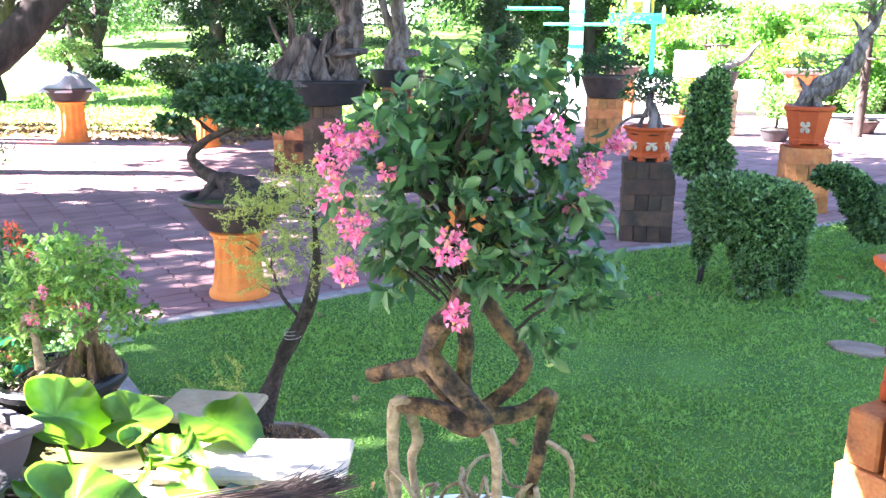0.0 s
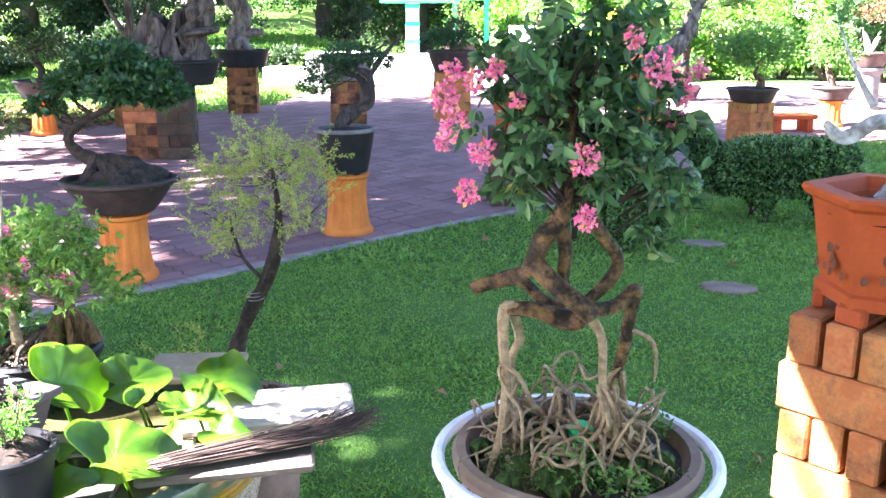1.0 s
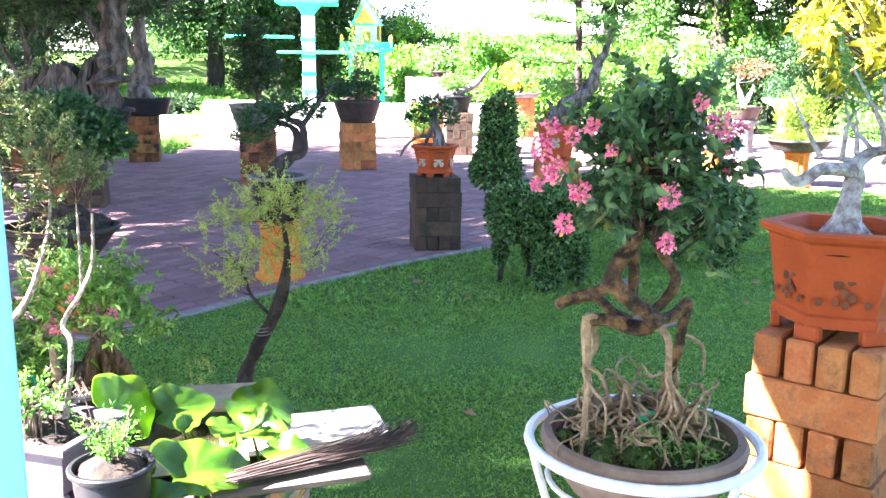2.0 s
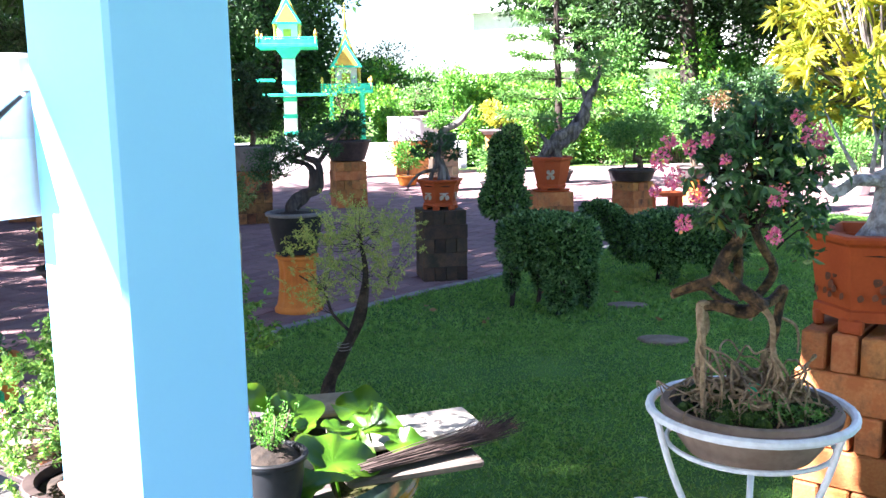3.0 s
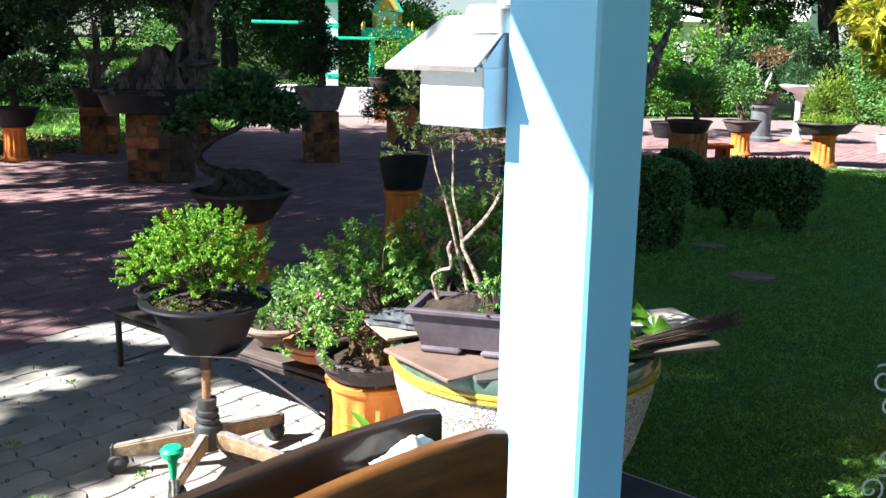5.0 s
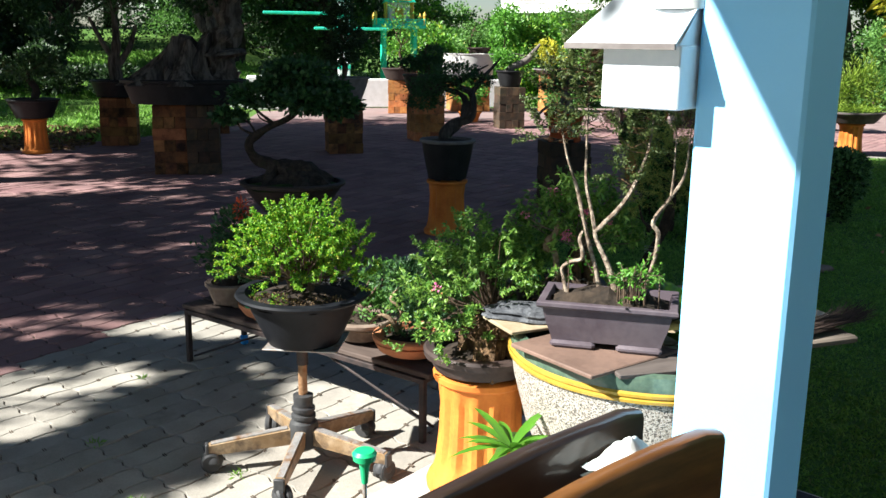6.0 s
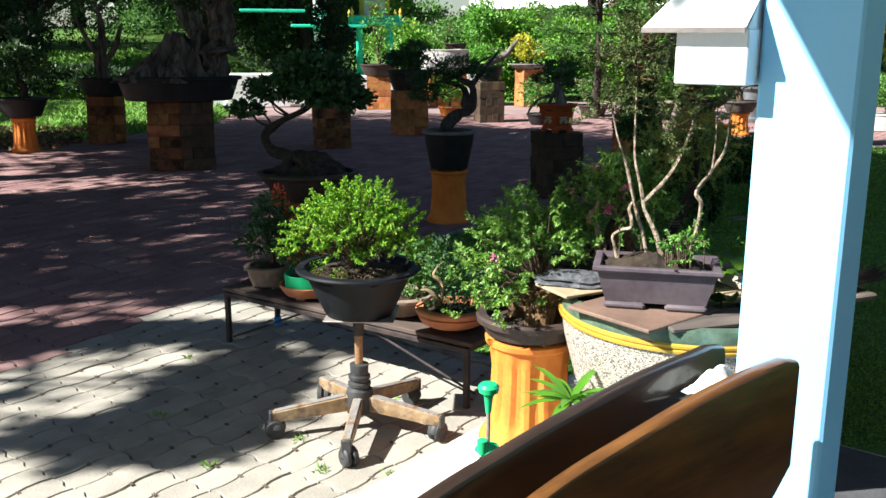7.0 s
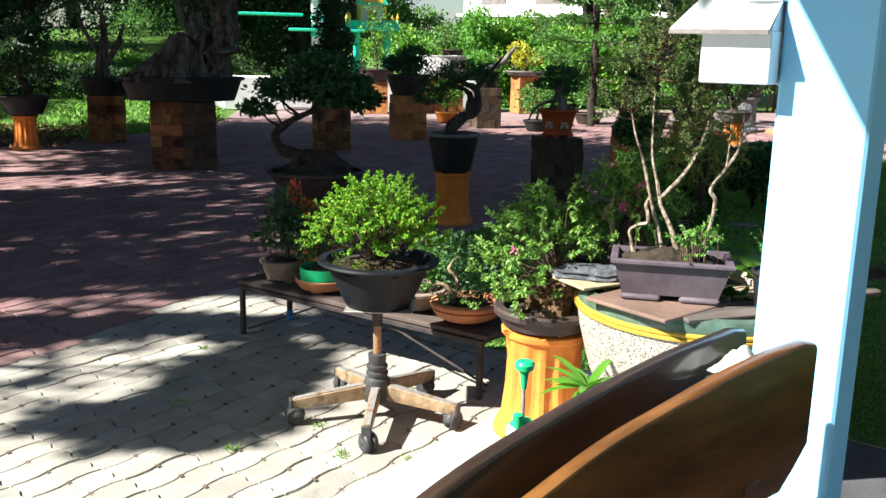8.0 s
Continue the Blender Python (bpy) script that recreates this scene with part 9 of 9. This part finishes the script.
# ---- the little tin house hung on the post ----
def tin_house():
    """Local x runs along the lit face away from the post's corner, y into the garden."""
    o = Vector((-0.930, 1.293, 0))
    t = thing("house_letterbox", "white tin letterbox shaped like a house, hung on the post", "letterbox", o.x, o.y, 1.412, AXIS)
    # the box: along -x from the post, its near side 0.074 m in front of the post's lit face
    x0, x1, y0, y1, h = -0.174, -0.003, -0.074, 0.16, 0.128
    s = Shape().box(x1 - x0, y1 - y0, h, pose((x0 + x1) / 2, (y0 + y1) / 2, h / 2), 0.003)
    part("box", s, PAINT_BOX, t)
    ym = (y0 + y1) / 2
    ov, ox0 = 0.028, x0 - 0.075
    th = 0.006
    for sg in (-1, 1):
        ya = ym + sg * ((y1 - y0) / 2 + ov)
        zl, zr = h - 0.004, h + 0.105
        v = [(ox0, ya, zl), (x1, ya, zl), (x1, ym, zr), (ox0 + 0.05, ym, zr)]
        v += [(a, b, c + th) for a, b, c in v]
        r = Shape().add(v, [(0, 1, 2, 3), (7, 6, 5, 4), (0, 4, 5, 1), (1, 5, 6, 2), (2, 6, 7, 3), (3, 7, 4, 0)])
        part("roof", r, PAINT_BOX, t, angle=20)
        part("roof_edge", Shape().box(x1 - ox0, 0.008, 0.012, pose((x1 + ox0) / 2, ya, zl + 0.001)), POT_GREY, t, "grey folded roof edge")
    part("gable", Shape().add([(x0 + 0.004, y0, h), (x0 + 0.004, y1, h), (x0 + 0.004, ym, h + 0.1), (x1 - 0.004, y0, h), (x1 - 0.004, y1, h), (x1 - 0.004, ym, h + 0.1)], [(0, 2, 1), (3, 4, 5)]), PAINT_BOX, t)
    part("cap", Shape().lathe([(0.058, 0), (0.058, 0.05), (0.052, 0.058), (0.048, 0.05), (0.048, 0.04), (0.001, 0.04)], 30, pose(-0.05, ym - 0.02, h + 0.072)), PAINT_WHITE, t, "round white tin on the ridge")
    part("cap_filling", Shape().lathe([(0.047, 0.0), (0.046, 0.008), (0.001, 0.012)], 24, pose(-0.05, ym - 0.02, h + 0.113), wob=0.1), TERRA_PALE, t)
    part("bracket", Shape().box(0.006, 0.08, 0.06, pose(-0.001, 0.11, h / 2), 0.001), STEEL, t)


tin_house()


# ---- last: pavers and grass ----
near = sorted((p for p in PAVERS if grey_zone(*p)), key=lambda p: math.hypot(p[0] + 2.2, p[1] - 2.9))
single = set(near[:300])
s = Shape()
paver(s, Matrix())
PAVER_MESH = s.mesh("paver", PAVER_GREY, 30)
rp_ = random.Random(3)
for x, y in near[:300]:
    part("paver", PAVER_MESH, PAVER_GREY, plaza, m=pose(x, y, rp_.uniform(-0.004, 0.002), rp_.uniform(-0.9, 0.9), rp_.uniform(-0.6, 0.6), PROW + rp_.uniform(-1.0, 1.0)))
grey_rest, red_rest = Shape(), Shape()
for x, y in PAVERS:
    if (x, y) not in single:
        paver(grey_rest if grey_zone(x, y) else red_rest, pose(x, y, rp_.uniform(-0.004, 0.001), 0, 0, PROW + rp_.uniform(-0.6, 0.6)) @ (Matrix() if grey_zone(x, y) else Matrix.Diagonal((0.975, 0.945, 1, 1))))
for nm, sh, mt in (("grey_paver_field", grey_rest, PAVER_GREY_I), ("red_paver_field", red_rest, PAVER_RED_I)):
    ob = part(nm, sh, mt, plaza, angle=30)
    tagged(ob, "field of worn interlocking pavers", kind="stuff")
nibs = Shape()
for x, y in near[:420]:
    for sx_ in (-0.004, 0.004):
        nibs.box(0.0032, 0.026, 0.004, pose(x, y, 0.0012, 0, 0, PROW) @ pose(sx_, PW / 2 - 0.004, 0, 0, 0, -14))
tagged(part("spacer_nib", nibs, JOINT, plaza), "dirt-filled paired notches between the pavers", kind="stuff")
fp = Shape()
fp.add([(x, y, -0.006) for x, y in FAR_PLAZA], [(7, 6, 5, 4, 3, 2, 1, 0)])
part("far_paving", fp, PAVER_PALE, plaza, angle=0)

rg = np.random.default_rng(23)
pts = []
for dens, (xa, xb, ya, yb) in ((6600, (-2.3, 4.5, 2.2, 6.0)), (2300, (-1.6, 7.5, 6.0, 9.0)), (1200, (1.5, 8.5, 9.0, 12.0)), (1500, (0.2, 5.0, 0.0, 2.2))):
    n = int(dens * (xb - xa) * (yb - ya))
    x, y = rg.uniform(xa, xb, n), rg.uniform(ya, yb, n)
    ok = np.zeros(n, bool)
    for (ax, ay), (bx, by) in zip(LAWN, LAWN[1:] + LAWN[:1]):
        if ay != by:
            c1 = (ay > y) != (by > y)
            ok ^= c1 & (x < (bx - ax) * (y - ay) / (by - ay) + ax)
    for sx_, sy_ in ((1.68, 5.44), (1.78, 6.48)):
        ok &= np.hypot((x - sx_) / 0.19, (y - sy_) / 0.12) > 0.8
    pts.append(np.stack([x[ok], y[ok], np.full(ok.sum(), -0.006)], 1))
pts = np.concatenate(pts)
n = len(pts)
out = rg.normal(size=(n, 3)) * [0.75, 0.75, 0.25] + np.array([0, 0, 0.75])
patch = np.array([0.7 + 0.6 * (noise.noise((p[0] * 1.3, p[1] * 1.3, 0)) + 0.5) for p in pts])
size = rg.uniform(0.016, 0.033, n) * np.clip(patch, 0.6, 1.5) * np.where(pts[:, 1] > 6, 1.8, 1.0)
me = leaf_mesh("grass_blades", GRASS, pts, out, size, 0.26, 0.3, 0.5, rg)
tagged(part("lawn_grass", me, GRASS), "short mown lawn grass", "grass", kind="stuff")

# weeds in the paving joints
for k, (x, y) in enumerate(((-2.55, 3.62), (-2.02, 2.60), (-2.35, 2.42), (-1.95, 2.32), (-1.72, 2.25), (-2.6, 2.9), (-1.62, 2.98))):
    d = rg.normal(size=(26, 3)) * [1, 1, 0.3] + np.array([0, 0, 0.9])
    tagged(part("weed_tuft", leaf_mesh("weed_tuft", GRASS, np.tile([[0, 0, -0.01]], (26, 1)) + rg.normal(size=(26, 3)) * [0.012, 0.012, 0], d, rg.uniform(0.02, 0.05, 26), 0.14, rng=rg), GRASS, m=pose(x, y, 0)), "small green weed tuft in the paving joints", "weed", "paving weeds")

# dry leaves lying under the trees at the plaza's edge
rl = np.random.default_rng(45)
n = 5200
at = np.stack([rl.uniform(-10.5, -5.2, n), rl.uniform(12.6, 16.2, n), rl.uniform(-0.012, 0.02, n)], 1)
tagged(part("leaf_litter", leaf_mesh("leaf_litter", LITTER, at, rl.normal(size=(n, 3)) * [1, 1, 0.15], rl.uniform(0.06, 0.13, n), 0.5, rng=rl), LITTER), "brown dry leaves strewn under the old trees", "leaf litter", kind="stuff")

# tufts of rough grass on the rising ground
n = 52000
x, y = rl.uniform(-14, -2.6, n), rl.uniform(13.6, 30, n)
ok = (y > 13.9 + np.clip((x + 5.2) * 1.55, 0, 3)) & ((x < -3.5) | (y > 21.5))
x, y = x[ok], y[ok]
at = np.stack([x, y, np.array([rise(p, q) for p, q in zip(x, y)]) - 0.04], 1)
tuft = np.array([noise.noise((p * 0.9, q * 0.9, 4)) for p, q in zip(x, y)])
size = rl.uniform(0.07, 0.16, len(x)) * np.clip(1 + 1.2 * tuft, 0.5, 2) * np.where(y > 22, 1.6, 1.0)
tagged(part("rough_grass", leaf_mesh("rough_grass", GRASS, at, rl.normal(size=(len(x), 3)) * [0.6, 0.6, 0.2] + np.array([0, 0, 0.8]), size, 0.16, 0.3, 0.6, rl), GRASS), "rough uncut grass under the old trees", "grass", kind="stuff")
